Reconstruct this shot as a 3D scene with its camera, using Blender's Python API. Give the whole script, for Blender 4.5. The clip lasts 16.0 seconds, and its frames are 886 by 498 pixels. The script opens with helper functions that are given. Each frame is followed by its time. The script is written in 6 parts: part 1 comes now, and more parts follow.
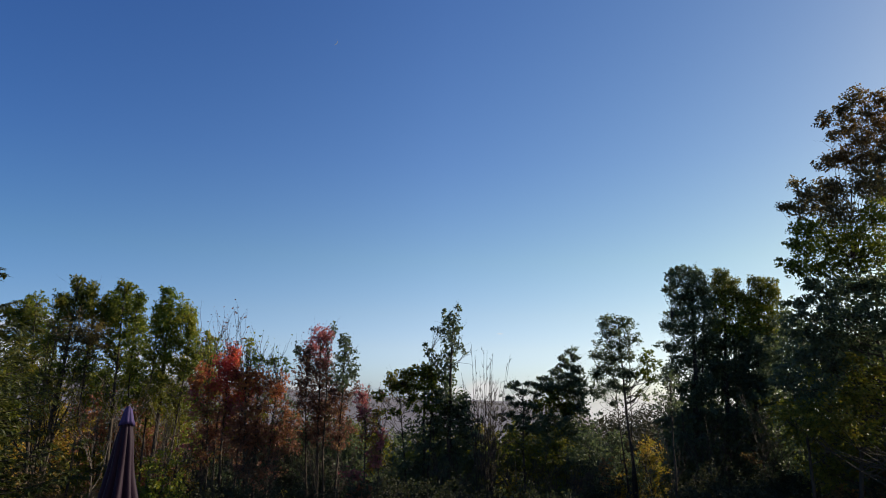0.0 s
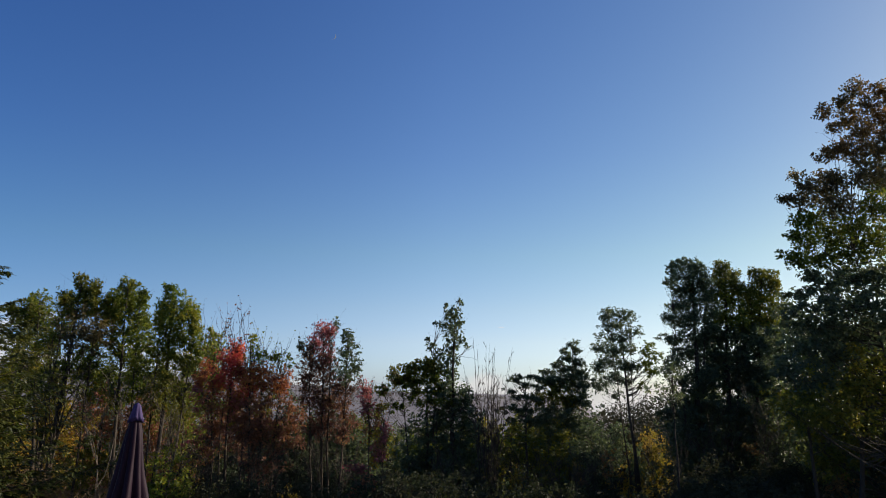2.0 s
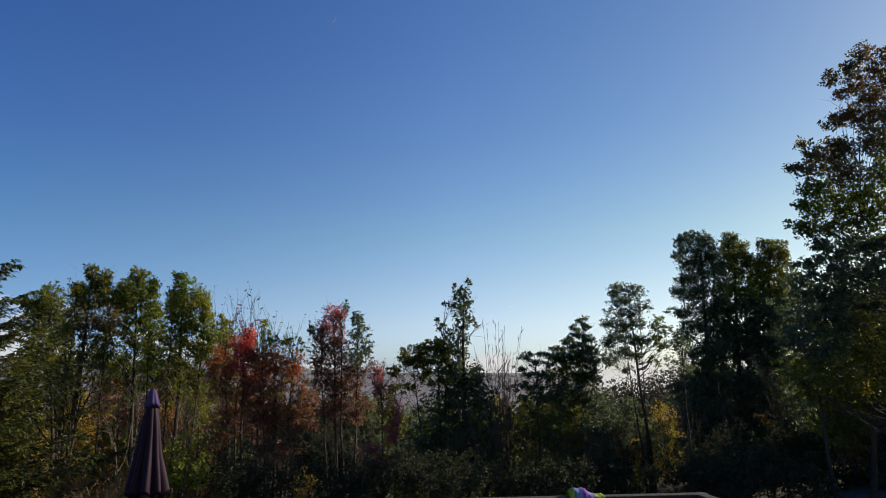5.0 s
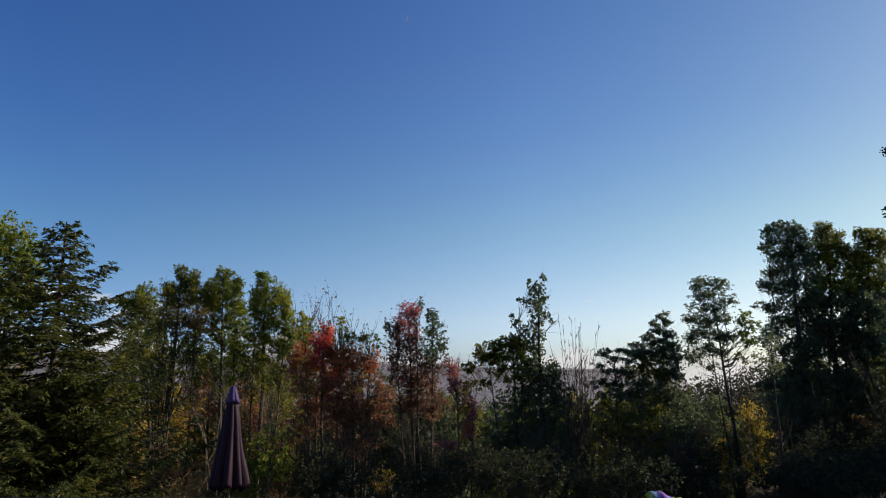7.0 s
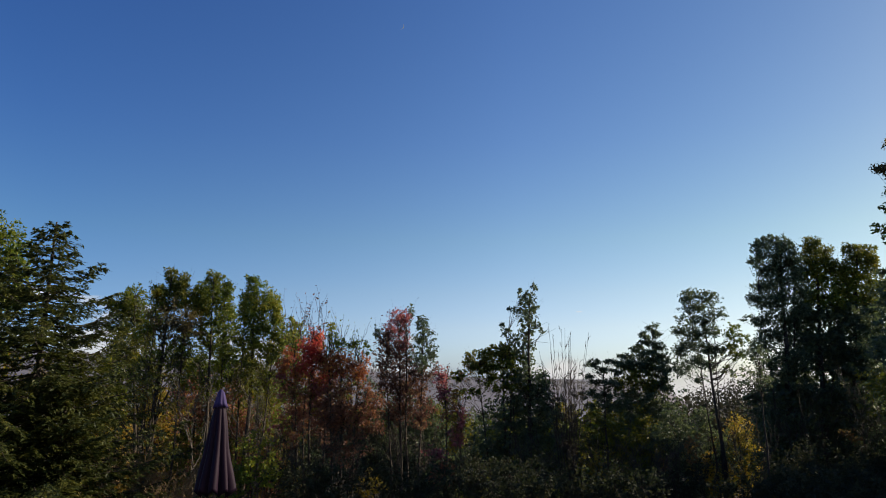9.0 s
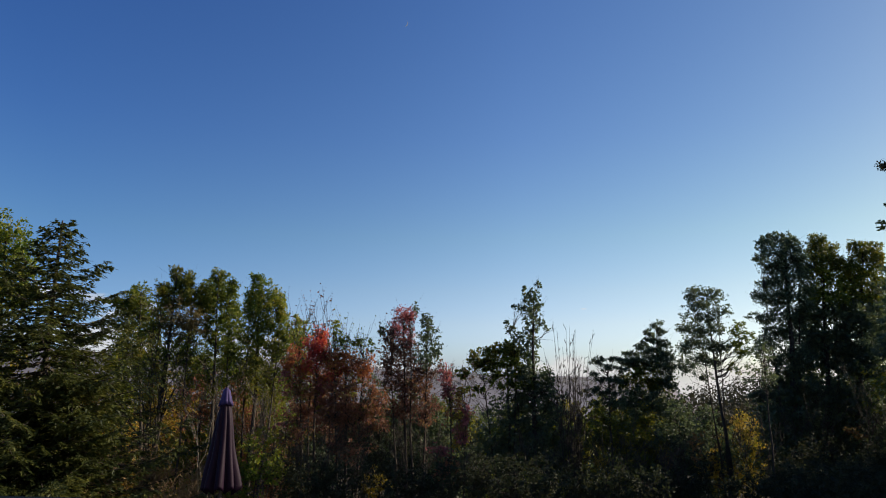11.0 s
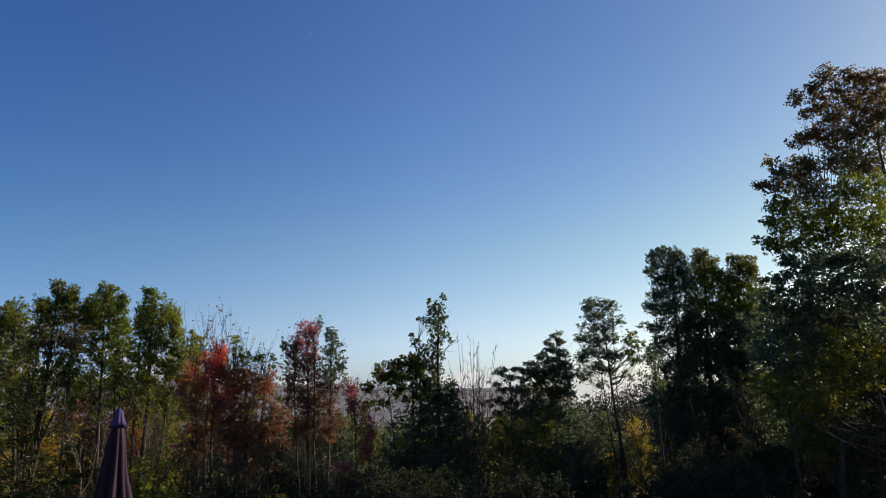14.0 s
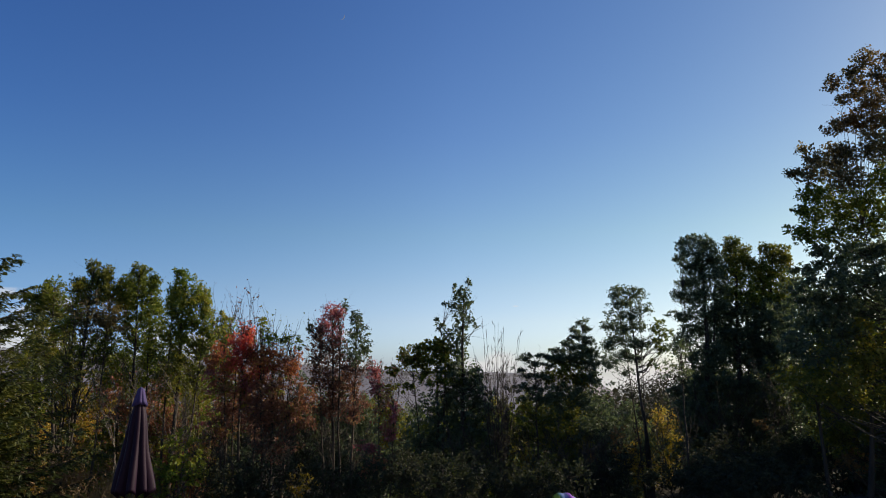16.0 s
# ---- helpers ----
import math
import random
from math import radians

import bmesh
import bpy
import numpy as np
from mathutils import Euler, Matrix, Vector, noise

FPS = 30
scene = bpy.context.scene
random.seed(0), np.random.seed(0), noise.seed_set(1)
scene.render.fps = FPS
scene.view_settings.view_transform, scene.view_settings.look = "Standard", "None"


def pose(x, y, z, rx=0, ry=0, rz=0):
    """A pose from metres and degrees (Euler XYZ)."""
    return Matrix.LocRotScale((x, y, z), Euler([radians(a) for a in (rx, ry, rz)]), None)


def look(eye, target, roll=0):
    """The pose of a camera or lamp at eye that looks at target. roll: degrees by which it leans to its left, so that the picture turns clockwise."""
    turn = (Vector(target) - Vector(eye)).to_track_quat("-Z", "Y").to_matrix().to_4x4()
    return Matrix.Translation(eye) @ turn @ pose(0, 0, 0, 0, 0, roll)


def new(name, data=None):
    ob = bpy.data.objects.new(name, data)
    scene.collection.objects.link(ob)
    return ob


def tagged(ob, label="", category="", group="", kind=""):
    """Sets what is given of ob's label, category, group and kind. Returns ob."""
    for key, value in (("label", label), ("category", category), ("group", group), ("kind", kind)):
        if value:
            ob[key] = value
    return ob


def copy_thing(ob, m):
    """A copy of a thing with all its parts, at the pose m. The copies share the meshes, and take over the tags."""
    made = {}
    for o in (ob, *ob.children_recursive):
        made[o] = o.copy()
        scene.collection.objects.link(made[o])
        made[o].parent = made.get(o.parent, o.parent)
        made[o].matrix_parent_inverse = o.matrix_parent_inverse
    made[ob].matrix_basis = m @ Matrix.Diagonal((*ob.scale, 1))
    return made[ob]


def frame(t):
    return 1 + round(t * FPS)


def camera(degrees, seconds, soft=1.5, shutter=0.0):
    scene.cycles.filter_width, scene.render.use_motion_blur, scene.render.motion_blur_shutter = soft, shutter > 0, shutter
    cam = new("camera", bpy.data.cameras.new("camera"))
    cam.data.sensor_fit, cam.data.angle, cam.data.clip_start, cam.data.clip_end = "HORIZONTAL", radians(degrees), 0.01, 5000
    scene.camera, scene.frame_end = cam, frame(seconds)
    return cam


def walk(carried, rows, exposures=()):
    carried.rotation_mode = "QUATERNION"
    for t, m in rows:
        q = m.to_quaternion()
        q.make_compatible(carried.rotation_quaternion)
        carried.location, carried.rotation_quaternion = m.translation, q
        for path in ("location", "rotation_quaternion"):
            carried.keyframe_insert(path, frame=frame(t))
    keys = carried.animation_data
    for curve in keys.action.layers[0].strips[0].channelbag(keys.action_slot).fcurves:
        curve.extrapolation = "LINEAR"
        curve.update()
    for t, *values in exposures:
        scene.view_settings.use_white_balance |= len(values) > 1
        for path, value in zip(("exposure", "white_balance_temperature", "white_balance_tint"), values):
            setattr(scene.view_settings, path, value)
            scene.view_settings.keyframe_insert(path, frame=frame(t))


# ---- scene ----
cam = camera(67.8, 16.0, soft=1.0)
PATH = [
    (0, (-0.044, 0.073, 2.579), (-0.042, 2.024, 3.016), 1.24),
    (0.5, (-0.044, 0.102, 2.555), (-0.062, 2.057, 2.974), 0.96),
    (1, (-0.098, 0.091, 2.568), (-0.145, 2.043, 3.002), 1.2),
    (1.5, (-0.009, 0.029, 2.594), (-0.071, 1.98, 3.032), 1.52),
    (2, (-0.082, -0.006, 2.58), (-0.081, 1.95, 3.0), 0.74),
    (2.5, (-0.129, -0.018, 2.565), (-0.092, 1.943, 2.957), 0.7),
    (3, (-0.151, -0.004, 2.564), (-0.11, 1.955, 2.965), 3.79),
    (5.5, (-0.055, -0.029, 2.547), (-0.083, 1.941, 2.889), -1.42),
    (6, (-0.033, 0.017, 2.571), (-0.116, 1.989, 2.895), 0.24),
    (6.5, (-0.012, 0.057, 2.579), (-0.228, 2.014, 2.928), 1.31),
    (7, (0.012, 0.03, 2.591), (-0.238, 1.983, 2.944), -0.65),
    (7.5, (0.02, 0.015, 2.605), (-0.231, 1.969, 2.948), -0.45),
    (8, (0.012, 0.022, 2.607), (-0.237, 1.977, 2.949), -0.15),
    (8.5, (0.019, 0.018, 2.598), (-0.217, 1.973, 2.95), 0.33),
    (9, (0.009, 0.018, 2.58), (-0.215, 1.97, 2.957), 0.32),
    (11.5, (0.011, 0.001, 2.593), (-0.229, 1.952, 2.961), 0.34),
    (12, (0.012, 0.001, 2.599), (-0.218, 1.951, 2.975), 0.73),
    (12.5, (-0.042, 0.029, 2.615), (-0.242, 1.978, 3.019), 1.19),
    (13, (-0.096, -0.037, 2.636), (-0.215, 1.921, 3.026), 0.79),
    (13.5, (-0.065, -0.043, 2.593), (-0.127, 1.913, 3.008), -1.78),
    (14, (-0.067, -0.011, 2.57), (-0.011, 1.947, 2.976), -1.23),
    (14.5, (-0.001, -0.002, 2.593), (0.067, 1.954, 3.005), -0.94),
    (15, (0.009, 0.121, 2.566), (-0.127, 2.074, 2.974), -0.49),
    (15.5, (0.039, -0.002, 2.592), (-0.139, 1.955, 2.966), -0.84),
    (16, (0.136, -0.027, 2.602), (0.097, 1.94, 2.962), -0.01),
]
walk(cam, [(t, look(eye, target, roll)) for t, eye, target, roll in PATH])

# ---- world, sun ----
SUN_AZ, SUN_EL = 66.0, 22.0          # degrees to the right of ahead, and up
scene.view_settings.exposure = 0.6
world = bpy.data.worlds.new("world")
scene.world = world
world.use_nodes = True


def ramp_node(N, stops):
    r = N("ShaderNodeValToRGB")
    e = r.color_ramp.elements
    while len(e) < len(stops):
        e.new(0.5)
    for k, (p, c) in enumerate(stops):
        e[k].position, e[k].color = p, (*c, 1)
    return r


PATCHES = [((0.0655, 0.9978, 0.0138), (30, 30, 62), 0.75), ((0.0895, 0.9916, 0.0938), (150, 150, 700), 0.55), ((0.2925, 0.956, -0.0222), (7, 7, 26), 0.85)]


def sky_nodes():
    nt = world.node_tree
    nt.nodes.clear()
    N, L = nt.nodes.new, nt.links.new
    out, bg = N("ShaderNodeOutputWorld"), N("ShaderNodeBackground")
    sky = N("ShaderNodeTexSky")
    sky.sky_type, sky.sun_disc = "NISHITA", False
    sky.sun_elevation, sky.sun_rotation = radians(SUN_EL), radians(SUN_AZ)
    sky.altitude, sky.air_density, sky.dust_density, sky.ozone_density = 300, 1.0, 0.7, 2.6
    bg.inputs["Strength"].default_value = 0.082
    # low clouds along the horizon
    co, sep = N("ShaderNodeTexCoord"), N("ShaderNodeSeparateXYZ")
    L(co.outputs["Generated"], sep.inputs[0])
    mapn = N("ShaderNodeMapping")
    mapn.inputs["Scale"].default_value = (5, 5, 16)
    L(co.outputs["Generated"], mapn.inputs[0])
    nz = N("ShaderNodeTexNoise")
    nz.inputs["Scale"].default_value, nz.inputs["Detail"].default_value, nz.inputs["Roughness"].default_value = 1.6, 6, 0.55
    L(mapn.outputs[0], nz.inputs["Vector"])
    # cloud tops reach higher towards -x
    top = N("ShaderNodeMapRange")
    L(sep.outputs["X"], top.inputs["Value"])
    for k, v in (("From Min", -0.55), ("From Max", -0.1), ("To Min", 0.135), ("To Max", 0.05)):
        top.inputs[k].default_value = v
    frac = N("ShaderNodeMath"); frac.operation = "DIVIDE"
    L(sep.outputs["Z"], frac.inputs[0]); L(top.outputs[0], frac.inputs[1])
    lift = N("ShaderNodeMapRange")
    L(frac.outputs[0], lift.inputs["Value"])
    for k, v in (("From Min", 0.0), ("From Max", 2.0), ("To Min", 0.1), ("To Max", -0.5)):
        lift.inputs[k].default_value = v
    more = N("ShaderNodeMapRange")
    L(sep.outputs["X"], more.inputs["Value"])
    for k, v in (("From Min", -0.55), ("From Max", -0.28), ("To Min", 0.075), ("To Max", 0.0)):
        more.inputs[k].default_value = v
    both = N("ShaderNodeMath"); both.operation = "ADD"
    L(lift.outputs[0], both.inputs[0]); L(more.outputs[0], both.inputs[1])
    add = N("ShaderNodeMath"); add.operation = "ADD"
    L(nz.outputs["Fac"], add.inputs[0]); L(both.outputs[0], add.inputs[1])
    ramp = N("ShaderNodeMapRange"); ramp.interpolation_type = "SMOOTHSTEP"
    L(add.outputs[0], ramp.inputs["Value"])
    for k, v in (("From Min", 0.5), ("From Max", 0.62), ("To Min", 0.0), ("To Max", 0.7)):
        ramp.inputs[k].default_value = v
    rich = N("ShaderNodeHueSaturation")
    rich.inputs["Hue"].default_value, rich.inputs["Saturation"].default_value, rich.inputs["Value"].default_value = 0.503, 1.18, 1.04
    L(sky.outputs[0], rich.inputs["Color"])
    mix = N("ShaderNodeMix"); mix.data_type = "RGBA"
    # a small bright cloud over the valley and a short white streak above it
    cover = ramp.outputs[0]
    for at, scale, amount in PATCHES:
        sub = N("ShaderNodeVectorMath"); sub.operation = "SUBTRACT"
        L(co.outputs["Generated"], sub.inputs[0]); sub.inputs[1].default_value = at
        wide = N("ShaderNodeVectorMath"); wide.operation = "MULTIPLY"
        L(sub.outputs[0], wide.inputs[0]); wide.inputs[1].default_value = scale
        ln = N("ShaderNodeVectorMath"); ln.operation = "LENGTH"
        L(wide.outputs[0], ln.inputs[0])
        wob = N("ShaderNodeMath"); wob.operation = "MULTIPLY_ADD"
        L(nz.outputs["Fac"], wob.inputs[0]); wob.inputs[1].default_value = -1.2
        L(ln.outputs["Value"], wob.inputs[2])
        soft = N("ShaderNodeMapRange"); soft.interpolation_type = "SMOOTHSTEP"
        L(wob.outputs[0], soft.inputs["Value"])
        for k, v in (("From Min", 0.5), ("From Max", -0.4), ("To Min", 0.0), ("To Max", amount)):
            soft.inputs[k].default_value = v
        most = N("ShaderNodeMath"); most.operation = "MAXIMUM"
        L(cover, most.inputs[0]); L(soft.outputs[0], most.inputs[1])
        cover = most.outputs[0]
    L(cover, mix.inputs["Factor"])
    # clear autumn air: bluer aloft and away from the sun
    up = ramp_node(N, [(0.0, (0.45, 0.535, 0.89)), (0.03, (0.505, 0.54, 0.775)), (0.07, (0.585, 0.54, 0.645)), (0.12, (0.63, 0.55, 0.57)), (0.2, (0.625, 0.56, 0.525)), (0.34, (0.545, 0.507, 0.545)), (0.6, (0.465, 0.46, 0.555))])
    L(sep.outputs["Z"], up.inputs[0])
    side = N("ShaderNodeMapRange")
    L(sep.outputs["X"], side.inputs["Value"])
    side.inputs["From Min"].default_value, side.inputs["From Max"].default_value = -0.6, 0.6
    across = ramp_node(N, [(0.0, (0.53, 0.705, 0.9)), (0.5, (0.93, 0.965, 0.98)), (1.0, (1.06, 1.02, 0.8))])
    L(side.outputs[0], across.inputs[0])
    last = rich.outputs[0]
    for tint in (up, across):
        mul = N("ShaderNodeMix"); mul.data_type, mul.blend_type = "RGBA", "MULTIPLY"
        mul.inputs["Factor"].default_value = 1
        L(last, mul.inputs["A"]); L(tint.outputs[0], mul.inputs["B"])
        last = mul.outputs["Result"]
    twice = N("ShaderNodeMix"); twice.data_type, twice.blend_type = "RGBA", "MULTIPLY"
    twice.inputs["Factor"].default_value = 1
    L(last, twice.inputs["A"]); twice.inputs["B"].default_value = (1.97, 1.97, 1.95, 1)
    L(twice.outputs["Result"], mix.inputs["A"])
    mix.inputs["B"].default_value = (6.2, 6.0, 5.9, 1)
    L(mix.outputs["Result"], bg.inputs["Color"])
    L(bg.outputs[0], out.inputs[0])


sky_nodes()
sun_data = bpy.data.lights.new("sun", "SUN")
sun_data.energy, sun_data.angle, sun_data.color = 5.0, radians(0.5), (1.0, 0.86, 0.66)
sun = new("sun", sun_data)
sun.matrix_world = look((0, 0, 60), (-math.sin(radians(SUN_AZ)) * math.cos(radians(SUN_EL)) * 10,
                                     -math.cos(radians(SUN_AZ)) * math.cos(radians(SUN_EL)) * 10, 60 - 10 * math.sin(radians(SUN_EL))))

# ---- materials ----


def material(name):
    m = bpy.data.materials.new(name)
    m.use_nodes = True
    nt = m.node_tree
    return m, nt, nt.nodes["Principled BSDF"], nt.nodes.new, nt.links.new


def leaf_material(name, colours, through_light=0.42, rough=0.52):
    """Leaves: each its own tint out of the colours, with drifts through the crown; light shines through."""
    m, nt, bsdf, N, L = material(name)
    geo, co, nz = N("ShaderNodeNewGeometry"), N("ShaderNodeTexCoord"), N("ShaderNodeTexNoise")
    nz.inputs["Scale"].default_value, nz.inputs["Detail"].default_value = 0.7, 2
    L(co.outputs["Object"], nz.inputs["Vector"])
    ma = N("ShaderNodeMath"); ma.operation = "MULTIPLY_ADD"
    L(geo.outputs["Random Per Island"], ma.inputs[0]); ma.inputs[1].default_value = 0.55
    mb = N("ShaderNodeMath"); mb.operation = "MULTIPLY_ADD"
    L(nz.outputs["Fac"], mb.inputs[0]); mb.inputs[1].default_value, mb.inputs[2].default_value = 1.3, -0.42
    L(mb.outputs[0], ma.inputs[2])
    r = ramp_node(N, [((k + 0.5) / len(colours), c) for k, c in enumerate(colours)])
    L(ma.outputs[0], r.inputs[0])
    L(r.outputs[0], bsdf.inputs["Base Color"])
    bsdf.inputs["Roughness"].default_value = rough
    bsdf.inputs["Specular IOR Level"].default_value = 0.26
    tr = N("ShaderNodeBsdfTranslucent")
    gain = N("ShaderNodeMix"); gain.data_type, gain.blend_type = "RGBA", "MULTIPLY"
    gain.inputs["Factor"].default_value = 1
    L(r.outputs[0], gain.inputs["A"]); gain.inputs["B"].default_value = (1.42, 1.45, 1.0, 1)
    L(gain.outputs["Result"], tr.inputs["Color"])
    mx = N("ShaderNodeMixShader")
    mx.inputs[0].default_value = through_light
    L(bsdf.outputs[0], mx.inputs[1]); L(tr.outputs[0], mx.inputs[2])
    L(mx.outputs[0], nt.nodes["Material Output"].inputs["Surface"])
    return m


def surface(name, stops, scale=4.0, stretch=(1, 1, 1), rough=0.8, bump=0.3, fine=40.0, metal=0.0, sheen=0.0, vary=0.0, spec=0.4):
    """Two scales of noise over the colour stops, with relief."""
    m, nt, bsdf, N, L = material(name)
    co, mp, a, b = N("ShaderNodeTexCoord"), N("ShaderNodeMapping"), N("ShaderNodeTexNoise"), N("ShaderNodeTexNoise")
    mp.inputs["Scale"].default_value = stretch
    L(co.outputs["Object"], mp.inputs[0])
    for n, s in ((a, scale), (b, fine)):
        L(mp.outputs[0], n.inputs["Vector"])
        n.inputs["Scale"].default_value, n.inputs["Detail"].default_value = s, 5
    mx = N("ShaderNodeMix")
    mx.inputs["Factor"].default_value = 0.4
    L(a.outputs["Fac"], mx.inputs["A"]); L(b.outputs["Fac"], mx.inputs["B"])
    last = mx.outputs["Result"]
    if vary:
        info = N("ShaderNodeObjectInfo")
        md = N("ShaderNodeMath"); md.operation = "MULTIPLY_ADD"
        L(info.outputs["Random"], md.inputs[0]); md.inputs[1].default_value = vary
        L(last, md.inputs[2]); last = md.outputs[0]
    r = ramp_node(N, stops)
    L(last, r.inputs[0]); L(r.outputs[0], bsdf.inputs["Base Color"])
    bp = N("ShaderNodeBump")
    bp.inputs["Strength"].default_value, bp.inputs["Distance"].default_value = bump, 0.02
    L(b.outputs["Fac"], bp.inputs["Height"]); L(bp.outputs[0], bsdf.inputs["Normal"])
    bsdf.inputs["Roughness"].default_value, bsdf.inputs["Metallic"].default_value = rough, metal
    bsdf.inputs["Sheen Weight"].default_value, bsdf.inputs["Specular IOR Level"].default_value = sheen, spec
    return m


GREEN = leaf_material("green_leaves", [(0.04, 0.056, 0.011), (0.078, 0.106, 0.015), (0.13, 0.152, 0.019), (0.215, 0.19, 0.024)], 0.43)
LIGHT = leaf_material("yellow_green_leaves", [(0.06, 0.1, 0.016), (0.115, 0.152, 0.021), (0.185, 0.2, 0.027), (0.26, 0.225, 0.034)], 0.43)
DARK = leaf_material("dark_green_leaves", [(0.042, 0.061, 0.044), (0.062, 0.087, 0.056), (0.088, 0.114, 0.064), (0.122, 0.138, 0.066)], 0.38)
OLIVE = leaf_material("olive_leaves", [(0.045, 0.062, 0.014), (0.085, 0.1, 0.017), (0.14, 0.135, 0.02), (0.2, 0.16, 0.024)])
RUST = leaf_material("rust_leaves", [(0.066, 0.06, 0.028), (0.115, 0.08, 0.038), (0.17, 0.1, 0.046), (0.23, 0.135, 0.05)])
BRONZE = leaf_material("bronze_leaves", [(0.062, 0.062, 0.032), (0.098, 0.082, 0.042), (0.14, 0.098, 0.05), (0.15, 0.125, 0.048)])
RUSSET = leaf_material("russet_leaves", [(0.11, 0.058, 0.042), (0.18, 0.08, 0.056), (0.25, 0.1, 0.066), (0.21, 0.135, 0.055)], 0.46)
PINK = leaf_material("pink_red_leaves", [(0.16, 0.06, 0.075), (0.26, 0.08, 0.115), (0.34, 0.11, 0.155), (0.25, 0.105, 0.09)], 0.48)
RED = leaf_material("red_leaves", [(0.25, 0.045, 0.045), (0.42, 0.06, 0.06), (0.55, 0.09, 0.09), (0.5, 0.2, 0.06)], 0.52)
ORANGE = leaf_material("orange_leaves", [(0.16, 0.062, 0.036), (0.28, 0.09, 0.05), (0.38, 0.13, 0.055), (0.36, 0.21, 0.05)], 0.5)
WINE = leaf_material("wine_red_leaves", [(0.065, 0.043, 0.034), (0.115, 0.058, 0.048), (0.17, 0.074, 0.06), (0.16, 0.1, 0.055)], 0.45)
GOLD = leaf_material("gold_leaves", [(0.12, 0.11, 0.02), (0.22, 0.175, 0.028), (0.31, 0.22, 0.035), (0.33, 0.17, 0.032)], 0.47)
# darker than the other leaves: undergrowth shade is put into this colour
SHADED = leaf_material("shade_dark_leaves", [(0.02, 0.027, 0.017), (0.03, 0.038, 0.022), (0.042, 0.046, 0.025), (0.054, 0.05, 0.026)], 0.3, 0.8)
NEEDLE = leaf_material("hemlock_needles", [(0.026, 0.036, 0.013), (0.041, 0.053, 0.016), (0.068, 0.077, 0.019), (0.115, 0.11, 0.022)], 0.32)
BARK = surface("bark", [(0.3, (0.024, 0.019, 0.015)), (0.7, (0.065, 0.052, 0.04))], 3, (1, 1, 0.25), 0.95, 0.8, 26)
PALE = surface("pale_bark", [(0.3, (0.08, 0.068, 0.055)), (0.7, (0.17, 0.145, 0.12))], 3, (1, 1, 0.3), 0.95, 0.6, 22)
EARTH = surface("forest_floor", [(0.35, (0.026, 0.02, 0.013)), (0.5, (0.055, 0.038, 0.021)), (0.65, (0.036, 0.04, 0.017))], 0.9, (1, 1, 1), 1.0, 0.6, 9)
# bare woods' own grey, with bluish distance haze mixed into the colour
HAZY_WOODS = surface("hazy_bare_woods", [(0.3, (0.09, 0.087, 0.108)), (0.55, (0.122, 0.116, 0.142)), (0.75, (0.104, 0.1, 0.114))], 0.012, (1, 1, 1), 1.0, 0.25, 0.12)
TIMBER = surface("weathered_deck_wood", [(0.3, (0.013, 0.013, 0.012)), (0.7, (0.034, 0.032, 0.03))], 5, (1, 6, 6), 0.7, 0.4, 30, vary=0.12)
GRAVEL = surface("gravel", [(0.35, (0.1, 0.098, 0.1)), (0.65, (0.18, 0.175, 0.175))], 1.2, (1, 1, 1), 0.95, 0.8, 28)
CANVAS = surface("purple_canvas", [(0.3, (0.007, 0.002, 0.01)), (0.7, (0.014, 0.003, 0.015))], 6, (1, 1, 0.3), 0.6, 0.12, 160, spec=0.14)
CAP_CANVAS = surface("faded_violet_canvas", [(0.3, (0.035, 0.025, 0.09)), (0.7, (0.055, 0.04, 0.12))], 6, (1, 1, 1), 0.7, 0.15, 160, spec=0.15)
POLE = surface("bronze_pole", [(0.3, (0.05, 0.045, 0.04)), (0.7, (0.08, 0.07, 0.06))], 8, (1, 1, 1), 0.4, 0.05, 90, metal=0.7)
SIDING = surface("house_siding", [(0.3, (0.42, 0.4, 0.37)), (0.7, (0.55, 0.53, 0.5))], 2, (1, 1, 8), 0.7, 0.2, 30)
TAN = surface("tan_twigs", [(0.3, (0.16, 0.105, 0.055)), (0.7, (0.3, 0.205, 0.11))], 3, (1, 1, 1), 0.9, 0.3, 20)

# ---- mesh tools ----


def part(name, me, mat, parent=None, label=""):
    """Links a bmesh or a mesh as one object under a thing."""
    if isinstance(me, bmesh.types.BMesh):
        bm, me = me, bpy.data.meshes.new(name)
        bm.to_mesh(me)
        bm.free()
    if mat and not me.materials:
        me.materials.append(mat)
    ob = new(name, me)
    ob.parent = parent
    if label:
        tagged(ob, label)
    return ob


def mesh_of(name, verts, faces, smooth=False):
    """A mesh from arrays: verts n x 3, faces m x k (all of one size)."""
    verts, faces = np.asarray(verts, np.float32), np.asarray(faces, np.int32)
    me = bpy.data.meshes.new(name)
    k = faces.shape[1]
    me.vertices.add(len(verts)); me.vertices.foreach_set("co", verts.ravel())
    me.loops.add(faces.size); me.loops.foreach_set("vertex_index", faces.ravel())
    me.polygons.add(len(faces))
    me.polygons.foreach_set("loop_start", np.arange(0, faces.size, k, dtype=np.int32))
    me.polygons.foreach_set("use_smooth", np.full(len(faces), smooth))
    me.update(calc_edges=True)
    return me


def unit(v):
    return v / np.maximum(np.linalg.norm(v, axis=-1, keepdims=True), 1e-9)


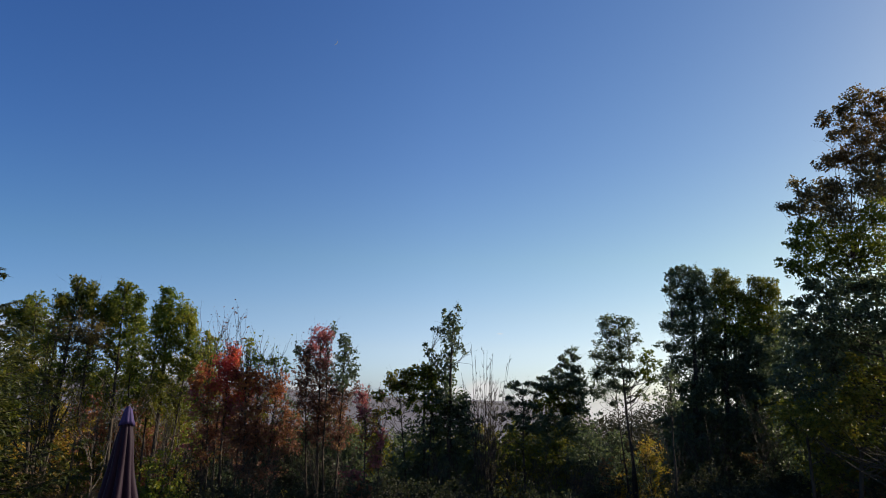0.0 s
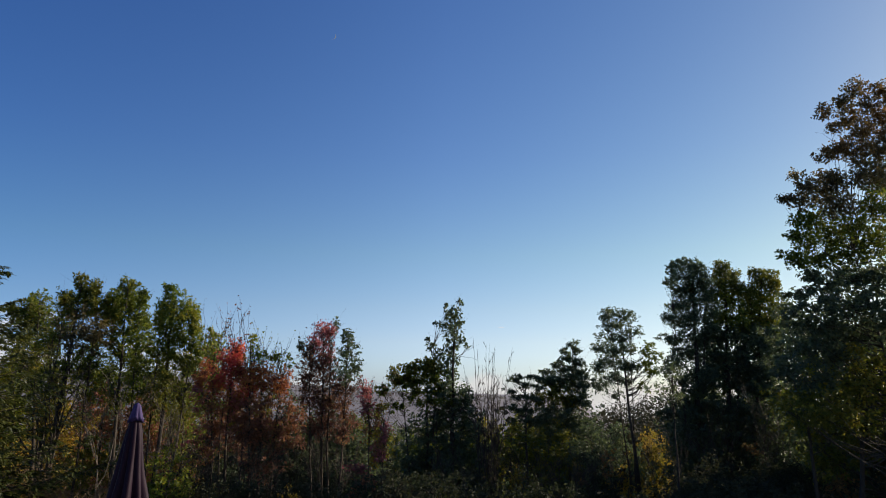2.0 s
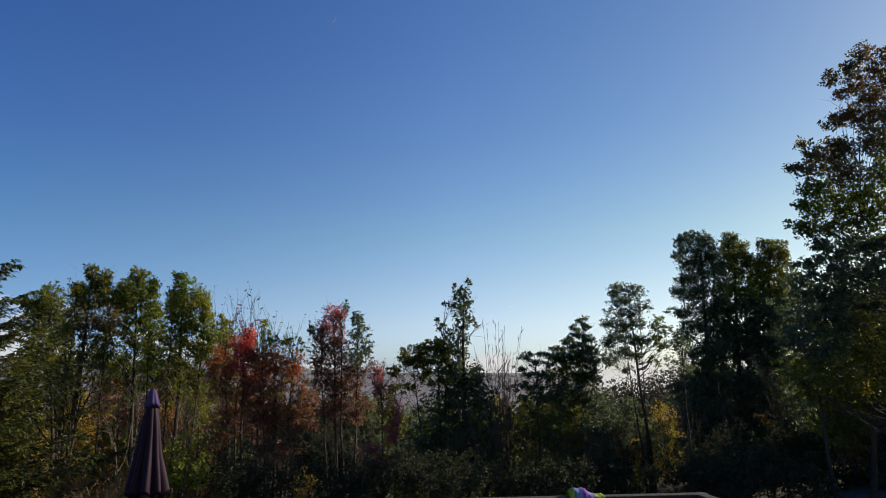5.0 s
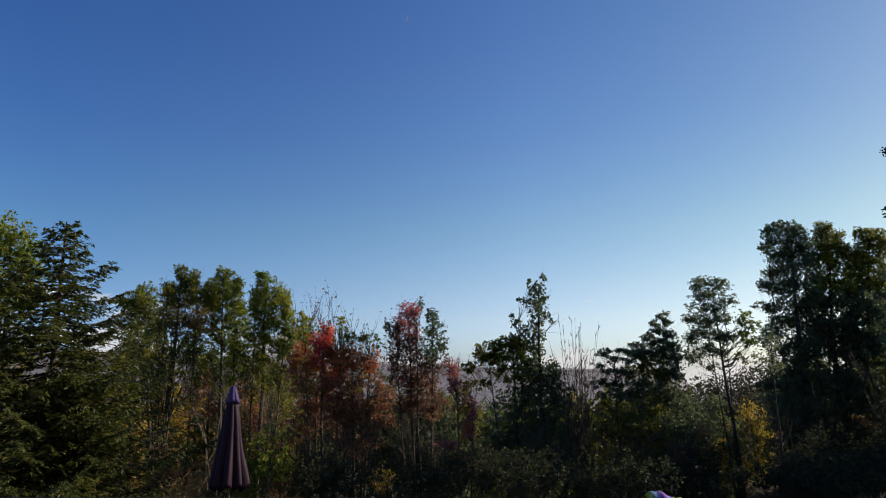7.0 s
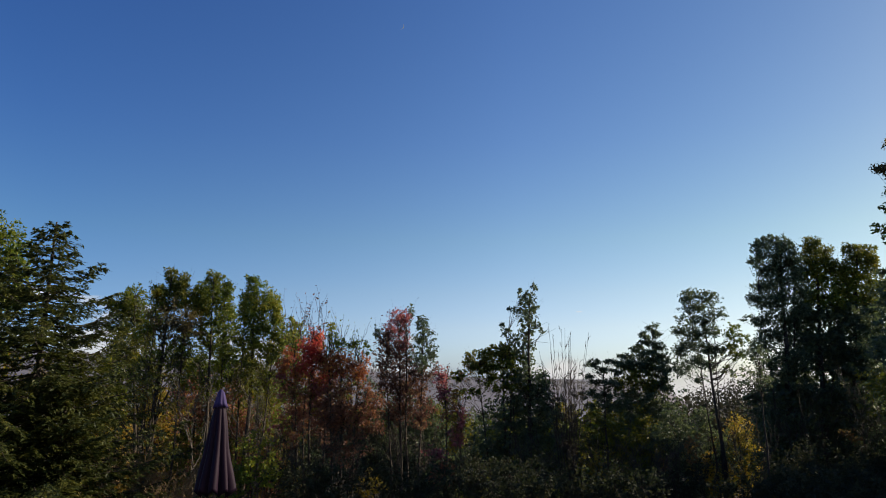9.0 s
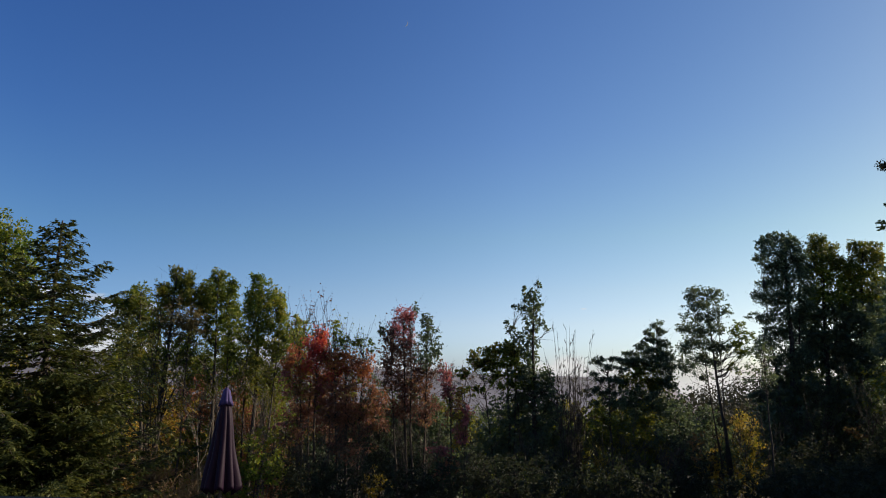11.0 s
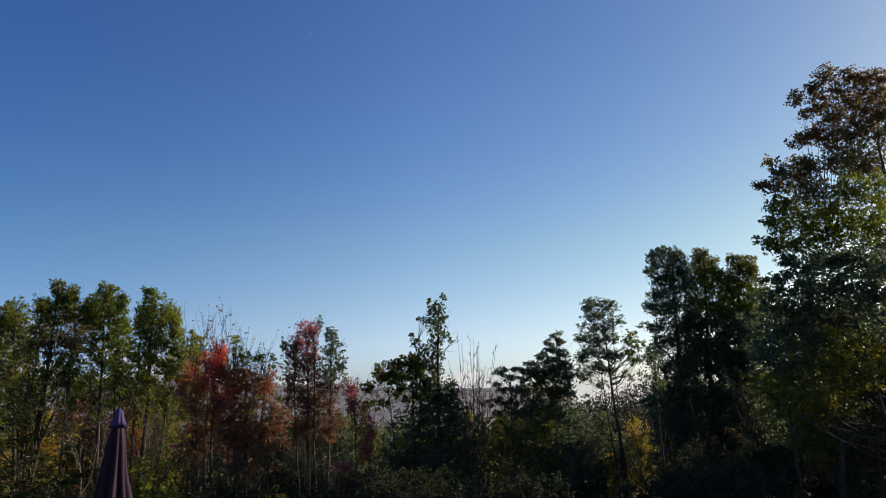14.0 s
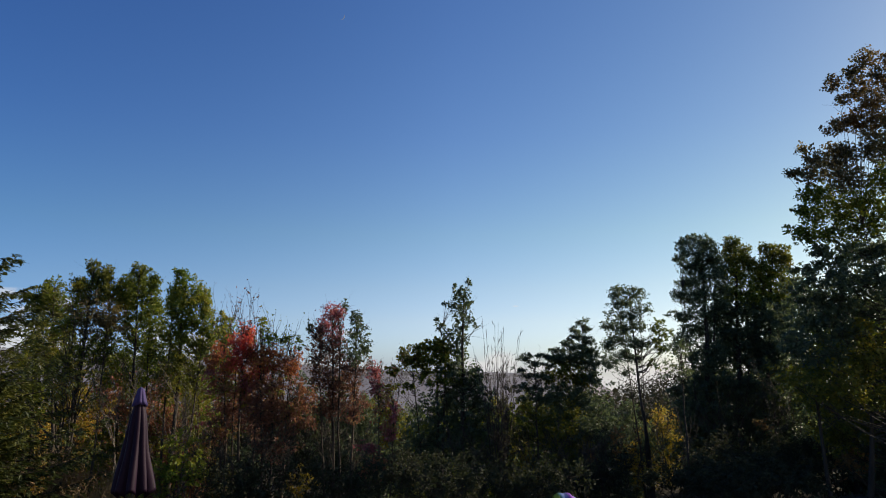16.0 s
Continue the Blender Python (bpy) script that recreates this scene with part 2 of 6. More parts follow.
def tubes(name, lines, sides=5):
    """Tapered tubes along polylines [(points n x 3, radii n), ...] as one mesh."""
    V, Fc, base = [], [], 0
    ang = np.arange(sides) * 2 * math.pi / sides
    for pts, rad in lines:
        pts, rad = np.asarray(pts, float), np.asarray(rad, float)
        t = unit(np.gradient(pts, axis=0))
        ref = np.where(np.abs(t[:, 2:3]) > 0.9, [[1.0, 0, 0]], [[0, 0, 1.0]])
        a = unit(np.cross(t, ref)); b = np.cross(t, a)
        ring = pts[:, None] + rad[:, None, None] * (np.cos(ang)[None, :, None] * a[:, None] + np.sin(ang)[None, :, None] * b[:, None])
        n = len(pts)
        V.append(ring.reshape(-1, 3))
        i, j = np.meshgrid(np.arange(n - 1), np.arange(sides), indexing="ij")
        k = (j + 1) % sides
        Fc.append(base + np.stack([i * sides + j, i * sides + k, (i + 1) * sides + k, (i + 1) * sides + j], -1).reshape(-1, 4))
        base += n * sides
    return mesh_of(name, np.concatenate(V), np.concatenate(Fc), True)


def leaf_mesh(name, rng, at, size, wide=0.55, flat=0.06, way=None):
    """One folded leaf of four triangles at each place; way: the direction in which each points."""
    n = len(at)
    d = unit(rng.normal(size=(n, 3)) * [1, 1, 0.8] + [0, 0, -0.25]) if way is None else unit(way)
    up = unit(rng.normal(size=(n, 3)) + [0, 0, flat * 4])
    s = unit(np.cross(d, up)); nrm = np.cross(s, d)
    ln = size * rng.uniform(0.65, 1.3, (n, 1))
    w = ln * wide * 0.5
    tip, root = at + d * ln * 0.5, at - d * ln * 0.5
    l1 = at - d * ln * 0.12 + s * w + nrm * w * 0.35
    r1 = at - d * ln * 0.12 - s * w + nrm * w * 0.35
    v = np.stack([root, l1, tip, r1], 1).reshape(-1, 3)
    k = np.arange(n)[:, None] * 4
    f = np.concatenate([k + [0, 1, 2], k + [0, 2, 3]], 0)
    return mesh_of(name, v, f)


def ground_z(x, y):
    """The lie of the land: a shelf by the house, a wooded slope, a valley, the far ridge."""
    x, y = np.asarray(x, float), np.asarray(y, float)
    r, az = np.hypot(x, y), np.degrees(np.arctan2(x, np.maximum(y, 1e-6) + np.where(y < 0, y * 0, 0)))
    ahead = np.clip((y - 11) / 20, 0, 1)
    right = np.clip((x - 4) / 8, 0, 1)
    z = -1.5 - 2.2 * ahead * ahead * (3 - 2 * ahead) * (1 - 0.85 * right * np.clip((45 - y) / 15, 0, 1))
    z = z - np.clip((r - 38) / 340, 0, 1) ** 1.2 * 50 * (y > 0)
    far = np.clip((r - 700) / 1300, 0, 1)
    crest = np.interp(az, (-40, -24, -6, 6, 11, 14, 60), (112, 90, 54, 33, 18, -130, -130)) + 2.5 * np.sin(az * 0.31) + 2 * np.sin(az * 0.83 + 1)
    z = z + far * far * (3 - 2 * far) * crest * (y > 0)
    hill = np.exp(-((az - 20) / 14.0) ** 2) * np.exp(-((r - 210) / 75) ** 2)
    return z + hill * 21 * (y > 0)


def gz(x, y):
    return float(ground_z(x, y))


class Plant:
    """Gathers the wood and leaves of one tree or shrub, and links them as a thing with its parts."""

    def __init__(self, name, x, y, seed, sink=0.15):
        self.rng = np.random.default_rng(seed)
        self.name, self.base = name, np.array([x, y, gz(x, y) - sink])
        self.trunks, self.limbs, self.twigs, self.crowns = [], [], [], []

    def stem(self, top, radius, bow=0.25, n=9, foot=(0, 0)):
        """A trunk from the ground to top (world), gently bent."""
        rng = self.rng
        a = self.base + [foot[0], foot[1], 0]
        top = np.array(top, float)
        s = np.linspace(0, 1, n)[:, None]
        bend = np.cumsum(rng.normal(size=(n, 3)) * [1, 1, 0], 0) * bow / n
        bend -= s * bend[-1]
        p = a + (top - a) * s + bend
        rad = radius * (1 - 0.86 * s[:, 0]) * (1 + 0.45 * np.exp(-s[:, 0] * n * 1.2))
        self.trunks.append((p, rad))
        return p, rad

    def reach(self, end, r0=None, rise=0.45, fork=2):
        """A limb from the nearest trunk to a place in the crown, with side twigs."""
        rng = self.rng
        end = np.asarray(end, float)
        p, rad = min(self.trunks, key=lambda q: np.min(np.linalg.norm(q[0][:, :2] - end[:2], axis=1)))
        reachd = max(0.2, np.linalg.norm(end[:2] - p[len(p) // 2, :2]))
        zz = max(p[1, 2], min(end[2] - rise * reachd - rng.uniform(0, 0.5), p[-1, 2] - 0.05))
        k = int(np.clip(np.searchsorted(p[:, 2], zz), 1, len(p) - 1))
        f = np.clip((zz - p[k - 1, 2]) / max(p[k, 2] - p[k - 1, 2], 1e-6), 0, 1)
        a = p[k - 1] + (p[k] - p[k - 1]) * f
        r0 = r0 or max(0.012, min(0.6 * rad[k], 0.02 + 0.018 * reachd))
        s = np.linspace(0, 1, 6)[:, None]
        mid = np.array([0, 0, -0.22 * reachd])
        q = a + (end - a) * s + mid * (4 * s * (1 - s)) * 0.6 + rng.normal(size=(6, 3)) * 0.05 * reachd ** 0.5 * np.sin(s * math.pi)
        self.limbs.append((q, r0 * (1 - 0.8 * s[:, 0])))
        for _ in range(fork):
            j = rng.integers(2, 5)
            d = unit(rng.normal(size=3) + [0, 0, 0.4] + unit(end - a)) * rng.uniform(0.3, 0.8)
            u = np.linspace(0, 1, 4)[:, None]
            self.twigs.append((q[j] + d * u + rng.normal(size=(4, 3)) * 0.04 * u, r0 * 0.35 * (1 - 0.7 * u[:, 0])))

    def lobes(self, mat, lobes, leaf=0.105, dens=1.0, limbs=5, wide=0.58, label="", loose=0.1, gap=0.0, per=22):
        """Leafy sprays on fine twigs that fill uneven lobes (x, y, z, rx, ry, rz); gap: the share of hollows."""
        rng, at, way = self.rng, [], []
        off = rng.uniform(-50, 50, 3)
        for x, y, z, rx, ry, rz in lobes:
            c0, r0 = np.array([x, y, z]), np.array([rx, ry, rz])
            n = max(4, int(dens * 24.7 * rx * rz / (leaf * leaf * wide) * 0.9 / per))
            d = unit(rng.normal(size=(n, 3)))
            lump = np.array([noise.noise(Vector(v * 2.3 + off + c0)) for v in d])[:, None]
            c = c0 + d * r0 * rng.uniform(0.02, 1, (n, 1)) ** 0.45 * (1.0 + 0.85 * lump)
            if gap:
                hole = np.array([noise.noise(Vector(v * 1.9 + off)) for v in c])
                keep = hole > -0.5 + 1.3 * gap
                if keep.sum() > 3:
                    c, d = c[keep], d[keep]
            n = len(c)
            out = unit(d * [1, 1, 0.75] + rng.normal(size=(n, 3)) * 0.45 + [0, 0, 0.45])
            ln = np.clip(0.85 * min(rx, rz), 0.16, 0.5) * (per / 22) ** 0.4 * rng.uniform(0.55, 1.35, (n, 1))
            s = rng.uniform(-0.5, 0.55, (n, per, 1))
            side = unit(np.cross(out[:, None], rng.normal(size=(n, per, 3))))
            wid = (leaf * 0.75 + 0.16 * ln)[:, None] * rng.uniform(0.25, 1.0, (n, per, 1)) * (1.1 - 0.7 * np.abs(s + 0.1))
            p = c[:, None] + out[:, None] * ln[:, None] * s + side * wid * [1, 1, 0.7]
            at.append(p.reshape(-1, 3))
            way.append((out[:, None] * 0.7 + side * 1.0 + rng.normal(size=(n, per, 3)) * 0.35 - [0, 0, 0.3]).reshape(-1, 3))
            m = int(n * per * loose)
            if m:
                e = unit(rng.normal(size=(m, 3))) * rng.uniform(0.6, 1.15, (m, 1))
                at.append(c0 + e * r0)
                way.append(rng.normal(size=(m, 3)) - [0, 0, 0.3])
            for k in range(0, n, 5 if per > 15 else 11):
                a, b = c[k] - out[k] * ln[k] * 1.1 + (c0 - c[k]) * 0.25, c[k] + out[k] * ln[k] * 0.5
                self.twigs.append((np.stack([a, (a + b) / 2 + [0, 0, -0.02], b]), np.array([0.009, 0.006, 0.003])))
            for k in range(min(limbs, n)):
                self.reach(c[k] - out[k] * ln[k] * 0.5)
        at, way = np.concatenate(at), np.concatenate(way)
        ok = at[:, 2] > ground_z(at[:, 0], at[:, 1]) + 0.05
        self.crowns.append((leaf_mesh("crown", rng, at[ok] - self.base, leaf, wide, 0.06, way[ok]), mat, label))


    def sprays(self, p, d, length, radius, level, spread=0.5, lift=0.25, leafy=None):
        """Branches that fork again and again, thinning to twigs."""
        rng = self.rng
        n, radius = 5, max(radius, 0.0075)
        u = np.linspace(0, 1, n)[:, None]
        q = p + unit(d) * length * u + np.cumsum(rng.normal(size=(n, 3)), 0) * length * 0.035 + np.array([0, 0, lift * length]) * u * u * 0.5
        (self.limbs if level > 1 else self.twigs).append((q, radius * (1 - 0.65 * u[:, 0])))
        if leafy is not None:
            leafy.append(q[-1]); leafy.append(q[-2])
        if level <= 0:
            return
        for k in range(rng.integers(3, 6) if level > 1 else rng.integers(2, 5)):
            j = rng.integers(1, n)
            side = unit(rng.normal(size=3))
            self.sprays(q[j], unit(d) + side * spread, length * rng.uniform(0.42, 0.68), radius * (0.5 if level > 1 else 0.55), level - 1, spread, lift, leafy)

    def finish(self, label, category="tree", group="", bark=None, thin=3, own=12):
        root = tagged(new(self.name), label, category, group)
        root.location = self.base
        shift = lambda lines: [(p - self.base, r) for p, r in lines]
        for line in shift(self.trunks):
            part("trunk", tubes("trunk", [line], 8), bark or BARK, root)
        limbs = sorted(shift(self.limbs), key=lambda q: -q[1][0] * np.linalg.norm(q[0][-1] - q[0][0]))
        for line in limbs[:own]:
            part("limb", tubes("limb", [line], 6), bark or BARK, root)
        rest = limbs[own:] + shift(self.twigs)
        if rest:
            tagged(part("twigwork", tubes("twigwork", rest, thin), bark or BARK, root), kind="stuff")
        for me, mat, lab in self.crowns:
            part("crown", me, mat, root, lab)
        return root


def hemlock(name, x, y, height, reach, seed, label, mat=None, step=0.25, low=0.04, droop=0.1, size=0.155, boughs=8):
    """A conifer with whorls of flat boughs, each a fan of needled side twigs; the ends dip and lift."""
    pl = Plant(name, x, y, seed)
    rng = pl.rng
    top = pl.base + [0, 0, height]
    p, rad = pl.stem(top, 0.017 * height, 0.1)
    at, way = [], []
    z = low * height
    while z < height - 0.12:
        f = 1 - z / height
        count, turn = (rng.integers(boughs - 1, boughs + 2) if f > 0.2 else 5), rng.uniform(0, 6.28)
        for i in range(count):
            ln = reach * (f ** 0.84) * rng.uniform(0.62, 1.16) + 0.14
            a = turn + 6.28 * (i + rng.uniform(-0.3, 0.3)) / count
            o = np.array([math.cos(a), math.sin(a), 0])
            side = np.array([-o[1], o[0], 0])
            s = np.linspace(0, 1, 7)[:, None]
            slope = 0.42 * (1 - f) ** 1.5 - 0.12 + rng.normal() * 0.06
            foot = np.array([np.interp(pl.base[2] + z, p[:, 2], p[:, k]) for k in range(3)]) + [0, 0, rng.uniform(-0.1, 0.1)]
            q = foot + o * ln * s + side * ln * 0.07 * rng.normal() * s ** 2 + np.array([0, 0, 1]) * ln * (slope * s - droop * np.sin(s * math.pi) + 0.07 * s ** 3)
            pl.limbs.append((q, (0.01 + 0.007 * ln) * (1 - 0.85 * s[:, 0])))
            n = max(5, int(ln / 0.085))
            t = np.sort(rng.uniform(0.1, 1.0, n))
            root = np.stack([np.interp(t, s[:, 0], q[:, k]) for k in range(3)], 1)
            hand = np.where(np.arange(n) % 2 == 0, 1.0, -1.0)[:, None]
            out = unit(o * 0.75 + side * hand * 0.8 + rng.normal(size=(n, 3)) * [0.18, 0.18, 0.1] - [0, 0, 0.14])
            tw = (0.36 * ln ** 0.65 * (1.08 - t) ** 0.6 + 0.07)[:, None] * rng.uniform(0.6, 1.2, (n, 1))
            m = 10
            u = rng.uniform(0.02, 1.0, (n, m, 1))
            c = root[:, None] + out[:, None] * tw[:, None] * u - np.array([0, 0, 0.16]) * tw[:, None] * u ** 2
            at.append((c + rng.normal(size=(n, m, 3)) * [0.022, 0.022, 0.016]).reshape(-1, 3))
            way.append((out[:, None] + rng.normal(size=(n, m, 3)) * [0.45, 0.45, 0.22] - [0, 0, 0.1]).reshape(-1, 3))
        z += step * rng.uniform(0.75, 1.25) * (0.7 + 0.5 * f)
    pl.crowns.append((leaf_mesh("crown", rng, np.concatenate(at) - pl.base, size, 0.36, 0.9, np.concatenate(way)), mat or NEEDLE, ""))
    return pl.finish(label, "conifer")


# ---- the land ----


def land():
    rings = np.concatenate([np.linspace(0, 60, 41), np.geomspace(64, 4600, 74)])
    az = np.radians(np.concatenate([np.arange(-180, -50, 5), np.arange(-50, 50, 1.0), np.arange(50, 180, 5)]))
    R, A = np.meshgrid(rings, az, indexing="ij")
    X, Y = R * np.sin(A), R * np.cos(A)
    Z = ground_z(X, Y)
    rough = np.array([noise.noise((x * 0.21, y * 0.21, 0)) for x, y in zip(X.ravel(), Y.ravel())]).reshape(X.shape)
    Z = Z + rough * np.where(R < 60, 0.06, np.clip(R / 900, 0, 2.5)) * (R > 12)
    n, k = X.shape
    i, j = np.meshgrid(np.arange(n - 1), np.arange(k), indexing="ij")
    f = np.stack([i * k + j, (i + 1) * k + j, (i + 1) * k + (j + 1) % k, i * k + (j + 1) % k], -1).reshape(-1, 4)
    me = mesh_of("ground", np.stack([X, Y, Z], -1).reshape(-1, 3), f, True)
    me.materials.append(EARTH); me.materials.append(HAZY_WOODS)
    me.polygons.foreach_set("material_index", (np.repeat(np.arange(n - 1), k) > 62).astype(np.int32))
    tagged(new("ground", me), "leaf-strewn ground falling away to a wooded valley", "ground", kind="structure")


land()


def far_woods(name, mat, label, r0, r1, a0, a1, count, size, seed, leaves=21, leaf=None):
    """Distant tree crowns, each a loose ball of leaf sprays on the slope."""
    rng = np.random.default_rng(seed)
    r, a = rng.uniform(r0 ** 0.5, r1 ** 0.5, count) ** 2, np.radians(rng.uniform(a0, a1, count))
    x, y = r * np.sin(a), r * np.cos(a)
    z = ground_z(x, y)
    h = size * rng.uniform(0.7, 1.3, count)
    c = np.stack([x, y, z + h * 0.45], 1)
    g = unit(rng.normal(size=(count, leaves, 3))) * rng.uniform(0.5, 1, (count, leaves, 1)) * np.array([0.42, 0.42, 0.6]) * h[:, None, None]
    me = leaf_mesh(name, rng, (c[:, None] + g).reshape(-1, 3), leaf or size * 0.34, 0.8, 0.1)
    me.materials.append(mat)
    tagged(new(name, me), label, "woods", kind="stuff")


# grey twigs tinted lilac to carry the haze of the far slopes
HAZEWOOD = leaf_material("hazed_grey_twigs", [(0.1, 0.098, 0.122), (0.12, 0.116, 0.145), (0.14, 0.133, 0.16), (0.12, 0.112, 0.125)], 0.5, 0.95)
# leaf colour kept near black: the slope's shade is put into it
DIMWOOD = leaf_material("shade_dimmed_leaves", [(0.018, 0.022, 0.016), (0.028, 0.029, 0.019), (0.04, 0.034, 0.021), (0.032, 0.037, 0.022)], 0.2, 0.9)
far_woods("ridge_woods", HAZEWOOD, "leafless woods covering the far ridge, haze put into their grey", 1350, 2150, -36, 14, 1500, 8, 11, 14)
far_woods("valley_woods", HAZEWOOD, "autumn woods on the valley slope, haze tinted into their grey", 260, 900, -36, 40, 1500, 11, 12, 25)
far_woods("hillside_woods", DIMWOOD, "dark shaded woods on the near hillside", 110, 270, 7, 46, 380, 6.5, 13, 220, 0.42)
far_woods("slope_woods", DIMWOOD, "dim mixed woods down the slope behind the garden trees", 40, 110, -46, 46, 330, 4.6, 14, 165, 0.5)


# ---- trees ----


def twig_top(t, top, mat, shoots=6):
    """Fine bare shoots above a crown, with a few last leaves; top: their height in the world."""
    rng, leafy = t.rng, []
    for p, rad in t.trunks:
        a = p[-2]
        for k in range(shoots):
            d = np.array([rng.normal() * 0.13, rng.normal() * 0.13, 1.0])
            t.sprays(a, d, max(0.35, (top - a[2]) * rng.uniform(0.3, 0.56)), 0.01, 1, 0.36, 0.08, leafy)
    at = np.array(leafy)
    at = at + rng.normal(size=at.shape) * 0.05
    t.crowns.append((leaf_mesh("crown", rng, at - t.base, 0.075, 0.7), mat, "a few last leaves on bare shoots"))


t = Plant("oak_tree", -16.86, 20, 101)
t.stem((-17.35, 20.0, 6.92), 0.16)
t.lobes(LIGHT, [(-17.57, 20.0, 7.03, 0.82, 0.78, 0.77), (-16.78, 20.0, 6.51, 0.62, 0.59, 0.86), (-16.44, 20.0, 5.35, 0.58, 0.55, 0.86), (-17.46, 20.0, 5.19, 1.03, 0.98, 1.03), (-18.94, 20.0, 6.0, 1.2, 1.14, 1.54)], leaf=0.11, dens=0.85, limbs=6)
t.lobes(GREEN, [(-17.14, 20.0, 3.31, 1.2, 1.14, 0.86), (-18.54, 20.0, 2.96, 1.37, 1.3, 1.2)], leaf=0.11, dens=0.6, limbs=4)
t.finish("oak with yellow-green leaves behind the hemlock", "tree", bark=BARK)

t = Plant("oak_tree", -15.14, 26, 102)
t.stem((-16.00, 26, 5.92), 0.1)
t.lobes(GREEN, [(-16.04, 26.09, 5.77, 0.49, 0.49, 0.49), (-16.51, 26.17, 5.35, 0.52, 0.52, 0.52), (-16.98, 26.21, 5.45, 0.39, 0.29, 0.29), (-16.0, 26.31, 5.0, 0.65, 0.65, 0.72), (-16.66, 26.17, 4.72, 0.52, 0.52, 0.52)], leaf=0.1, dens=1.27, limbs=5, gap=0.15)
t.lobes(OLIVE, [(-16.51, 26.3, 3.97, 0.65, 0.58, 0.58), (-15.53, 25.67, 4.01, 0.57, 0.57, 0.63), (-15.94, 25.98, 3.25, 0.7, 0.57, 0.57)], leaf=0.1, dens=0.71, limbs=6, gap=0.2)
t.finish("slender oak with dark green crown beyond the hemlock", "tree", bark=BARK)

t = Plant("oak_tree", -13.75, 24, 103)
t.stem((-13.33, 24, 6.25), 0.15)
t.stem((-13.88, 24, 5.33), 0.07, foot=(-0.40, 0))
t.stem((-12.62, 24, 4.88), 0.06, foot=(0.98, 0))
t.lobes(OLIVE, [(-13.53, 24.31, 6.39, 0.28, 0.28, 0.33), (-12.88, 24.1, 6.15, 0.23, 0.23, 0.33), (-13.21, 24.28, 5.8, 0.47, 0.38, 0.38), (-13.66, 23.73, 5.63, 0.35, 0.35, 0.35), (-13.51, 23.98, 5.28, 0.51, 0.42, 0.42), (-12.62, 23.82, 5.26, 0.32, 0.32, 0.41), (-12.46, 24.03, 5.65, 0.16, 0.16, 0.28), (-12.33, 24.05, 5.0, 0.18, 0.18, 0.32)], leaf=0.09, per=12, dens=1.29, limbs=4, loose=0.35, gap=0.1)
t.lobes(BRONZE, [(-12.87, 23.66, 4.6, 0.67, 0.67, 0.67), (-12.34, 23.8, 4.44, 0.43, 0.43, 0.73), (-13.33, 23.85, 4.01, 0.55, 0.55, 0.55)], leaf=0.09, dens=0.80, limbs=8, gap=0.13)
t.lobes(GREEN, [(-14.11, 24.29, 4.74, 0.63, 0.63, 0.63), (-14.32, 24.19, 4.14, 0.56, 0.5, 0.5), (-13.46, 23.76, 3.33, 0.73, 0.49, 0.49), (-12.8, 24.21, 3.47, 0.62, 0.55, 0.55), (-14.03, 23.75, 2.74, 0.61, 0.42, 0.42)], leaf=0.095, dens=0.64, limbs=8, gap=0.13)
t.lobes(GOLD, [(-13.33, 24.08, 2.42, 1.04, 0.56, 0.55), (-13.93, 23.74, 1.69, 0.9, 0.54, 0.54), (-12.61, 23.65, 1.4, 0.77, 0.47, 0.47)], leaf=0.1, dens=0.25, limbs=8, gap=0.2)
t.finish("tall oak with olive leaves browning at the top", "tree", bark=BARK)

t = Plant("oak_tree", -11.69, 24.5, 104)
t.stem((-11.85, 24.5, 6.17), 0.1)
t.stem((-11.34, 24.5, 5.59), 0.06, foot=(0.51, 0))
t.lobes(GREEN, [(-11.98, 24.76, 6.3, 0.38, 0.29, 0.29), (-12.19, 24.3, 5.79, 0.3, 0.3, 0.35), (-11.17, 24.3, 5.78, 0.21, 0.22, 0.42), (-11.93, 24.84, 5.68, 0.52, 0.43, 0.43), (-11.48, 24.76, 5.17, 0.38, 0.38, 0.43), (-12.12, 24.35, 5.13, 0.35, 0.35, 0.42), (-11.11, 24.82, 4.77, 0.21, 0.21, 0.28), (-12.53, 24.53, 5.38, 0.19, 0.19, 0.33)], leaf=0.092, per=12, dens=1.33, limbs=4, loose=0.35, gap=0.1)
t.lobes(LIGHT, [(-11.71, 24.62, 4.67, 0.63, 0.57, 0.57), (-11.11, 24.29, 4.21, 0.43, 0.43, 0.55), (-11.48, 24.81, 2.76, 0.5, 0.5, 0.5)], leaf=0.1, dens=0.70, limbs=5, gap=0.08)
t.lobes(GREEN, [(-12.3, 24.63, 4.37, 0.44, 0.44, 0.63), (-11.92, 24.83, 3.67, 0.75, 0.5, 0.5), (-12.31, 24.78, 2.97, 0.56, 0.56, 0.63), (-10.93, 24.36, 3.39, 0.43, 0.43, 0.49), (-10.7, 24.4, 4.04, 0.25, 0.25, 0.43), (-11.69, 24.27, 2.16, 0.73, 0.49, 0.49)], leaf=0.1, dens=0.64, limbs=8, gap=0.13)
t.finish("slim oak with fresh green narrow crown", "tree", bark=BARK)

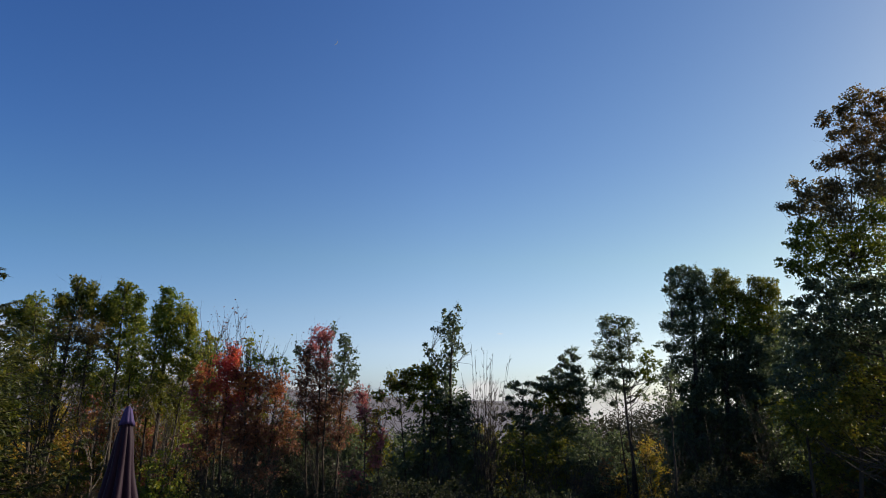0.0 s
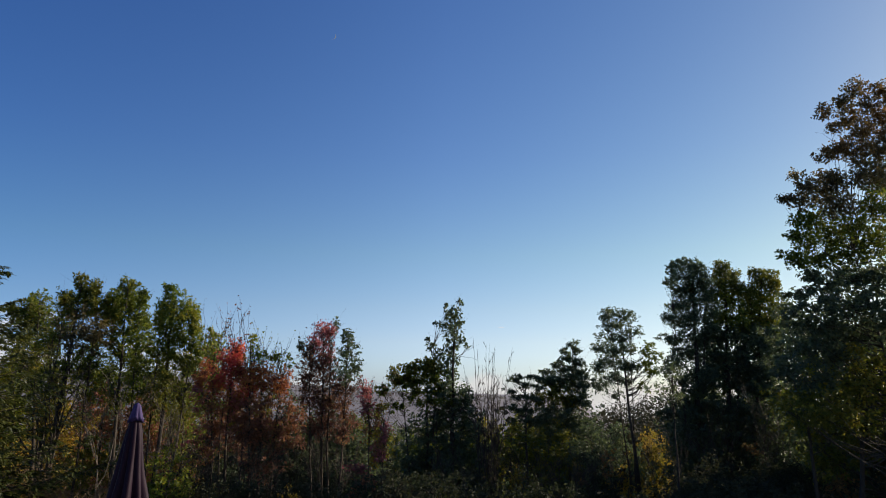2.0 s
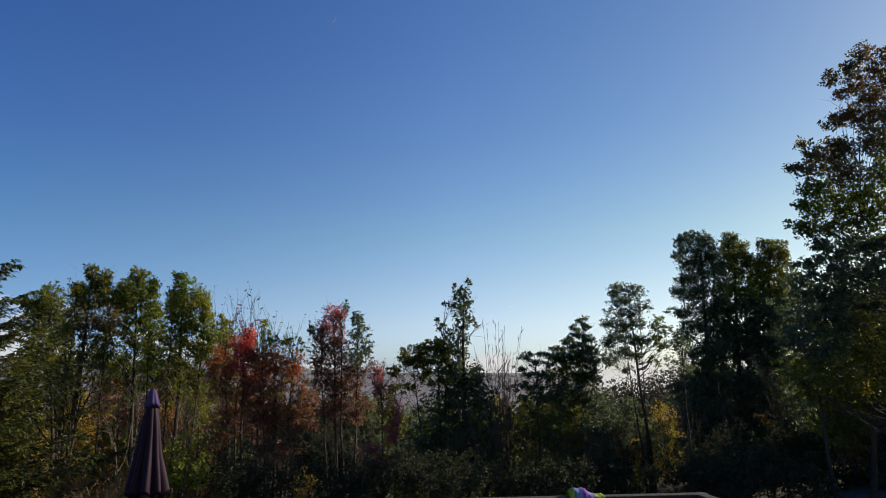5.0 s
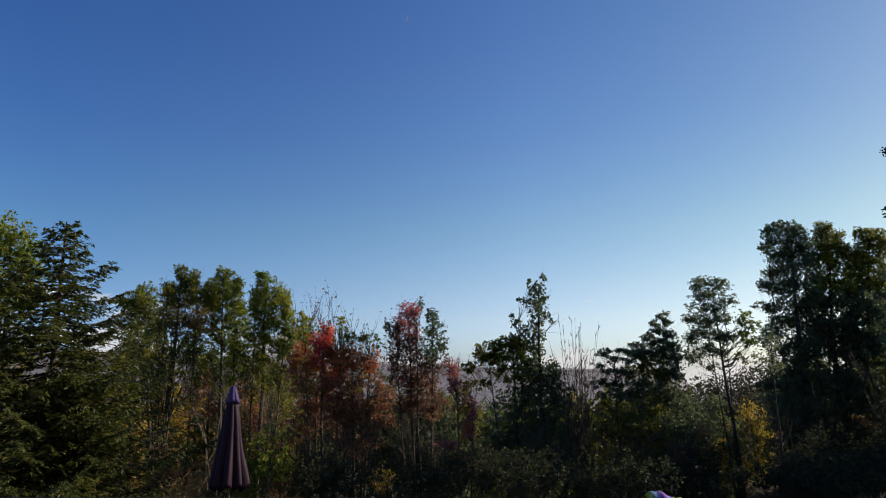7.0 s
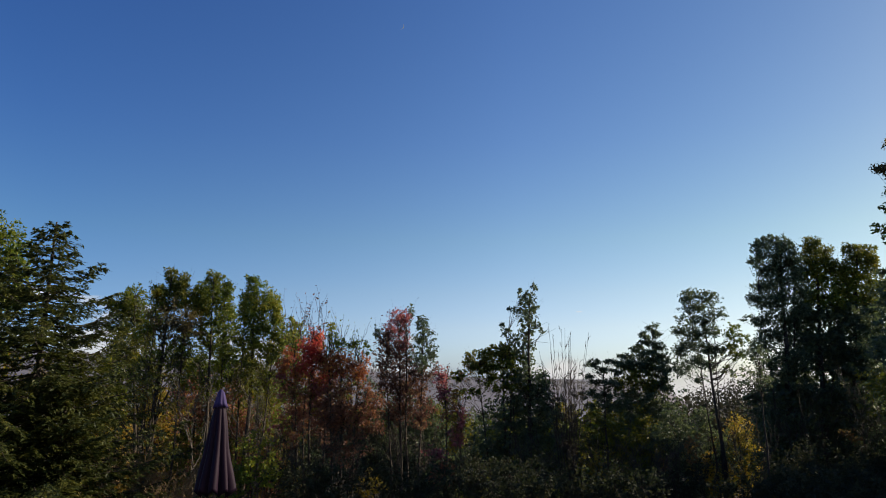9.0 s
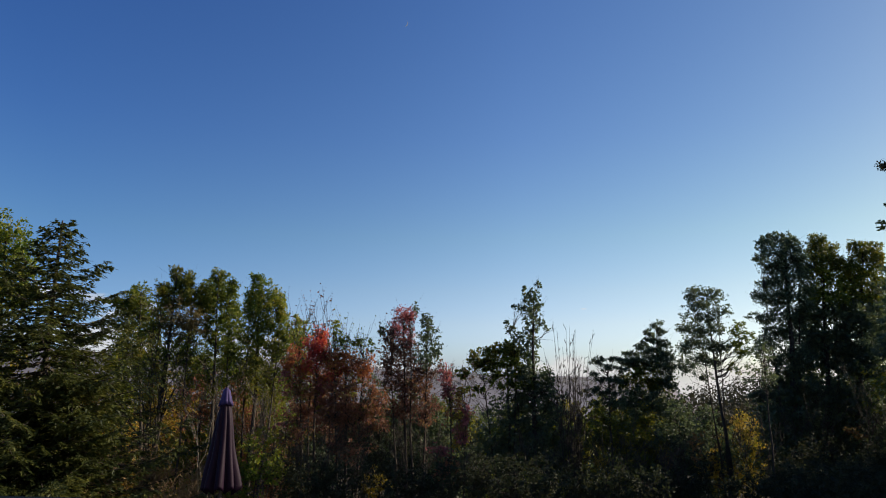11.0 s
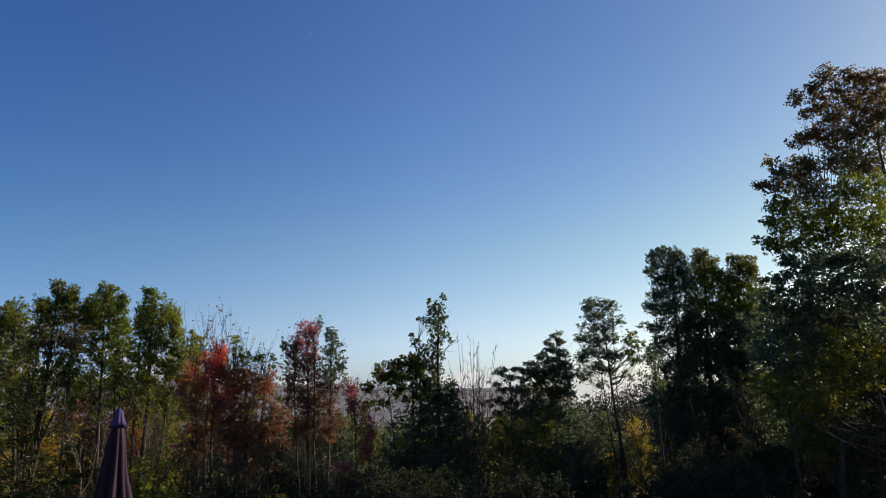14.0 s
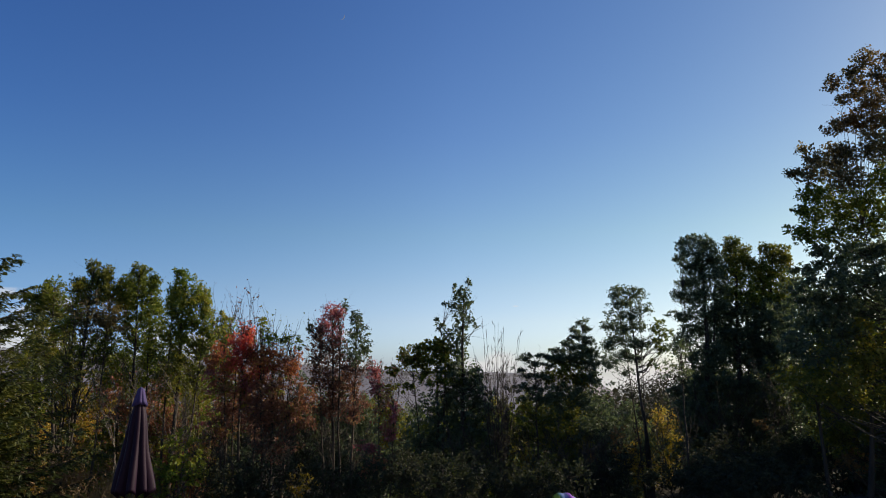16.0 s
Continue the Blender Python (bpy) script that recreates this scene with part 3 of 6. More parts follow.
t = Plant("oak_tree", -10.05, 24, 105)
t.stem((-9.92, 24, 5.99), 0.12)
t.stem((-9.03, 24, 4.44), 0.07, foot=(0.32, 0))
t.stem((-10.28, 24, 4.44), 0.06, foot=(-0.26, 0))
t.lobes(LIGHT, [(-9.89, 23.75, 5.98, 0.25, 0.25, 0.27), (-9.54, 23.7, 5.69, 0.32, 0.32, 0.32), (-10.1, 23.86, 5.46, 0.32, 0.32, 0.36), (-9.37, 24.07, 5.26, 0.41, 0.41, 0.41), (-9.68, 23.65, 5.05, 0.49, 0.4, 0.4), (-10.44, 24.12, 5.06, 0.21, 0.21, 0.3), (-8.98, 23.89, 4.68, 0.25, 0.25, 0.4)], leaf=0.09, per=12, dens=1.33, limbs=4, loose=0.35, gap=0.1)
t.lobes(GREEN, [(-10.09, 23.87, 4.52, 0.45, 0.45, 0.54), (-9.61, 24.22, 4.42, 0.73, 0.55, 0.55), (-8.87, 23.99, 3.97, 0.36, 0.36, 0.54), (-9.7, 23.87, 3.84, 0.66, 0.48, 0.48)], leaf=0.095, dens=0.84, limbs=6, gap=0.08)
t.lobes(OLIVE, [(-10.28, 23.99, 3.76, 0.3, 0.3, 0.48), (-9.3, 24.14, 3.35, 0.66, 0.54, 0.54), (-9.66, 23.69, 2.92, 0.71, 0.47, 0.47), (-9.0, 24.33, 3.02, 0.42, 0.42, 0.55), (-10.0, 23.67, 2.18, 0.65, 0.53, 0.53), (-9.34, 24.17, 2.18, 0.66, 0.6, 0.6)], leaf=0.1, dens=0.64, limbs=8, gap=0.13)
t.finish("full green oak with yellowing lower leaves", "tree", bark=BARK)

t = Plant("young_tree", -8.61, 25.5, 106)
t.stem((-8.89, 25.5, 4.44), 0.06)
t.lobes(LIGHT, [(-8.93, 25.74, 4.39, 0.37, 0.37, 0.43), (-8.94, 25.16, 3.91, 0.39, 0.39, 0.39), (-8.66, 25.7, 3.89, 0.37, 0.37, 0.37), (-8.81, 25.41, 3.39, 0.42, 0.42, 0.48)], leaf=0.1, dens=0.98, limbs=4, gap=0.1)
t.finish("young green tree behind the red maples", "tree", bark=BARK)

t = Plant("red_maple", -6.73, 21.5, 107)
t.stem((-6.79, 21.5, 4.24), 0.07)
t.stem((-6.22, 21.5, 3.49), 0.05, foot=(0.36, 0))
t.stem((-7.42, 21.5, 3.40), 0.05, foot=(-0.30, 0))
t.stem((-7.04, 21.5, 3.68), 0.045, foot=(-0.15, 0))
t.lobes(RED, [(-6.71, 21.55, 3.72, 0.29, 0.29, 0.44), (-6.84, 21.16, 3.4, 0.36, 0.36, 0.36), (-6.57, 21.18, 3.11, 0.34, 0.34, 0.43), (-6.99, 21.28, 2.89, 0.39, 0.34, 0.34)], leaf=0.085, loose=0.35, per=8, dens=0.68, limbs=8, gap=0.1)
t.lobes(ORANGE, [(-7.68, 21.82, 3.16, 0.3, 0.3, 0.4), (-7.32, 21.29, 2.71, 0.43, 0.39, 0.39), (-6.97, 21.68, 2.47, 0.59, 0.39, 0.39), (-6.4, 21.8, 2.66, 0.34, 0.34, 0.49), (-6.63, 21.81, 3.66, 0.2, 0.2, 0.3), (-7.78, 21.39, 2.74, 0.22, 0.22, 0.34)], leaf=0.085, per=8, dens=0.70, limbs=8, gap=0.2)
t.lobes(PINK, [(-7.65, 21.4, 2.38, 0.34, 0.34, 0.39), (-6.64, 21.52, 2.09, 0.53, 0.39, 0.39), (-8.06, 21.69, 0.79, 0.24, 0.19, 0.19)], leaf=0.085, per=8, dens=0.53, limbs=6, gap=0.2)
t.lobes(RUSSET, [(-7.23, 21.23, 2.02, 0.67, 0.43, 0.43), (-6.49, 21.67, 1.65, 0.68, 0.44, 0.44), (-7.26, 21.71, 1.37, 0.83, 0.44, 0.44), (-6.33, 21.75, 2.24, 0.49, 0.39, 0.39), (-7.34, 21.18, 0.68, 0.57, 0.47, 0.47)], leaf=0.085, per=8, dens=0.53, limbs=8, gap=0.2)
t.lobes(GOLD, [(-7.62, 21.81, 2.86, 0.17, 0.17, 0.17), (-6.48, 21.21, 1.35, 0.21, 0.17, 0.17), (-7.41, 21.39, 0.65, 0.19, 0.17, 0.17)], leaf=0.085, per=8, dens=0.53, limbs=2)
twig_top(t, 5.75, WINE, 7)
t.finish("maple with scarlet leaves and bare top twigs", "tree", bark=BARK)

t = Plant("red_maple", -5.55, 21, 108)
t.stem((-5.66, 21, 3.47), 0.06)
t.stem((-5.13, 21, 3.20), 0.05, foot=(0.29, 0))
t.stem((-6.03, 21, 3.29), 0.045, foot=(-0.22, 0))
t.lobes(LIGHT, [(-6.08, 21.08, 3.99, 0.19, 0.19, 0.31), (-5.21, 21.29, 3.54, 0.38, 0.2, 0.19), (-5.75, 20.89, 3.58, 0.28, 0.21, 0.21), (-4.93, 21.3, 3.39, 0.19, 0.19, 0.24)], leaf=0.085, per=8, dens=0.60, limbs=6, gap=0.2)
t.lobes(ORANGE, [(-6.33, 21.03, 3.02, 0.29, 0.29, 0.33), (-5.73, 20.87, 3.14, 0.42, 0.28, 0.28), (-5.42, 20.87, 2.86, 0.42, 0.35, 0.35), (-5.91, 20.77, 2.82, 0.33, 0.33, 0.35), (-5.01, 20.7, 2.65, 0.3, 0.3, 0.3), (-4.79, 20.75, 2.93, 0.21, 0.21, 0.28)], leaf=0.085, loose=0.35, per=8, dens=0.61, limbs=8, gap=0.15)
t.lobes(RED, [(-5.75, 21.13, 2.66, 0.29, 0.24, 0.24), (-6.14, 21.35, 2.42, 0.24, 0.24, 0.24)], leaf=0.085, per=8, dens=0.60, limbs=5, gap=0.2)
t.lobes(RUSSET, [(-5.59, 20.76, 2.12, 0.65, 0.37, 0.37), (-4.88, 20.68, 1.98, 0.41, 0.41, 0.41), (-5.88, 21.34, 1.6, 0.67, 0.38, 0.38), (-5.0, 21.02, 1.45, 0.56, 0.33, 0.33)], leaf=0.085, per=8, dens=0.60, limbs=8, gap=0.2)
t.lobes(RUSSET, [(-6.16, 20.93, 1.3, 0.7, 0.42, 0.42), (-5.33, 20.82, 1.31, 0.69, 0.42, 0.42), (-4.67, 21.07, 1.69, 0.42, 0.42, 0.42)], leaf=0.085, per=8, dens=0.63, limbs=5, gap=0.15)
t.lobes(WINE, [(-5.64, 21.23, 0.93, 0.85, 0.44, 0.42), (-4.7, 20.97, 1.0, 0.51, 0.42, 0.42), (-5.58, 20.95, 0.3, 0.78, 0.51, 0.51)], leaf=0.085, per=8, dens=0.53, limbs=6, gap=0.2)
twig_top(t, 4.95, LIGHT, 7)
t.finish("maple with orange and dull russet leaves", "tree", bark=BARK)

t = Plant("red_maple", -3.74, 22, 109)
t.stem((-4.01, 22, 4.56), 0.07)
t.stem((-3.69, 22, 4.08), 0.055, foot=(0.15, 0))
t.stem((-3.19, 22, 4.17), 0.055, foot=(0.48, 0))
t.stem((-4.42, 22, 3.70), 0.05, foot=(-0.32, 0))
# pink leaves paint the crown's lit left, dark green ones its shaded right
t.lobes(PINK, [(-3.95, 21.69, 4.47, 0.39, 0.34, 0.34), (-4.21, 22.29, 4.1, 0.4, 0.35, 0.35), (-3.72, 21.67, 4.32, 0.2, 0.2, 0.34), (-3.92, 22.0, 3.7, 0.3, 0.3, 0.35)], leaf=0.085, loose=0.35, per=8, dens=0.54, limbs=8, gap=0.2)
t.lobes(WINE, [(-4.47, 22.24, 3.75, 0.35, 0.35, 0.4), (-4.02, 21.74, 3.39, 0.44, 0.39, 0.39), (-3.71, 22.16, 3.71, 0.25, 0.26, 0.5), (-4.55, 22.31, 3.24, 0.35, 0.35, 0.35), (-3.92, 22.09, 2.92, 0.54, 0.39, 0.39), (-4.44, 22.2, 2.67, 0.45, 0.4, 0.4)], leaf=0.085, per=8, dens=0.63, limbs=8, gap=0.2)
t.lobes(DARK, [(-3.15, 21.72, 4.21, 0.24, 0.24, 0.34), (-2.99, 21.95, 3.81, 0.25, 0.25, 0.39), (-3.27, 21.75, 3.62, 0.29, 0.29, 0.34), (-2.91, 22.24, 3.3, 0.22, 0.22, 0.35), (-3.2, 21.86, 3.14, 0.39, 0.39, 0.39), (-4.73, 21.97, 4.04, 0.12, 0.13, 0.25), (-3.66, 22.35, 4.68, 0.13, 0.15, 0.3)], leaf=0.095, per=6, loose=0.4, dens=0.57, limbs=5, gap=0.15)
t.lobes(WINE, [(-3.48, 22.25, 2.62, 0.54, 0.39, 0.39), (-2.96, 22.33, 2.68, 0.35, 0.35, 0.35), (-4.15, 21.97, 2.18, 0.63, 0.44, 0.44), (-3.44, 21.99, 2.03, 0.63, 0.44, 0.44), (-3.99, 22.16, 1.38, 0.78, 0.49, 0.49), (-3.24, 21.99, 1.4, 0.53, 0.48, 0.48)], leaf=0.085, per=8, dens=0.78, limbs=7, gap=0.15)
twig_top(t, 5.0, WINE, 5)
t.finish("dark maple with dull red leaves on several stems", "tree", bark=BARK)

t = Plant("red_maple", -2.14, 20.5, 110)
t.stem((-2.29, 20.5, 2.76), 0.045)
t.stem((-1.77, 20.5, 1.75), 0.03, foot=(0.20, 0))
t.lobes(PINK, [(-2.33, 20.35, 2.51, 0.22, 0.22, 0.39), (-2.28, 20.43, 2.01, 0.26, 0.26, 0.3), (-1.7, 20.25, 1.39, 0.15, 0.19, 0.38), (-1.88, 20.41, 0.75, 0.3, 0.3, 0.3), (-2.53, 20.84, 0.23, 0.39, 0.22, 0.22)], leaf=0.08, per=7, dens=0.62, limbs=8, gap=0.15)
t.lobes(GOLD, [(-1.92, 20.82, 2.04, 0.24, 0.18, 0.18), (-1.95, 20.59, 1.27, 0.3, 0.22, 0.22), (-2.04, 20.5, 0.5, 0.26, 0.21, 0.21)], leaf=0.085, per=8, dens=0.49, limbs=4, gap=0.2)
t.lobes(RUSSET, [(-2.14, 20.39, 1.66, 0.43, 0.34, 0.34), (-2.01, 20.21, 1.01, 0.42, 0.34, 0.34), (-2.3, 20.34, -0.23, 0.5, 0.42, 0.42)], leaf=0.085, per=8, dens=0.39, limbs=6, gap=0.2)
twig_top(t, 3.55, WINE, 5)
t.finish("small maple with pinkish red scattered leaves", "tree", bark=BARK)

t = Plant("oak_tree", -0.54, 26, 111)
t.stem((-0.62, 26, 3.25), 0.11)
t.stem((-1.63, 26, 3.03), 0.06, foot=(-0.26, 0))
t.stem((-0.20, 26, 3.47), 0.07, foot=(0.08, 0))
t.lobes(OLIVE, [(-1.8, 26.2, 3.21, 0.3, 0.3, 0.3), (-1.96, 26.26, 2.95, 0.3, 0.24, 0.24), (-1.23, 25.9, 3.38, 0.54, 0.28, 0.27), (-0.84, 26.2, 3.52, 0.42, 0.27, 0.27), (-0.4, 26.19, 3.43, 0.42, 0.42, 0.42), (-1.42, 26.14, 2.99, 0.66, 0.34, 0.3)], leaf=0.11, dens=1.36, limbs=7, gap=0.1)
t.lobes(GREEN, [(-0.72, 26.11, 2.9, 0.72, 0.42, 0.42), (-0.15, 26.18, 2.82, 0.48, 0.48, 0.54), (-2.33, 25.9, 2.59, 0.42, 0.24, 0.24), (-1.2, 26.14, 2.51, 0.54, 0.28, 0.27), (-0.59, 25.85, 2.22, 0.77, 0.37, 0.29), (-1.9, 25.99, 1.91, 0.53, 0.24, 0.15)], leaf=0.115, dens=1.12, limbs=7, gap=0.15)
t.finish("low spreading oak with olive green leaves", "tree", bark=BARK)

t = Plant("poplar_tree", 0.27, 26, 112)
t.stem((0.47, 26, 5.78), 0.13)
t.stem((-0.39, 26, 4.34), 0.04, foot=(-0.21, 0))
t.lobes(DARK, [(0.07, 26.19, 5.87, 0.08, 0.08, 0.15), (0.65, 26.13, 6.04, 0.1, 0.12, 0.23), (0.46, 25.86, 5.6, 0.25, 0.25, 0.25), (0.16, 26.31, 5.48, 0.15, 0.15, 0.23), (0.46, 26.1, 5.23, 0.33, 0.31, 0.31), (-0.03, 26.06, 5.05, 0.23, 0.23, 0.23), (0.71, 25.66, 5.18, 0.15, 0.13, 0.13), (-0.31, 26.03, 5.16, 0.1, 0.1, 0.1), (0.32, 25.83, 4.72, 0.35, 0.35, 0.35), (0.71, 26.12, 4.57, 0.15, 0.15, 0.2), (0.87, 25.97, 4.27, 0.13, 0.13, 0.13), (0.31, 26.22, 4.22, 0.33, 0.33, 0.36), (0.39, 26.1, 3.69, 0.28, 0.28, 0.35), (0.34, 26.21, 3.17, 0.28, 0.28, 0.3), (-0.63, 25.89, 4.51, 0.08, 0.08, 0.13), (-0.48, 26.1, 4.26, 0.23, 0.2, 0.2), (-0.18, 26.17, 3.87, 0.31, 0.31, 0.31), (0.01, 26.23, 3.39, 0.36, 0.3, 0.3)], leaf=0.13, dens=0.56, limbs=2, loose=0.5, per=5)
t.lobes(DARK, [(0.24, 25.9, 2.61, 0.65, 0.55, 0.55), (0.75, 26.24, 2.22, 0.55, 0.55, 0.55), (0.1, 26.26, 1.75, 0.95, 0.6, 0.6), (0.95, 26.13, 1.44, 0.65, 0.6, 0.6), (-0.57, 26.33, 1.1, 1.01, 0.65, 0.65), (0.61, 26.32, 0.58, 1.15, 0.85, 0.85), (-0.79, 26.01, -0.04, 1.14, 0.84, 0.84), (0.69, 26.02, -0.53, 1.22, 0.88, 0.88)], leaf=0.125, dens=0.90, limbs=4)
t.finish("narrow vine-covered tree standing above the woods", "tree", bark=BARK)

t = Plant("pine_tree", 3.30, 27, 113)
t.stem((3.27, 27, 3.15), 0.07)
t.lobes(DARK, [(2.94, 26.77, 3.15, 0.3, 0.15, 0.12), (2.85, 27.24, 2.98, 0.28, 0.13, 0.09), (3.66, 27.31, 3.12, 0.37, 0.18, 0.15), (3.3, 26.98, 2.84, 0.36, 0.17, 0.12), (2.7, 27.13, 2.58, 0.31, 0.15, 0.12), (3.84, 27.15, 2.76, 0.37, 0.17, 0.12), (3.13, 27.16, 2.36, 0.49, 0.21, 0.12), (3.69, 26.77, 2.32, 0.42, 0.19, 0.12), (2.77, 27.2, 1.96, 0.37, 0.17, 0.12), (3.32, 27.06, 1.84, 0.72, 0.31, 0.15), (2.87, 27.12, 1.44, 0.42, 0.19, 0.12), (3.59, 26.94, 1.41, 0.6, 0.27, 0.18)], leaf=0.12, dens=1.30, limbs=5, wide=0.3, loose=0)
t.lobes(OLIVE, [(3.28, 27.09, 0.78, 0.78, 0.42, 0.42), (2.92, 27.19, 0.01, 0.78, 0.54, 0.54)], leaf=0.11, dens=0.68, limbs=3, gap=0.2)
t.finish("small pine with tufted crooked branches", "conifer", bark=BARK)

t = Plant("pine_tree", 5.18, 28, 114)
t.stem((5.44, 28, 4.55), 0.075)
t.lobes(DARK, [(5.46, 28.1, 4.51, 0.28, 0.19, 0.19), (5.68, 28.15, 4.29, 0.25, 0.13, 0.13), (5.09, 27.67, 4.21, 0.28, 0.14, 0.12), (5.23, 27.76, 3.94, 0.5, 0.23, 0.16), (5.66, 27.96, 3.77, 0.34, 0.19, 0.19), (4.88, 28.11, 3.73, 0.32, 0.15, 0.13), (5.13, 27.8, 3.49, 0.75, 0.33, 0.19), (4.46, 28.13, 3.41, 0.38, 0.18, 0.13), (5.8, 28.09, 3.32, 0.44, 0.25, 0.25), (4.24, 27.68, 3.08, 0.5, 0.23, 0.16), (4.92, 27.98, 3.09, 0.94, 0.43, 0.28), (5.58, 27.81, 2.86, 0.68, 0.35, 0.31)], leaf=0.125, dens=1.37, limbs=5, wide=0.32)
t.lobes(OLIVE, [(4.63, 27.69, 2.72, 0.93, 0.43, 0.31), (4.22, 27.74, 2.32, 0.8, 0.41, 0.37), (5.08, 27.87, 2.28, 0.93, 0.48, 0.43)], leaf=0.12, dens=0.78, limbs=4, gap=0.1)
t.lobes(DARK, [(5.72, 27.78, 2.24, 0.68, 0.49, 0.49), (4.37, 27.79, 1.63, 1.11, 0.62, 0.62), (5.33, 27.67, 1.42, 1.1, 0.73, 0.73), (6.0, 27.98, 0.54, 0.92, 0.92, 0.92), (4.46, 27.92, 0.52, 1.35, 0.92, 0.92), (5.19, 28.08, -0.68, 1.71, 1.1, 1.1)], leaf=0.125, dens=0.78, limbs=4)
t.finish("pine with flat tiers of dark needles", "conifer", bark=BARK)

t = Plant("oak_tree", 7.98, 28, 115)
t.stem((7.48, 28, 5.80), 0.1)
t.stem((6.99, 28, 5.15), 0.045, foot=(-0.17, 0))
t.stem((7.92, 28, 5.03), 0.045, foot=(-0.09, 0))
t.lobes(DARK, [(7.32, 28.06, 5.94, 0.52, 0.26, 0.23), (6.85, 27.82, 5.73, 0.29, 0.29, 0.29), (7.87, 28.28, 5.83, 0.41, 0.26, 0.26), (7.01, 27.65, 5.3, 0.46, 0.26, 0.26), (7.61, 27.93, 5.37, 0.46, 0.29, 0.29), (8.01, 27.84, 5.08, 0.46, 0.24, 0.23), (6.83, 27.94, 4.87, 0.43, 0.26, 0.26), (7.39, 27.73, 4.8, 0.51, 0.27, 0.26), (6.65, 28.23, 4.43, 0.41, 0.29, 0.29), (7.19, 27.91, 4.32, 0.57, 0.3, 0.29), (7.74, 27.68, 4.39, 0.34, 0.28, 0.28), (6.94, 28.08, 3.87, 0.57, 0.3, 0.29), (7.41, 27.72, 3.72, 0.45, 0.25, 0.25), (6.51, 28.03, 3.59, 0.4, 0.29, 0.29), (7.88, 27.89, 3.63, 0.45, 0.28, 0.28), (7.11, 28.06, 3.23, 0.57, 0.29, 0.26), (6.67, 28.32, 2.92, 0.52, 0.29, 0.29), (7.67, 28.22, 3.01, 0.4, 0.23, 0.23), (7.09, 27.94, 2.51, 0.45, 0.22, 0.17)], leaf=0.085, per=9, dens=0.81, limbs=4, gap=0.12, loose=0.3)
t.lobes(GREEN, [(8.6, 28.22, 4.38, 0.35, 0.35, 0.35), (8.93, 28.1, 4.01, 0.34, 0.29, 0.29), (8.42, 27.91, 3.73, 0.4, 0.34, 0.34), (8.69, 27.75, 3.36, 0.34, 0.28, 0.28), (8.45, 28.07, 2.83, 0.45, 0.24, 0.23)], leaf=0.11, dens=0.71, limbs=5, gap=0.2)
t.lobes(GOLD, [(7.34, 28.04, -1.49, 0.61, 0.61, 0.83), (6.99, 28.32, -0.68, 0.45, 0.45, 0.62)], leaf=0.1, dens=0.51, limbs=3, gap=0.2)
t.finish("tall open-crowned oak showing sky between leaves", "tree", bark=BARK)

t = Plant("young_tree", 7.65, 22, 116)
t.stem((7.45, 22.0, 3.35), 0.05)
t.lobes(DARK, [(7.31, 22.0, 3.35, 0.41, 0.39, 0.45), (7.13, 22.0, 2.66, 0.41, 0.39, 0.38), (7.53, 22.0, 2.48, 0.38, 0.36, 0.45)], leaf=0.1, dens=0.3, limbs=6)
twig_top(t, 4.2, DARK)
t.finish("thin grey sapling with sparse leaves", "tree", bark=BARK)

t = Plant("oak_tree", 9.52, 26, 117)
t.stem((9.95, 26, 7.42), 0.18)
t.stem((9.05, 26, 5.81), 0.06, foot=(-0.19, 0))
t.stem((10.42, 26, 6.44), 0.08, foot=(0.08, 0))
t.lobes(DARK, [(9.81, 26.33, 7.73, 0.59, 0.3, 0.27), (9.25, 26.08, 7.47, 0.32, 0.24, 0.24), (10.12, 25.9, 7.42, 0.47, 0.26, 0.26), (9.13, 26.28, 7.02, 0.29, 0.21, 0.21), (9.52, 25.65, 7.12, 0.52, 0.28, 0.28), (10.3, 25.73, 6.95, 0.31, 0.28, 0.28), (10.0, 26.05, 6.75, 0.57, 0.37, 0.37), (9.39, 26.08, 6.59, 0.52, 0.31, 0.31), (10.12, 25.75, 6.19, 0.51, 0.41, 0.41), (9.67, 26.09, 6.03, 0.57, 0.37, 0.37), (9.2, 26.27, 5.97, 0.37, 0.24, 0.24), (8.8, 25.91, 5.5, 0.26, 0.21, 0.21), (9.29, 25.95, 5.37, 0.52, 0.31, 0.31), (9.92, 25.81, 5.48, 0.62, 0.41, 0.41), (9.61, 25.85, 4.81, 0.67, 0.36, 0.36), (8.76, 26.33, 4.77, 0.37, 0.19, 0.18), (8.97, 25.92, 4.61, 0.36, 0.21, 0.21), (10.34, 26.32, 4.72, 0.47, 0.36, 0.36), (10.15, 26.29, 4.13, 0.57, 0.41, 0.41), (9.39, 26.07, 4.16, 0.52, 0.31, 0.31), (8.88, 25.83, 3.73, 0.41, 0.31, 0.31), (9.84, 26.34, 3.45, 0.62, 0.41, 0.41), (9.17, 26.0, 3.15, 0.41, 0.31, 0.31), (10.14, 25.94, 3.2, 0.51, 0.46, 0.46), (9.72, 25.87, 2.74, 0.66, 0.35, 0.35), (10.74, 26.34, 6.57, 0.32, 0.32, 0.32), (10.66, 25.99, 5.79, 0.31, 0.31, 0.36), (10.5, 25.85, 5.04, 0.31, 0.31, 0.31)], leaf=0.086, per=10, dens=0.94, limbs=3, gap=0.08, loose=0.5)
t.lobes(DARK, [(9.75, 25.98, 2.05, 1.01, 0.66, 0.66), (9.36, 25.74, 0.86, 0.99, 0.84, 0.84), (9.58, 26.09, -0.45, 1.1, 1.0, 1.0), (8.64, 25.96, 1.84, 0.51, 0.25, 0.2)], leaf=0.14, dens=1.43, limbs=4)
t.finish("large oak with dark bluish green crown", "tree", bark=BARK)

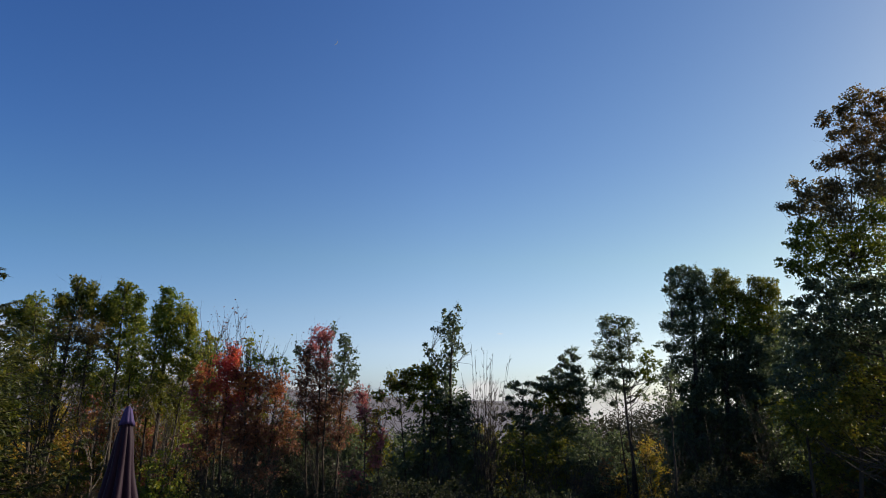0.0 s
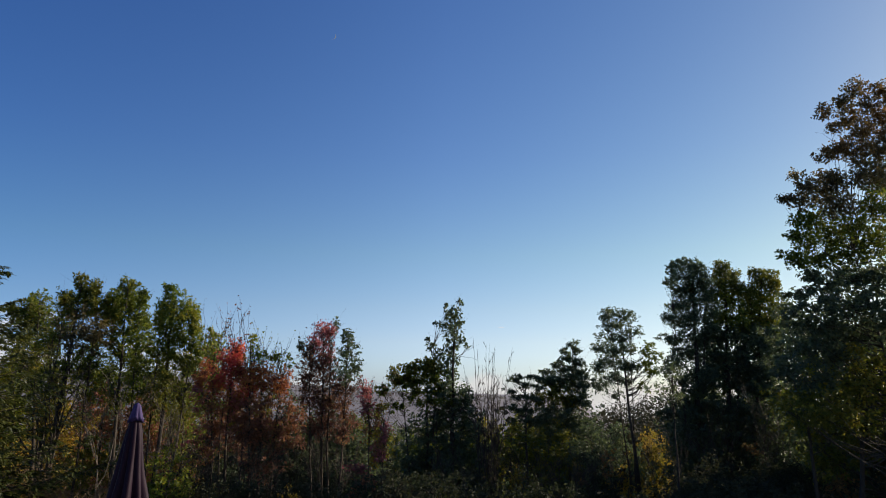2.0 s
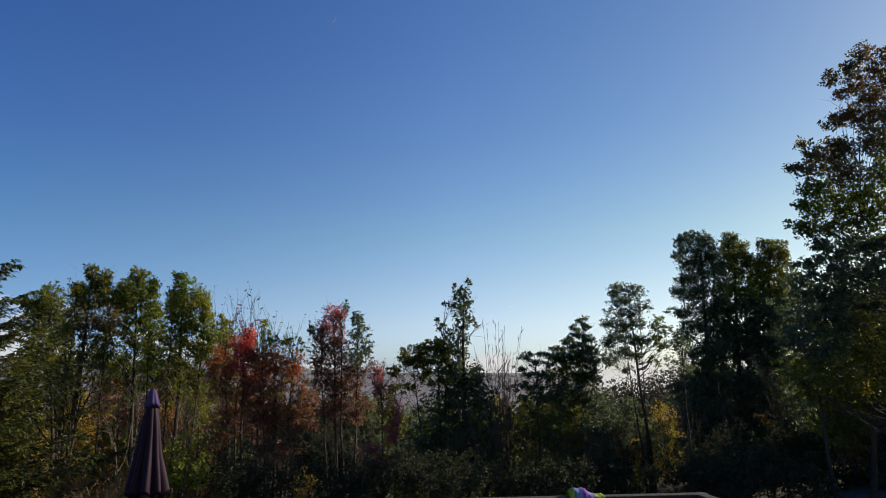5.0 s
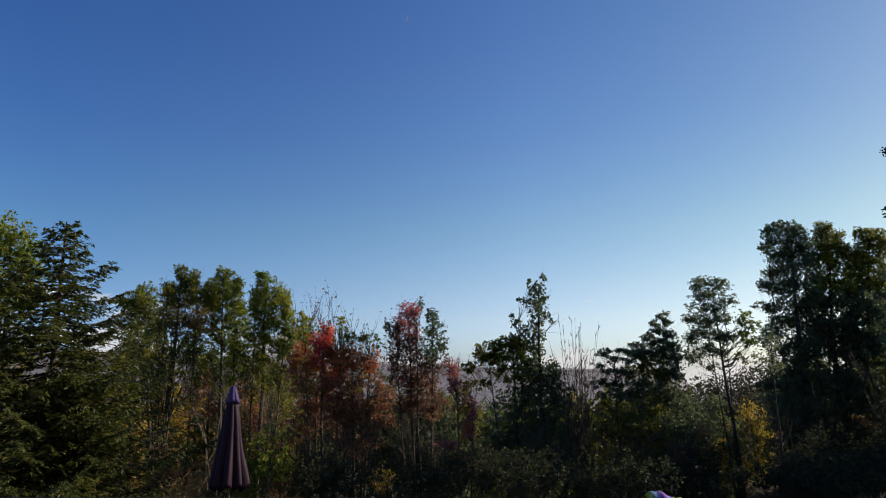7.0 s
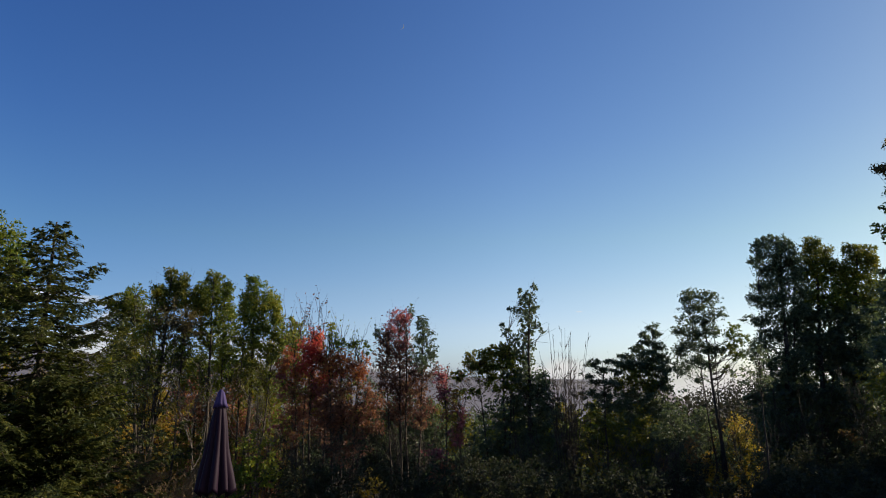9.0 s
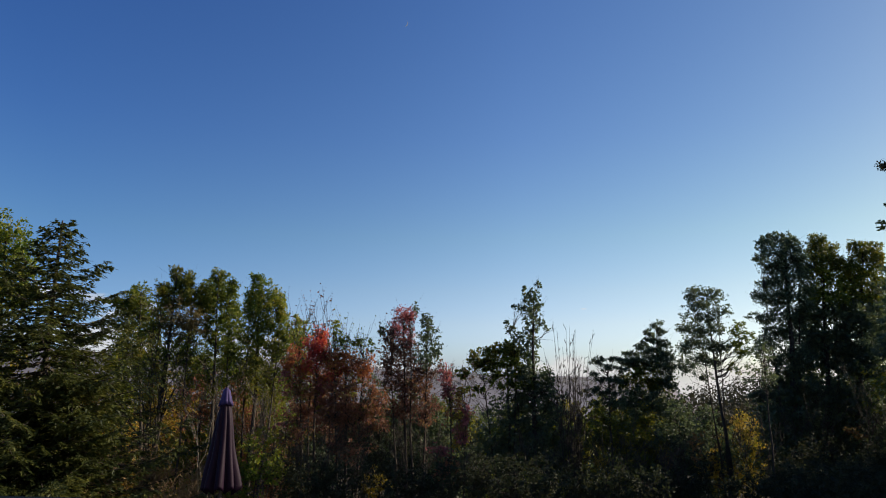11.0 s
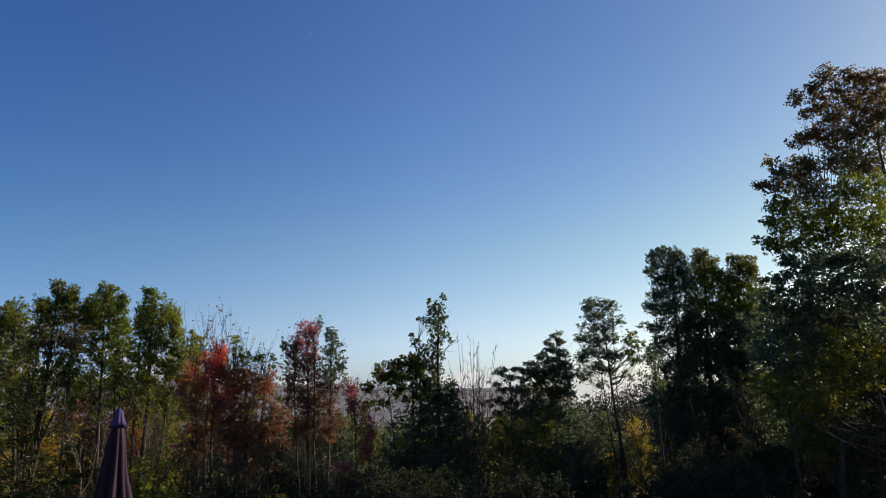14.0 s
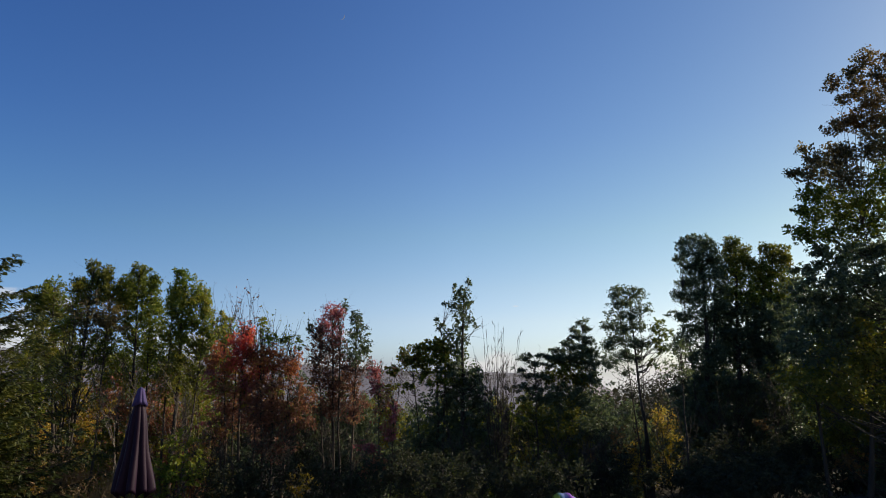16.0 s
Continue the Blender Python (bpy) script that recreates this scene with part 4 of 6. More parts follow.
t = Plant("oak_tree", 11.11, 26.5, 118)
t.stem((11.46, 26.5, 7.49), 0.16)
t.stem((12.96, 26.5, 7.36), 0.14, foot=(0.58, 0))
t.stem((11.94, 26.5, 6.49), 0.07, foot=(0.16, 0))
t.lobes(OLIVE, [(11.29, 26.36, 7.62, 0.37, 0.32, 0.32), (11.83, 26.7, 7.41, 0.37, 0.29, 0.29), (11.28, 26.73, 7.2, 0.32, 0.32, 0.32), (11.39, 26.16, 6.88, 0.52, 0.34, 0.34), (11.9, 26.52, 6.81, 0.26, 0.26, 0.32), (12.68, 26.34, 7.37, 0.37, 0.24, 0.24), (13.39, 26.8, 7.41, 0.37, 0.27, 0.27), (13.02, 26.7, 7.04, 0.53, 0.32, 0.32), (13.34, 26.32, 6.84, 0.26, 0.26, 0.42), (12.45, 26.34, 6.59, 0.31, 0.31, 0.37), (12.05, 26.26, 6.63, 0.23, 0.23, 0.31), (12.36, 26.84, 6.28, 0.27, 0.27, 0.32)], leaf=0.085, per=10, dens=1.04, limbs=3, gap=0.06, loose=0.5)
t.lobes(GREEN, [(11.07, 26.36, 6.44, 0.42, 0.37, 0.37), (11.67, 26.58, 6.29, 0.53, 0.42, 0.42), (12.93, 26.48, 6.35, 0.63, 0.42, 0.42), (12.34, 26.6, 5.98, 0.47, 0.42, 0.42), (13.46, 26.57, 6.05, 0.37, 0.37, 0.47), (11.25, 26.67, 5.7, 0.48, 0.48, 0.48), (11.7, 26.23, 5.51, 0.62, 0.47, 0.47), (12.83, 26.68, 5.6, 0.68, 0.52, 0.52), (13.27, 26.36, 5.18, 0.41, 0.41, 0.52)], leaf=0.11, per=14, dens=1.10, limbs=4, gap=0.06)
t.lobes(DARK, [(11.24, 26.52, 4.86, 0.57, 0.52, 0.52), (12.13, 26.39, 4.8, 0.78, 0.57, 0.57), (12.99, 26.36, 4.54, 0.67, 0.56, 0.56), (10.92, 26.52, 4.05, 0.52, 0.52, 0.52), (11.7, 26.48, 3.97, 0.72, 0.57, 0.57), (12.63, 26.4, 3.75, 0.87, 0.61, 0.61), (11.23, 26.67, 3.19, 0.78, 0.57, 0.57), (12.23, 26.56, 2.88, 0.92, 0.67, 0.67), (13.02, 26.18, 2.88, 0.6, 0.6, 0.76), (11.24, 26.33, 1.85, 1.12, 0.76, 0.76), (12.63, 26.47, 1.45, 1.11, 1.01, 1.01), (11.48, 26.79, 0.2, 1.28, 1.12, 1.12), (12.78, 26.77, -0.37, 1.26, 1.11, 1.11)], leaf=0.14, dens=1.49, limbs=4)
t.lobes(DARK, [(11.2, 27.5, 5.53, 0.35, 0.35, 0.52), (11.11, 27.59, 4.6, 0.46, 0.46, 0.58), (10.93, 27.05, 3.61, 0.51, 0.51, 0.62), (12.44, 27.28, 5.49, 0.4, 0.4, 0.52), (12.42, 27.33, 4.62, 0.51, 0.51, 0.57), (12.23, 27.3, 3.66, 0.57, 0.57, 0.62), (10.74, 27.18, 2.67, 0.62, 0.51, 0.51), (13.42, 27.06, 5.46, 0.45, 0.45, 0.56), (13.49, 27.36, 3.75, 0.56, 0.56, 0.68)], leaf=0.14, dens=0.85, limbs=2, gap=0.05)
t.finish("oak with green crown turning olive and gold", "tree", bark=BARK)

t = Plant("oak_tree", 12.0, 16, 119)
t.stem((11.8, 16.0, 8.6), 0.17)
t.stem((10.11, 16.0, 6.18), 0.06, foot=(-0.55, 0))
t.stem((13.4, 16.0, 9.06), 0.17, foot=(0.41, 0))
t.lobes(RUST, [(10.92, 16.34, 10.6, 0.3, 0.3, 0.3), (10.62, 16.49, 10.26, 0.3, 0.21, 0.21), (9.55, 15.57, 9.62, 0.22, 0.22, 0.24), (10.93, 15.97, 9.99, 0.29, 0.2, 0.2), (11.28, 16.06, 10.47, 0.2, 0.2, 0.2), (11.61, 16.0, 10.36, 0.36, 0.27, 0.27), (12.0, 15.8, 10.26, 0.34, 0.25, 0.25), (11.55, 15.58, 9.76, 0.44, 0.26, 0.26), (11.28, 16.1, 9.76, 0.36, 0.27, 0.27), (10.68, 16.37, 9.8, 0.37, 0.28, 0.28), (10.35, 15.48, 9.09, 0.35, 0.26, 0.26), (9.81, 15.68, 9.22, 0.2, 0.15, 0.15), (11.76, 16.38, 9.47, 0.55, 0.37, 0.37), (12.4, 16.35, 9.67, 0.41, 0.41, 0.46), (10.14, 16.2, 8.87, 0.36, 0.22, 0.22), (9.37, 15.43, 8.36, 0.23, 0.17, 0.17), (10.64, 16.27, 8.86, 0.45, 0.36, 0.36)], leaf=0.074, dens=0.78, limbs=1, loose=0.4, per=10)
t.lobes(BRONZE, [(11.55, 16.57, 8.98, 0.51, 0.41, 0.41), (12.36, 16.6, 9.07, 0.56, 0.51, 0.51), (8.99, 16.24, 8.11, 0.18, 0.16, 0.16), (8.83, 15.46, 7.59, 0.3, 0.25, 0.25), (9.86, 16.41, 8.13, 0.36, 0.23, 0.23), (8.37, 15.66, 7.31, 0.26, 0.15, 0.15), (8.96, 16.17, 7.33, 0.26, 0.22, 0.22), (9.65, 16.54, 7.67, 0.45, 0.32, 0.32), (10.05, 16.25, 7.92, 0.4, 0.36, 0.36), (9.7, 15.56, 7.17, 0.42, 0.34, 0.34), (10.52, 15.75, 8.05, 0.43, 0.35, 0.35), (11.77, 16.5, 8.15, 0.64, 0.45, 0.45)], leaf=0.076, dens=0.8, limbs=1, loose=0.35, gap=0.05, per=11)
t.lobes(GREEN, [(8.72, 15.58, 6.75, 0.34, 0.25, 0.25), (9.49, 16.13, 6.96, 0.39, 0.26, 0.26), (8.56, 15.9, 6.46, 0.19, 0.15, 0.15), (8.75, 15.59, 6.31, 0.38, 0.29, 0.29), (9.66, 16.15, 6.52, 0.44, 0.35, 0.35), (9.84, 15.45, 6.56, 0.42, 0.33, 0.33), (10.53, 15.53, 7.08, 0.51, 0.47, 0.47), (11.49, 15.86, 7.17, 0.52, 0.52, 0.52), (8.13, 15.49, 5.87, 0.23, 0.12, 0.12), (8.47, 15.47, 5.76, 0.37, 0.23, 0.23), (9.33, 16.09, 5.91, 0.43, 0.3, 0.3), (10.13, 16.29, 6.1, 0.52, 0.39, 0.39), (11.03, 16.45, 6.43, 0.53, 0.44, 0.44), (11.14, 15.56, 6.21, 0.55, 0.46, 0.46)], leaf=0.08, dens=0.82, limbs=1, loose=0.3, gap=0.06, per=12)
t.lobes(DARK, [(8.89, 15.92, 5.45, 0.3, 0.19, 0.19), (9.29, 15.78, 5.28, 0.5, 0.29, 0.29), (10.09, 16.12, 5.47, 0.52, 0.34, 0.34), (10.73, 15.99, 5.44, 0.6, 0.43, 0.43), (11.82, 16.53, 5.38, 0.53, 0.48, 0.48), (8.61, 15.85, 5.01, 0.38, 0.19, 0.17), (8.91, 15.47, 4.74, 0.57, 0.3, 0.29), (10.21, 16.24, 4.77, 0.69, 0.39, 0.39), (10.76, 15.58, 4.53, 0.7, 0.41, 0.41), (8.6, 16.16, 4.42, 0.42, 0.25, 0.25), (9.14, 16.01, 4.19, 0.67, 0.36, 0.36), (10.27, 16.49, 4.08, 0.73, 0.39, 0.39), (8.55, 16.07, 3.78, 0.5, 0.29, 0.29), (9.41, 16.15, 3.53, 0.71, 0.38, 0.38), (8.09, 15.72, 3.22, 0.45, 0.32, 0.32), (8.87, 16.06, 2.95, 0.7, 0.41, 0.41)], leaf=0.1, dens=0.85, limbs=2, loose=0.15, gap=0.06)
t.lobes(OLIVE, [(9.98, 15.71, 3.46, 0.65, 0.34, 0.33), (11.21, 16.3, 3.34, 0.55, 0.34, 0.34), (9.75, 16.02, 2.87, 0.7, 0.41, 0.41), (10.33, 15.56, 2.72, 0.68, 0.44, 0.44), (8.71, 15.68, 2.29, 0.68, 0.44, 0.44), (9.6, 15.85, 2.07, 0.69, 0.44, 0.44), (8.29, 16.28, 2.42, 0.46, 0.46, 0.46)], leaf=0.1, dens=0.6, limbs=3, loose=0.2, gap=0.12)
t.lobes(DARK, [(9.18, 16.0, 4.61, 0.82, 0.78, 0.49), (10.3, 16.0, 4.45, 0.96, 0.91, 0.69), (11.45, 16.0, 4.44, 0.82, 0.78, 0.82), (12.56, 16.0, 4.14, 1.1, 1.04, 1.23), (9.07, 16.0, 3.77, 0.69, 0.65, 0.55), (10.16, 19.0, 4.49, 0.65, 0.62, 0.65), (11.59, 19.0, 3.81, 1.3, 1.24, 0.81), (13.11, 19.0, 3.79, 1.3, 1.24, 0.98), (12.72, 19.0, 5.81, 1.47, 1.39, 0.98), (14.3, 19.0, 5.96, 1.3, 1.24, 1.3), (11.8, 17.0, 8.32, 0.52, 0.5, 0.64), (11.95, 21.0, 4.5, 1.08, 1.03, 0.9), (13.82, 21.0, 4.47, 1.44, 1.37, 1.08), (10.92, 18.0, 5.65, 0.77, 0.73, 0.56), (10.03, 18.0, 5.02, 0.52, 0.5, 0.46), (13.98, 19.0, 7.19, 0.81, 0.77, 0.98)], leaf=0.12, dens=0.34, limbs=4, gap=0.12)
t.finish("big near oak, rusty at the top and green below", "tree", bark=BARK)

t = Plant("oak_tree", 9.96, 18, 120)
t.stem((9.4, 18.0, 3.77), 0.07)
t.stem((11.55, 18.0, 4.37), 0.09, foot=(0.62, 0))
t.lobes(GREEN, [(10.11, 18.0, 3.15, 0.93, 0.88, 0.62), (11.37, 18.0, 3.13, 0.93, 0.88, 0.69), (12.39, 18.0, 2.5, 0.77, 0.73, 0.77)], leaf=0.09, dens=0.7, limbs=6)
t.lobes(ORANGE, [(12.54, 18.0, 2.96, 0.4, 0.38, 0.62), (12.21, 18.0, 1.91, 0.37, 0.35, 0.4)], leaf=0.12, dens=0.4, limbs=3)
t.lobes(OLIVE, [(9.53, 18.0, 2.25, 0.77, 0.73, 0.93), (10.73, 18.0, 1.93, 0.93, 0.88, 0.62)], dens=0.55, limbs=4)
t.finish("leaning understorey oak with dull green leaves", "tree", bark=BARK)

t = Plant("oak_tree", 12.46, 19, 121)
t.stem((14.46, 19.0, 3.77), 0.09, foot=(0.65, 0))
t.stem((12.43, 19.0, 3.8), 0.07, foot=(0.16, 0))
t.lobes(OLIVE, [(12.06, 19.0, 1.26, 0.98, 0.93, 0.65), (13.64, 19.0, 1.85, 0.81, 0.77, 0.98), (10.7, 19.0, 0.82, 0.81, 0.77, 0.65)], dens=0.6, limbs=5)
t.lobes(RUST, [(10.76, 19.0, 0.06, 0.65, 0.62, 0.42), (12.25, 19.0, 0.33, 0.65, 0.62, 0.42)], leaf=0.12, dens=0.35, limbs=3)
t.finish("shaded understorey oak with leaning trunks", "tree", bark=BARK)

t = Plant("oak_tree", 12.74, 22, 122)
t.stem((13.08, 22.0, 4.39), 0.12)
t.stem((15.23, 22.0, 4.36), 0.12, foot=(0.57, 0))
t.lobes(DARK, [(11.48, 22.0, 4.03, 0.85, 0.81, 0.94), (13.01, 22.0, 3.82, 1.13, 1.07, 0.94), (14.78, 22.0, 3.99, 1.32, 1.25, 1.13), (16.29, 22.0, 3.59, 1.32, 1.25, 1.51), (11.86, 22.0, 2.35, 1.13, 1.07, 1.13), (13.74, 22.0, 2.14, 1.32, 1.25, 1.13), (15.6, 22.0, 1.74, 1.32, 1.25, 1.13), (11.52, 22.0, 5.18, 0.49, 0.47, 0.75)], leaf=0.12, dens=0.6, limbs=4)
EDGE = t.finish("dense shaded oak filling the wood edge", "tree", bark=BARK)

t = Plant("oak_tree", -17.31, 27.5, 123)
t.stem((-17.66, 27.5, 3.61), 0.08)
t.lobes(GREEN, [(-17.66, 27.5, 3.54, 0.38, 0.36, 0.66), (-17.96, 27.5, 2.63, 0.52, 0.49, 0.85), (-17.18, 27.5, 2.26, 0.57, 0.54, 0.94), (-17.46, 27.5, 1.05, 0.71, 0.67, 1.06)], dens=0.5, limbs=5)
t.finish("slim green oak standing behind the front row", "tree", bark=BARK)

t = Plant("oak_tree", -17.67, 28.5, 124)
t.stem((-18.06, 28.5, 4.03), 0.08)
t.lobes(DARK, [(-18.05, 28.5, 3.96, 0.39, 0.37, 0.68), (-18.37, 28.5, 3.01, 0.54, 0.51, 0.88), (-17.56, 28.5, 2.62, 0.59, 0.56, 0.98), (-17.85, 28.5, 1.37, 0.73, 0.7, 1.1)], dens=0.5, limbs=5)
t.finish("slim dark green oak standing behind the front row", "tree", bark=BARK)

t = Plant("oak_tree", -16.9, 29.5, 125)
t.stem((-17.27, 29.5, 4.19), 0.08)
t.lobes(OLIVE, [(-17.26, 29.5, 4.11, 0.4, 0.38, 0.71), (-17.59, 29.5, 3.14, 0.56, 0.53, 0.91), (-16.77, 29.5, 2.74, 0.61, 0.58, 1.01), (-17.08, 29.5, 1.45, 0.76, 0.72, 1.14)], dens=0.5, limbs=5)
t.finish("slim olive oak standing behind the front row", "tree", bark=BARK)

t = Plant("oak_tree", -14.22, 27.5, 126)
t.stem((-14.52, 27.5, 4.3), 0.08)
t.lobes(GREEN, [(-14.52, 27.5, 4.23, 0.38, 0.36, 0.66), (-14.83, 27.5, 3.33, 0.52, 0.49, 0.85), (-14.08, 27.5, 2.95, 0.57, 0.54, 0.94), (-14.37, 27.5, 1.75, 0.71, 0.67, 1.06)], dens=0.5, limbs=5)
t.finish("slim green oak standing behind the front row", "tree", bark=BARK)

t = Plant("oak_tree", -12.65, 28.5, 127)
t.stem((-12.89, 28.5, 4.2), 0.08)
t.lobes(GREEN, [(-12.88, 28.5, 4.12, 0.39, 0.37, 0.68), (-13.21, 28.5, 3.2, 0.54, 0.51, 0.88), (-12.45, 28.5, 2.82, 0.59, 0.56, 0.98), (-12.77, 28.5, 1.59, 0.73, 0.7, 1.1)], dens=0.5, limbs=5)
t.finish("slim green oak standing behind the front row", "tree", bark=BARK)

t = Plant("oak_tree", -11.11, 29.5, 128)
t.stem((-11.27, 29.5, 3.7), 0.08)
t.lobes(OLIVE, [(-11.26, 29.5, 3.63, 0.4, 0.38, 0.71), (-11.61, 29.5, 2.68, 0.56, 0.53, 0.91), (-10.84, 29.5, 2.29, 0.61, 0.58, 1.01), (-11.18, 29.5, 1.04, 0.76, 0.72, 1.14)], dens=0.5, limbs=5)
t.finish("slim olive oak standing behind the front row", "tree", bark=BARK)

t = Plant("oak_tree", -9.25, 27.5, 129)
t.stem((-9.35, 27.5, 3.01), 0.08)
t.lobes(LIGHT, [(-9.35, 27.5, 2.94, 0.38, 0.36, 0.66), (-9.68, 27.5, 2.07, 0.52, 0.49, 0.85), (-8.97, 27.5, 1.72, 0.57, 0.54, 0.94), (-9.29, 27.5, 0.56, 0.71, 0.67, 1.06)], dens=0.5, limbs=5)
t.finish("slim yellow-green oak standing behind the front row", "tree", bark=BARK)

t = Plant("oak_tree", -11.88, 28.5, 130)
t.stem((-12.06, 28.5, 3.56), 0.08)
t.lobes(OLIVE, [(-12.06, 28.5, 3.48, 0.39, 0.37, 0.68), (-12.39, 28.5, 2.57, 0.54, 0.51, 0.88), (-11.64, 28.5, 2.19, 0.59, 0.56, 0.98), (-11.96, 28.5, 0.97, 0.73, 0.7, 1.1)], dens=0.5, limbs=5)
t.finish("slim olive oak standing behind the front row", "tree", bark=BARK)

t = Plant("oak_tree", -14.58, 29.5, 131)
t.stem((-14.82, 29.5, 3.37), 0.08)
t.lobes(DARK, [(-14.82, 29.5, 3.29, 0.4, 0.38, 0.71), (-15.15, 29.5, 2.33, 0.56, 0.53, 0.91), (-14.36, 29.5, 1.94, 0.61, 0.58, 1.01), (-14.67, 29.5, 0.67, 0.76, 0.72, 1.14)], dens=0.5, limbs=5)
t.finish("slim dark green oak standing behind the front row", "tree", bark=BARK)

t = Plant("young_tree", -26.24, 30.7, 132)
t.stem((-26.71, 30.7, 2.62), 0.06)
t.lobes(OLIVE, [(-26.58, 30.7, 2.85, 0.53, 0.5, 0.58), (-27.24, 30.7, 1.79, 0.74, 0.7, 0.89), (-25.93, 30.7, 1.37, 0.79, 0.75, 0.95)], leaf=0.115, dens=0.5, limbs=5)
t.lobes(LIGHT, [(-26.84, 30.7, -0.14, 0.89, 0.85, 1.05), (-25.67, 30.7, -0.95, 0.95, 0.9, 1.18), (-25.99, 30.7, -3.4, 1.32, 1.25, 1.05)], leaf=0.13, dens=0.42, limbs=3)
t.finish("young olive leaved tree in the understorey", "tree", group="understorey trees", bark=BARK)

t = Plant("young_tree", -20.69, 25.8, 133)
t.stem((-21.08, 25.8, 2.89), 0.06)
t.lobes(GOLD, [(-21.15, 25.8, 3.08, 0.44, 0.42, 0.49), (-21.52, 25.8, 2.19, 0.62, 0.59, 0.75), (-20.44, 25.8, 1.83, 0.66, 0.63, 0.8)], leaf=0.115, dens=0.5, limbs=5)
t.lobes(LIGHT, [(-21.21, 25.8, 0.57, 0.75, 0.71, 0.88), (-20.24, 25.8, -0.11, 0.8, 0.76, 1.0), (-20.49, 25.8, -2.42, 1.11, 1.05, 0.88)], leaf=0.13, dens=0.42, limbs=3)
t.finish("young golden yellow leaved tree in the understorey", "tree", group="understorey trees", bark=BARK)

t = Plant("young_tree", -19.67, 26.2, 134)
t.stem((-19.99, 26.2, 2.5), 0.06)
t.lobes(GOLD, [(-19.91, 26.2, 2.68, 0.45, 0.43, 0.49), (-20.44, 26.2, 1.79, 0.63, 0.6, 0.76), (-19.37, 26.2, 1.44, 0.67, 0.64, 0.81)], leaf=0.115, dens=0.5, limbs=5)
t.lobes(LIGHT, [(-20.14, 26.2, 0.17, 0.76, 0.73, 0.9), (-19.18, 26.2, -0.51, 0.81, 0.77, 1.01), (-19.49, 26.2, -2.48, 1.12, 1.07, 0.9)], leaf=0.13, dens=0.42, limbs=3)
t.finish("young golden yellow leaved tree in the understorey", "tree", group="understorey trees", bark=BARK)

t = Plant("young_tree", -22.3, 31.1, 135)
t.stem((-22.66, 31.1, 2.52), 0.06)
t.lobes(LIGHT, [(-22.56, 31.1, 2.75, 0.53, 0.51, 0.59), (-23.19, 31.1, 1.69, 0.75, 0.71, 0.91), (-21.93, 31.1, 1.27, 0.8, 0.76, 0.96)], leaf=0.115, dens=0.5, limbs=5)
t.lobes(GOLD, [(-22.85, 31.1, -0.23, 0.91, 0.86, 1.07), (-21.72, 31.1, -1.04, 0.96, 0.91, 1.2), (-22.1, 31.1, -3.42, 1.33, 1.27, 1.07)], leaf=0.13, dens=0.42, limbs=3)
t.finish("young yellow-green leaved tree in the understorey", "tree", group="understorey trees", bark=BARK)

t = Plant("young_tree", -19.29, 28.4, 136)
t.stem((-19.53, 28.4, 1.83), 0.06)
t.lobes(GOLD, [(-19.33, 28.4, 2.03, 0.49, 0.46, 0.54), (-20.02, 28.4, 1.08, 0.68, 0.65, 0.83), (-18.89, 28.4, 0.71, 0.73, 0.69, 0.88)], leaf=0.115, dens=0.5, limbs=5)
t.lobes(LIGHT, [(-19.73, 28.4, -0.65, 0.83, 0.79, 0.97), (-18.71, 28.4, -1.37, 0.88, 0.83, 1.1), (-19.12, 28.4, -2.88, 1.22, 1.16, 0.97)], leaf=0.13, dens=0.42, limbs=3)
t.finish("young golden yellow leaved tree in the understorey", "tree", group="understorey trees", bark=BARK)

t = Plant("young_tree", -20.11, 31.7, 137)
t.stem((-20.32, 31.7, 1.26), 0.06)
t.lobes(GOLD, [(-20.43, 31.7, 1.49, 0.54, 0.52, 0.6), (-20.86, 31.7, 0.43, 0.76, 0.72, 0.92), (-19.61, 31.7, 0.02, 0.82, 0.77, 0.98)], leaf=0.115, dens=0.5, limbs=5)
t.lobes(GOLD, [(-20.55, 31.7, -1.48, 0.92, 0.88, 1.09), (-19.44, 31.7, -2.28, 0.98, 0.93, 1.22), (-19.94, 31.7, -3.5, 1.36, 1.29, 1.09)], leaf=0.13, dens=0.42, limbs=3)
t.finish("young golden yellow leaved tree in the understorey", "tree", group="understorey trees", bark=BARK)

t = Plant("young_tree", -16.77, 29.9, 138)
t.stem((-16.94, 29.9, 1.38), 0.06)
t.lobes(GOLD, [(-16.75, 29.9, 1.58, 0.51, 0.49, 0.56), (-17.45, 29.9, 0.6, 0.72, 0.68, 0.87), (-16.3, 29.9, 0.21, 0.77, 0.73, 0.92)], leaf=0.115, dens=0.5, limbs=5)
t.lobes(GOLD, [(-17.19, 29.9, -1.19, 0.87, 0.83, 1.03), (-16.16, 29.9, -1.93, 0.92, 0.88, 1.15), (-16.64, 29.9, -3.13, 1.28, 1.22, 1.03)], leaf=0.13, dens=0.42, limbs=3)
t.finish("young golden yellow leaved tree in the understorey", "tree", group="understorey trees", bark=BARK)

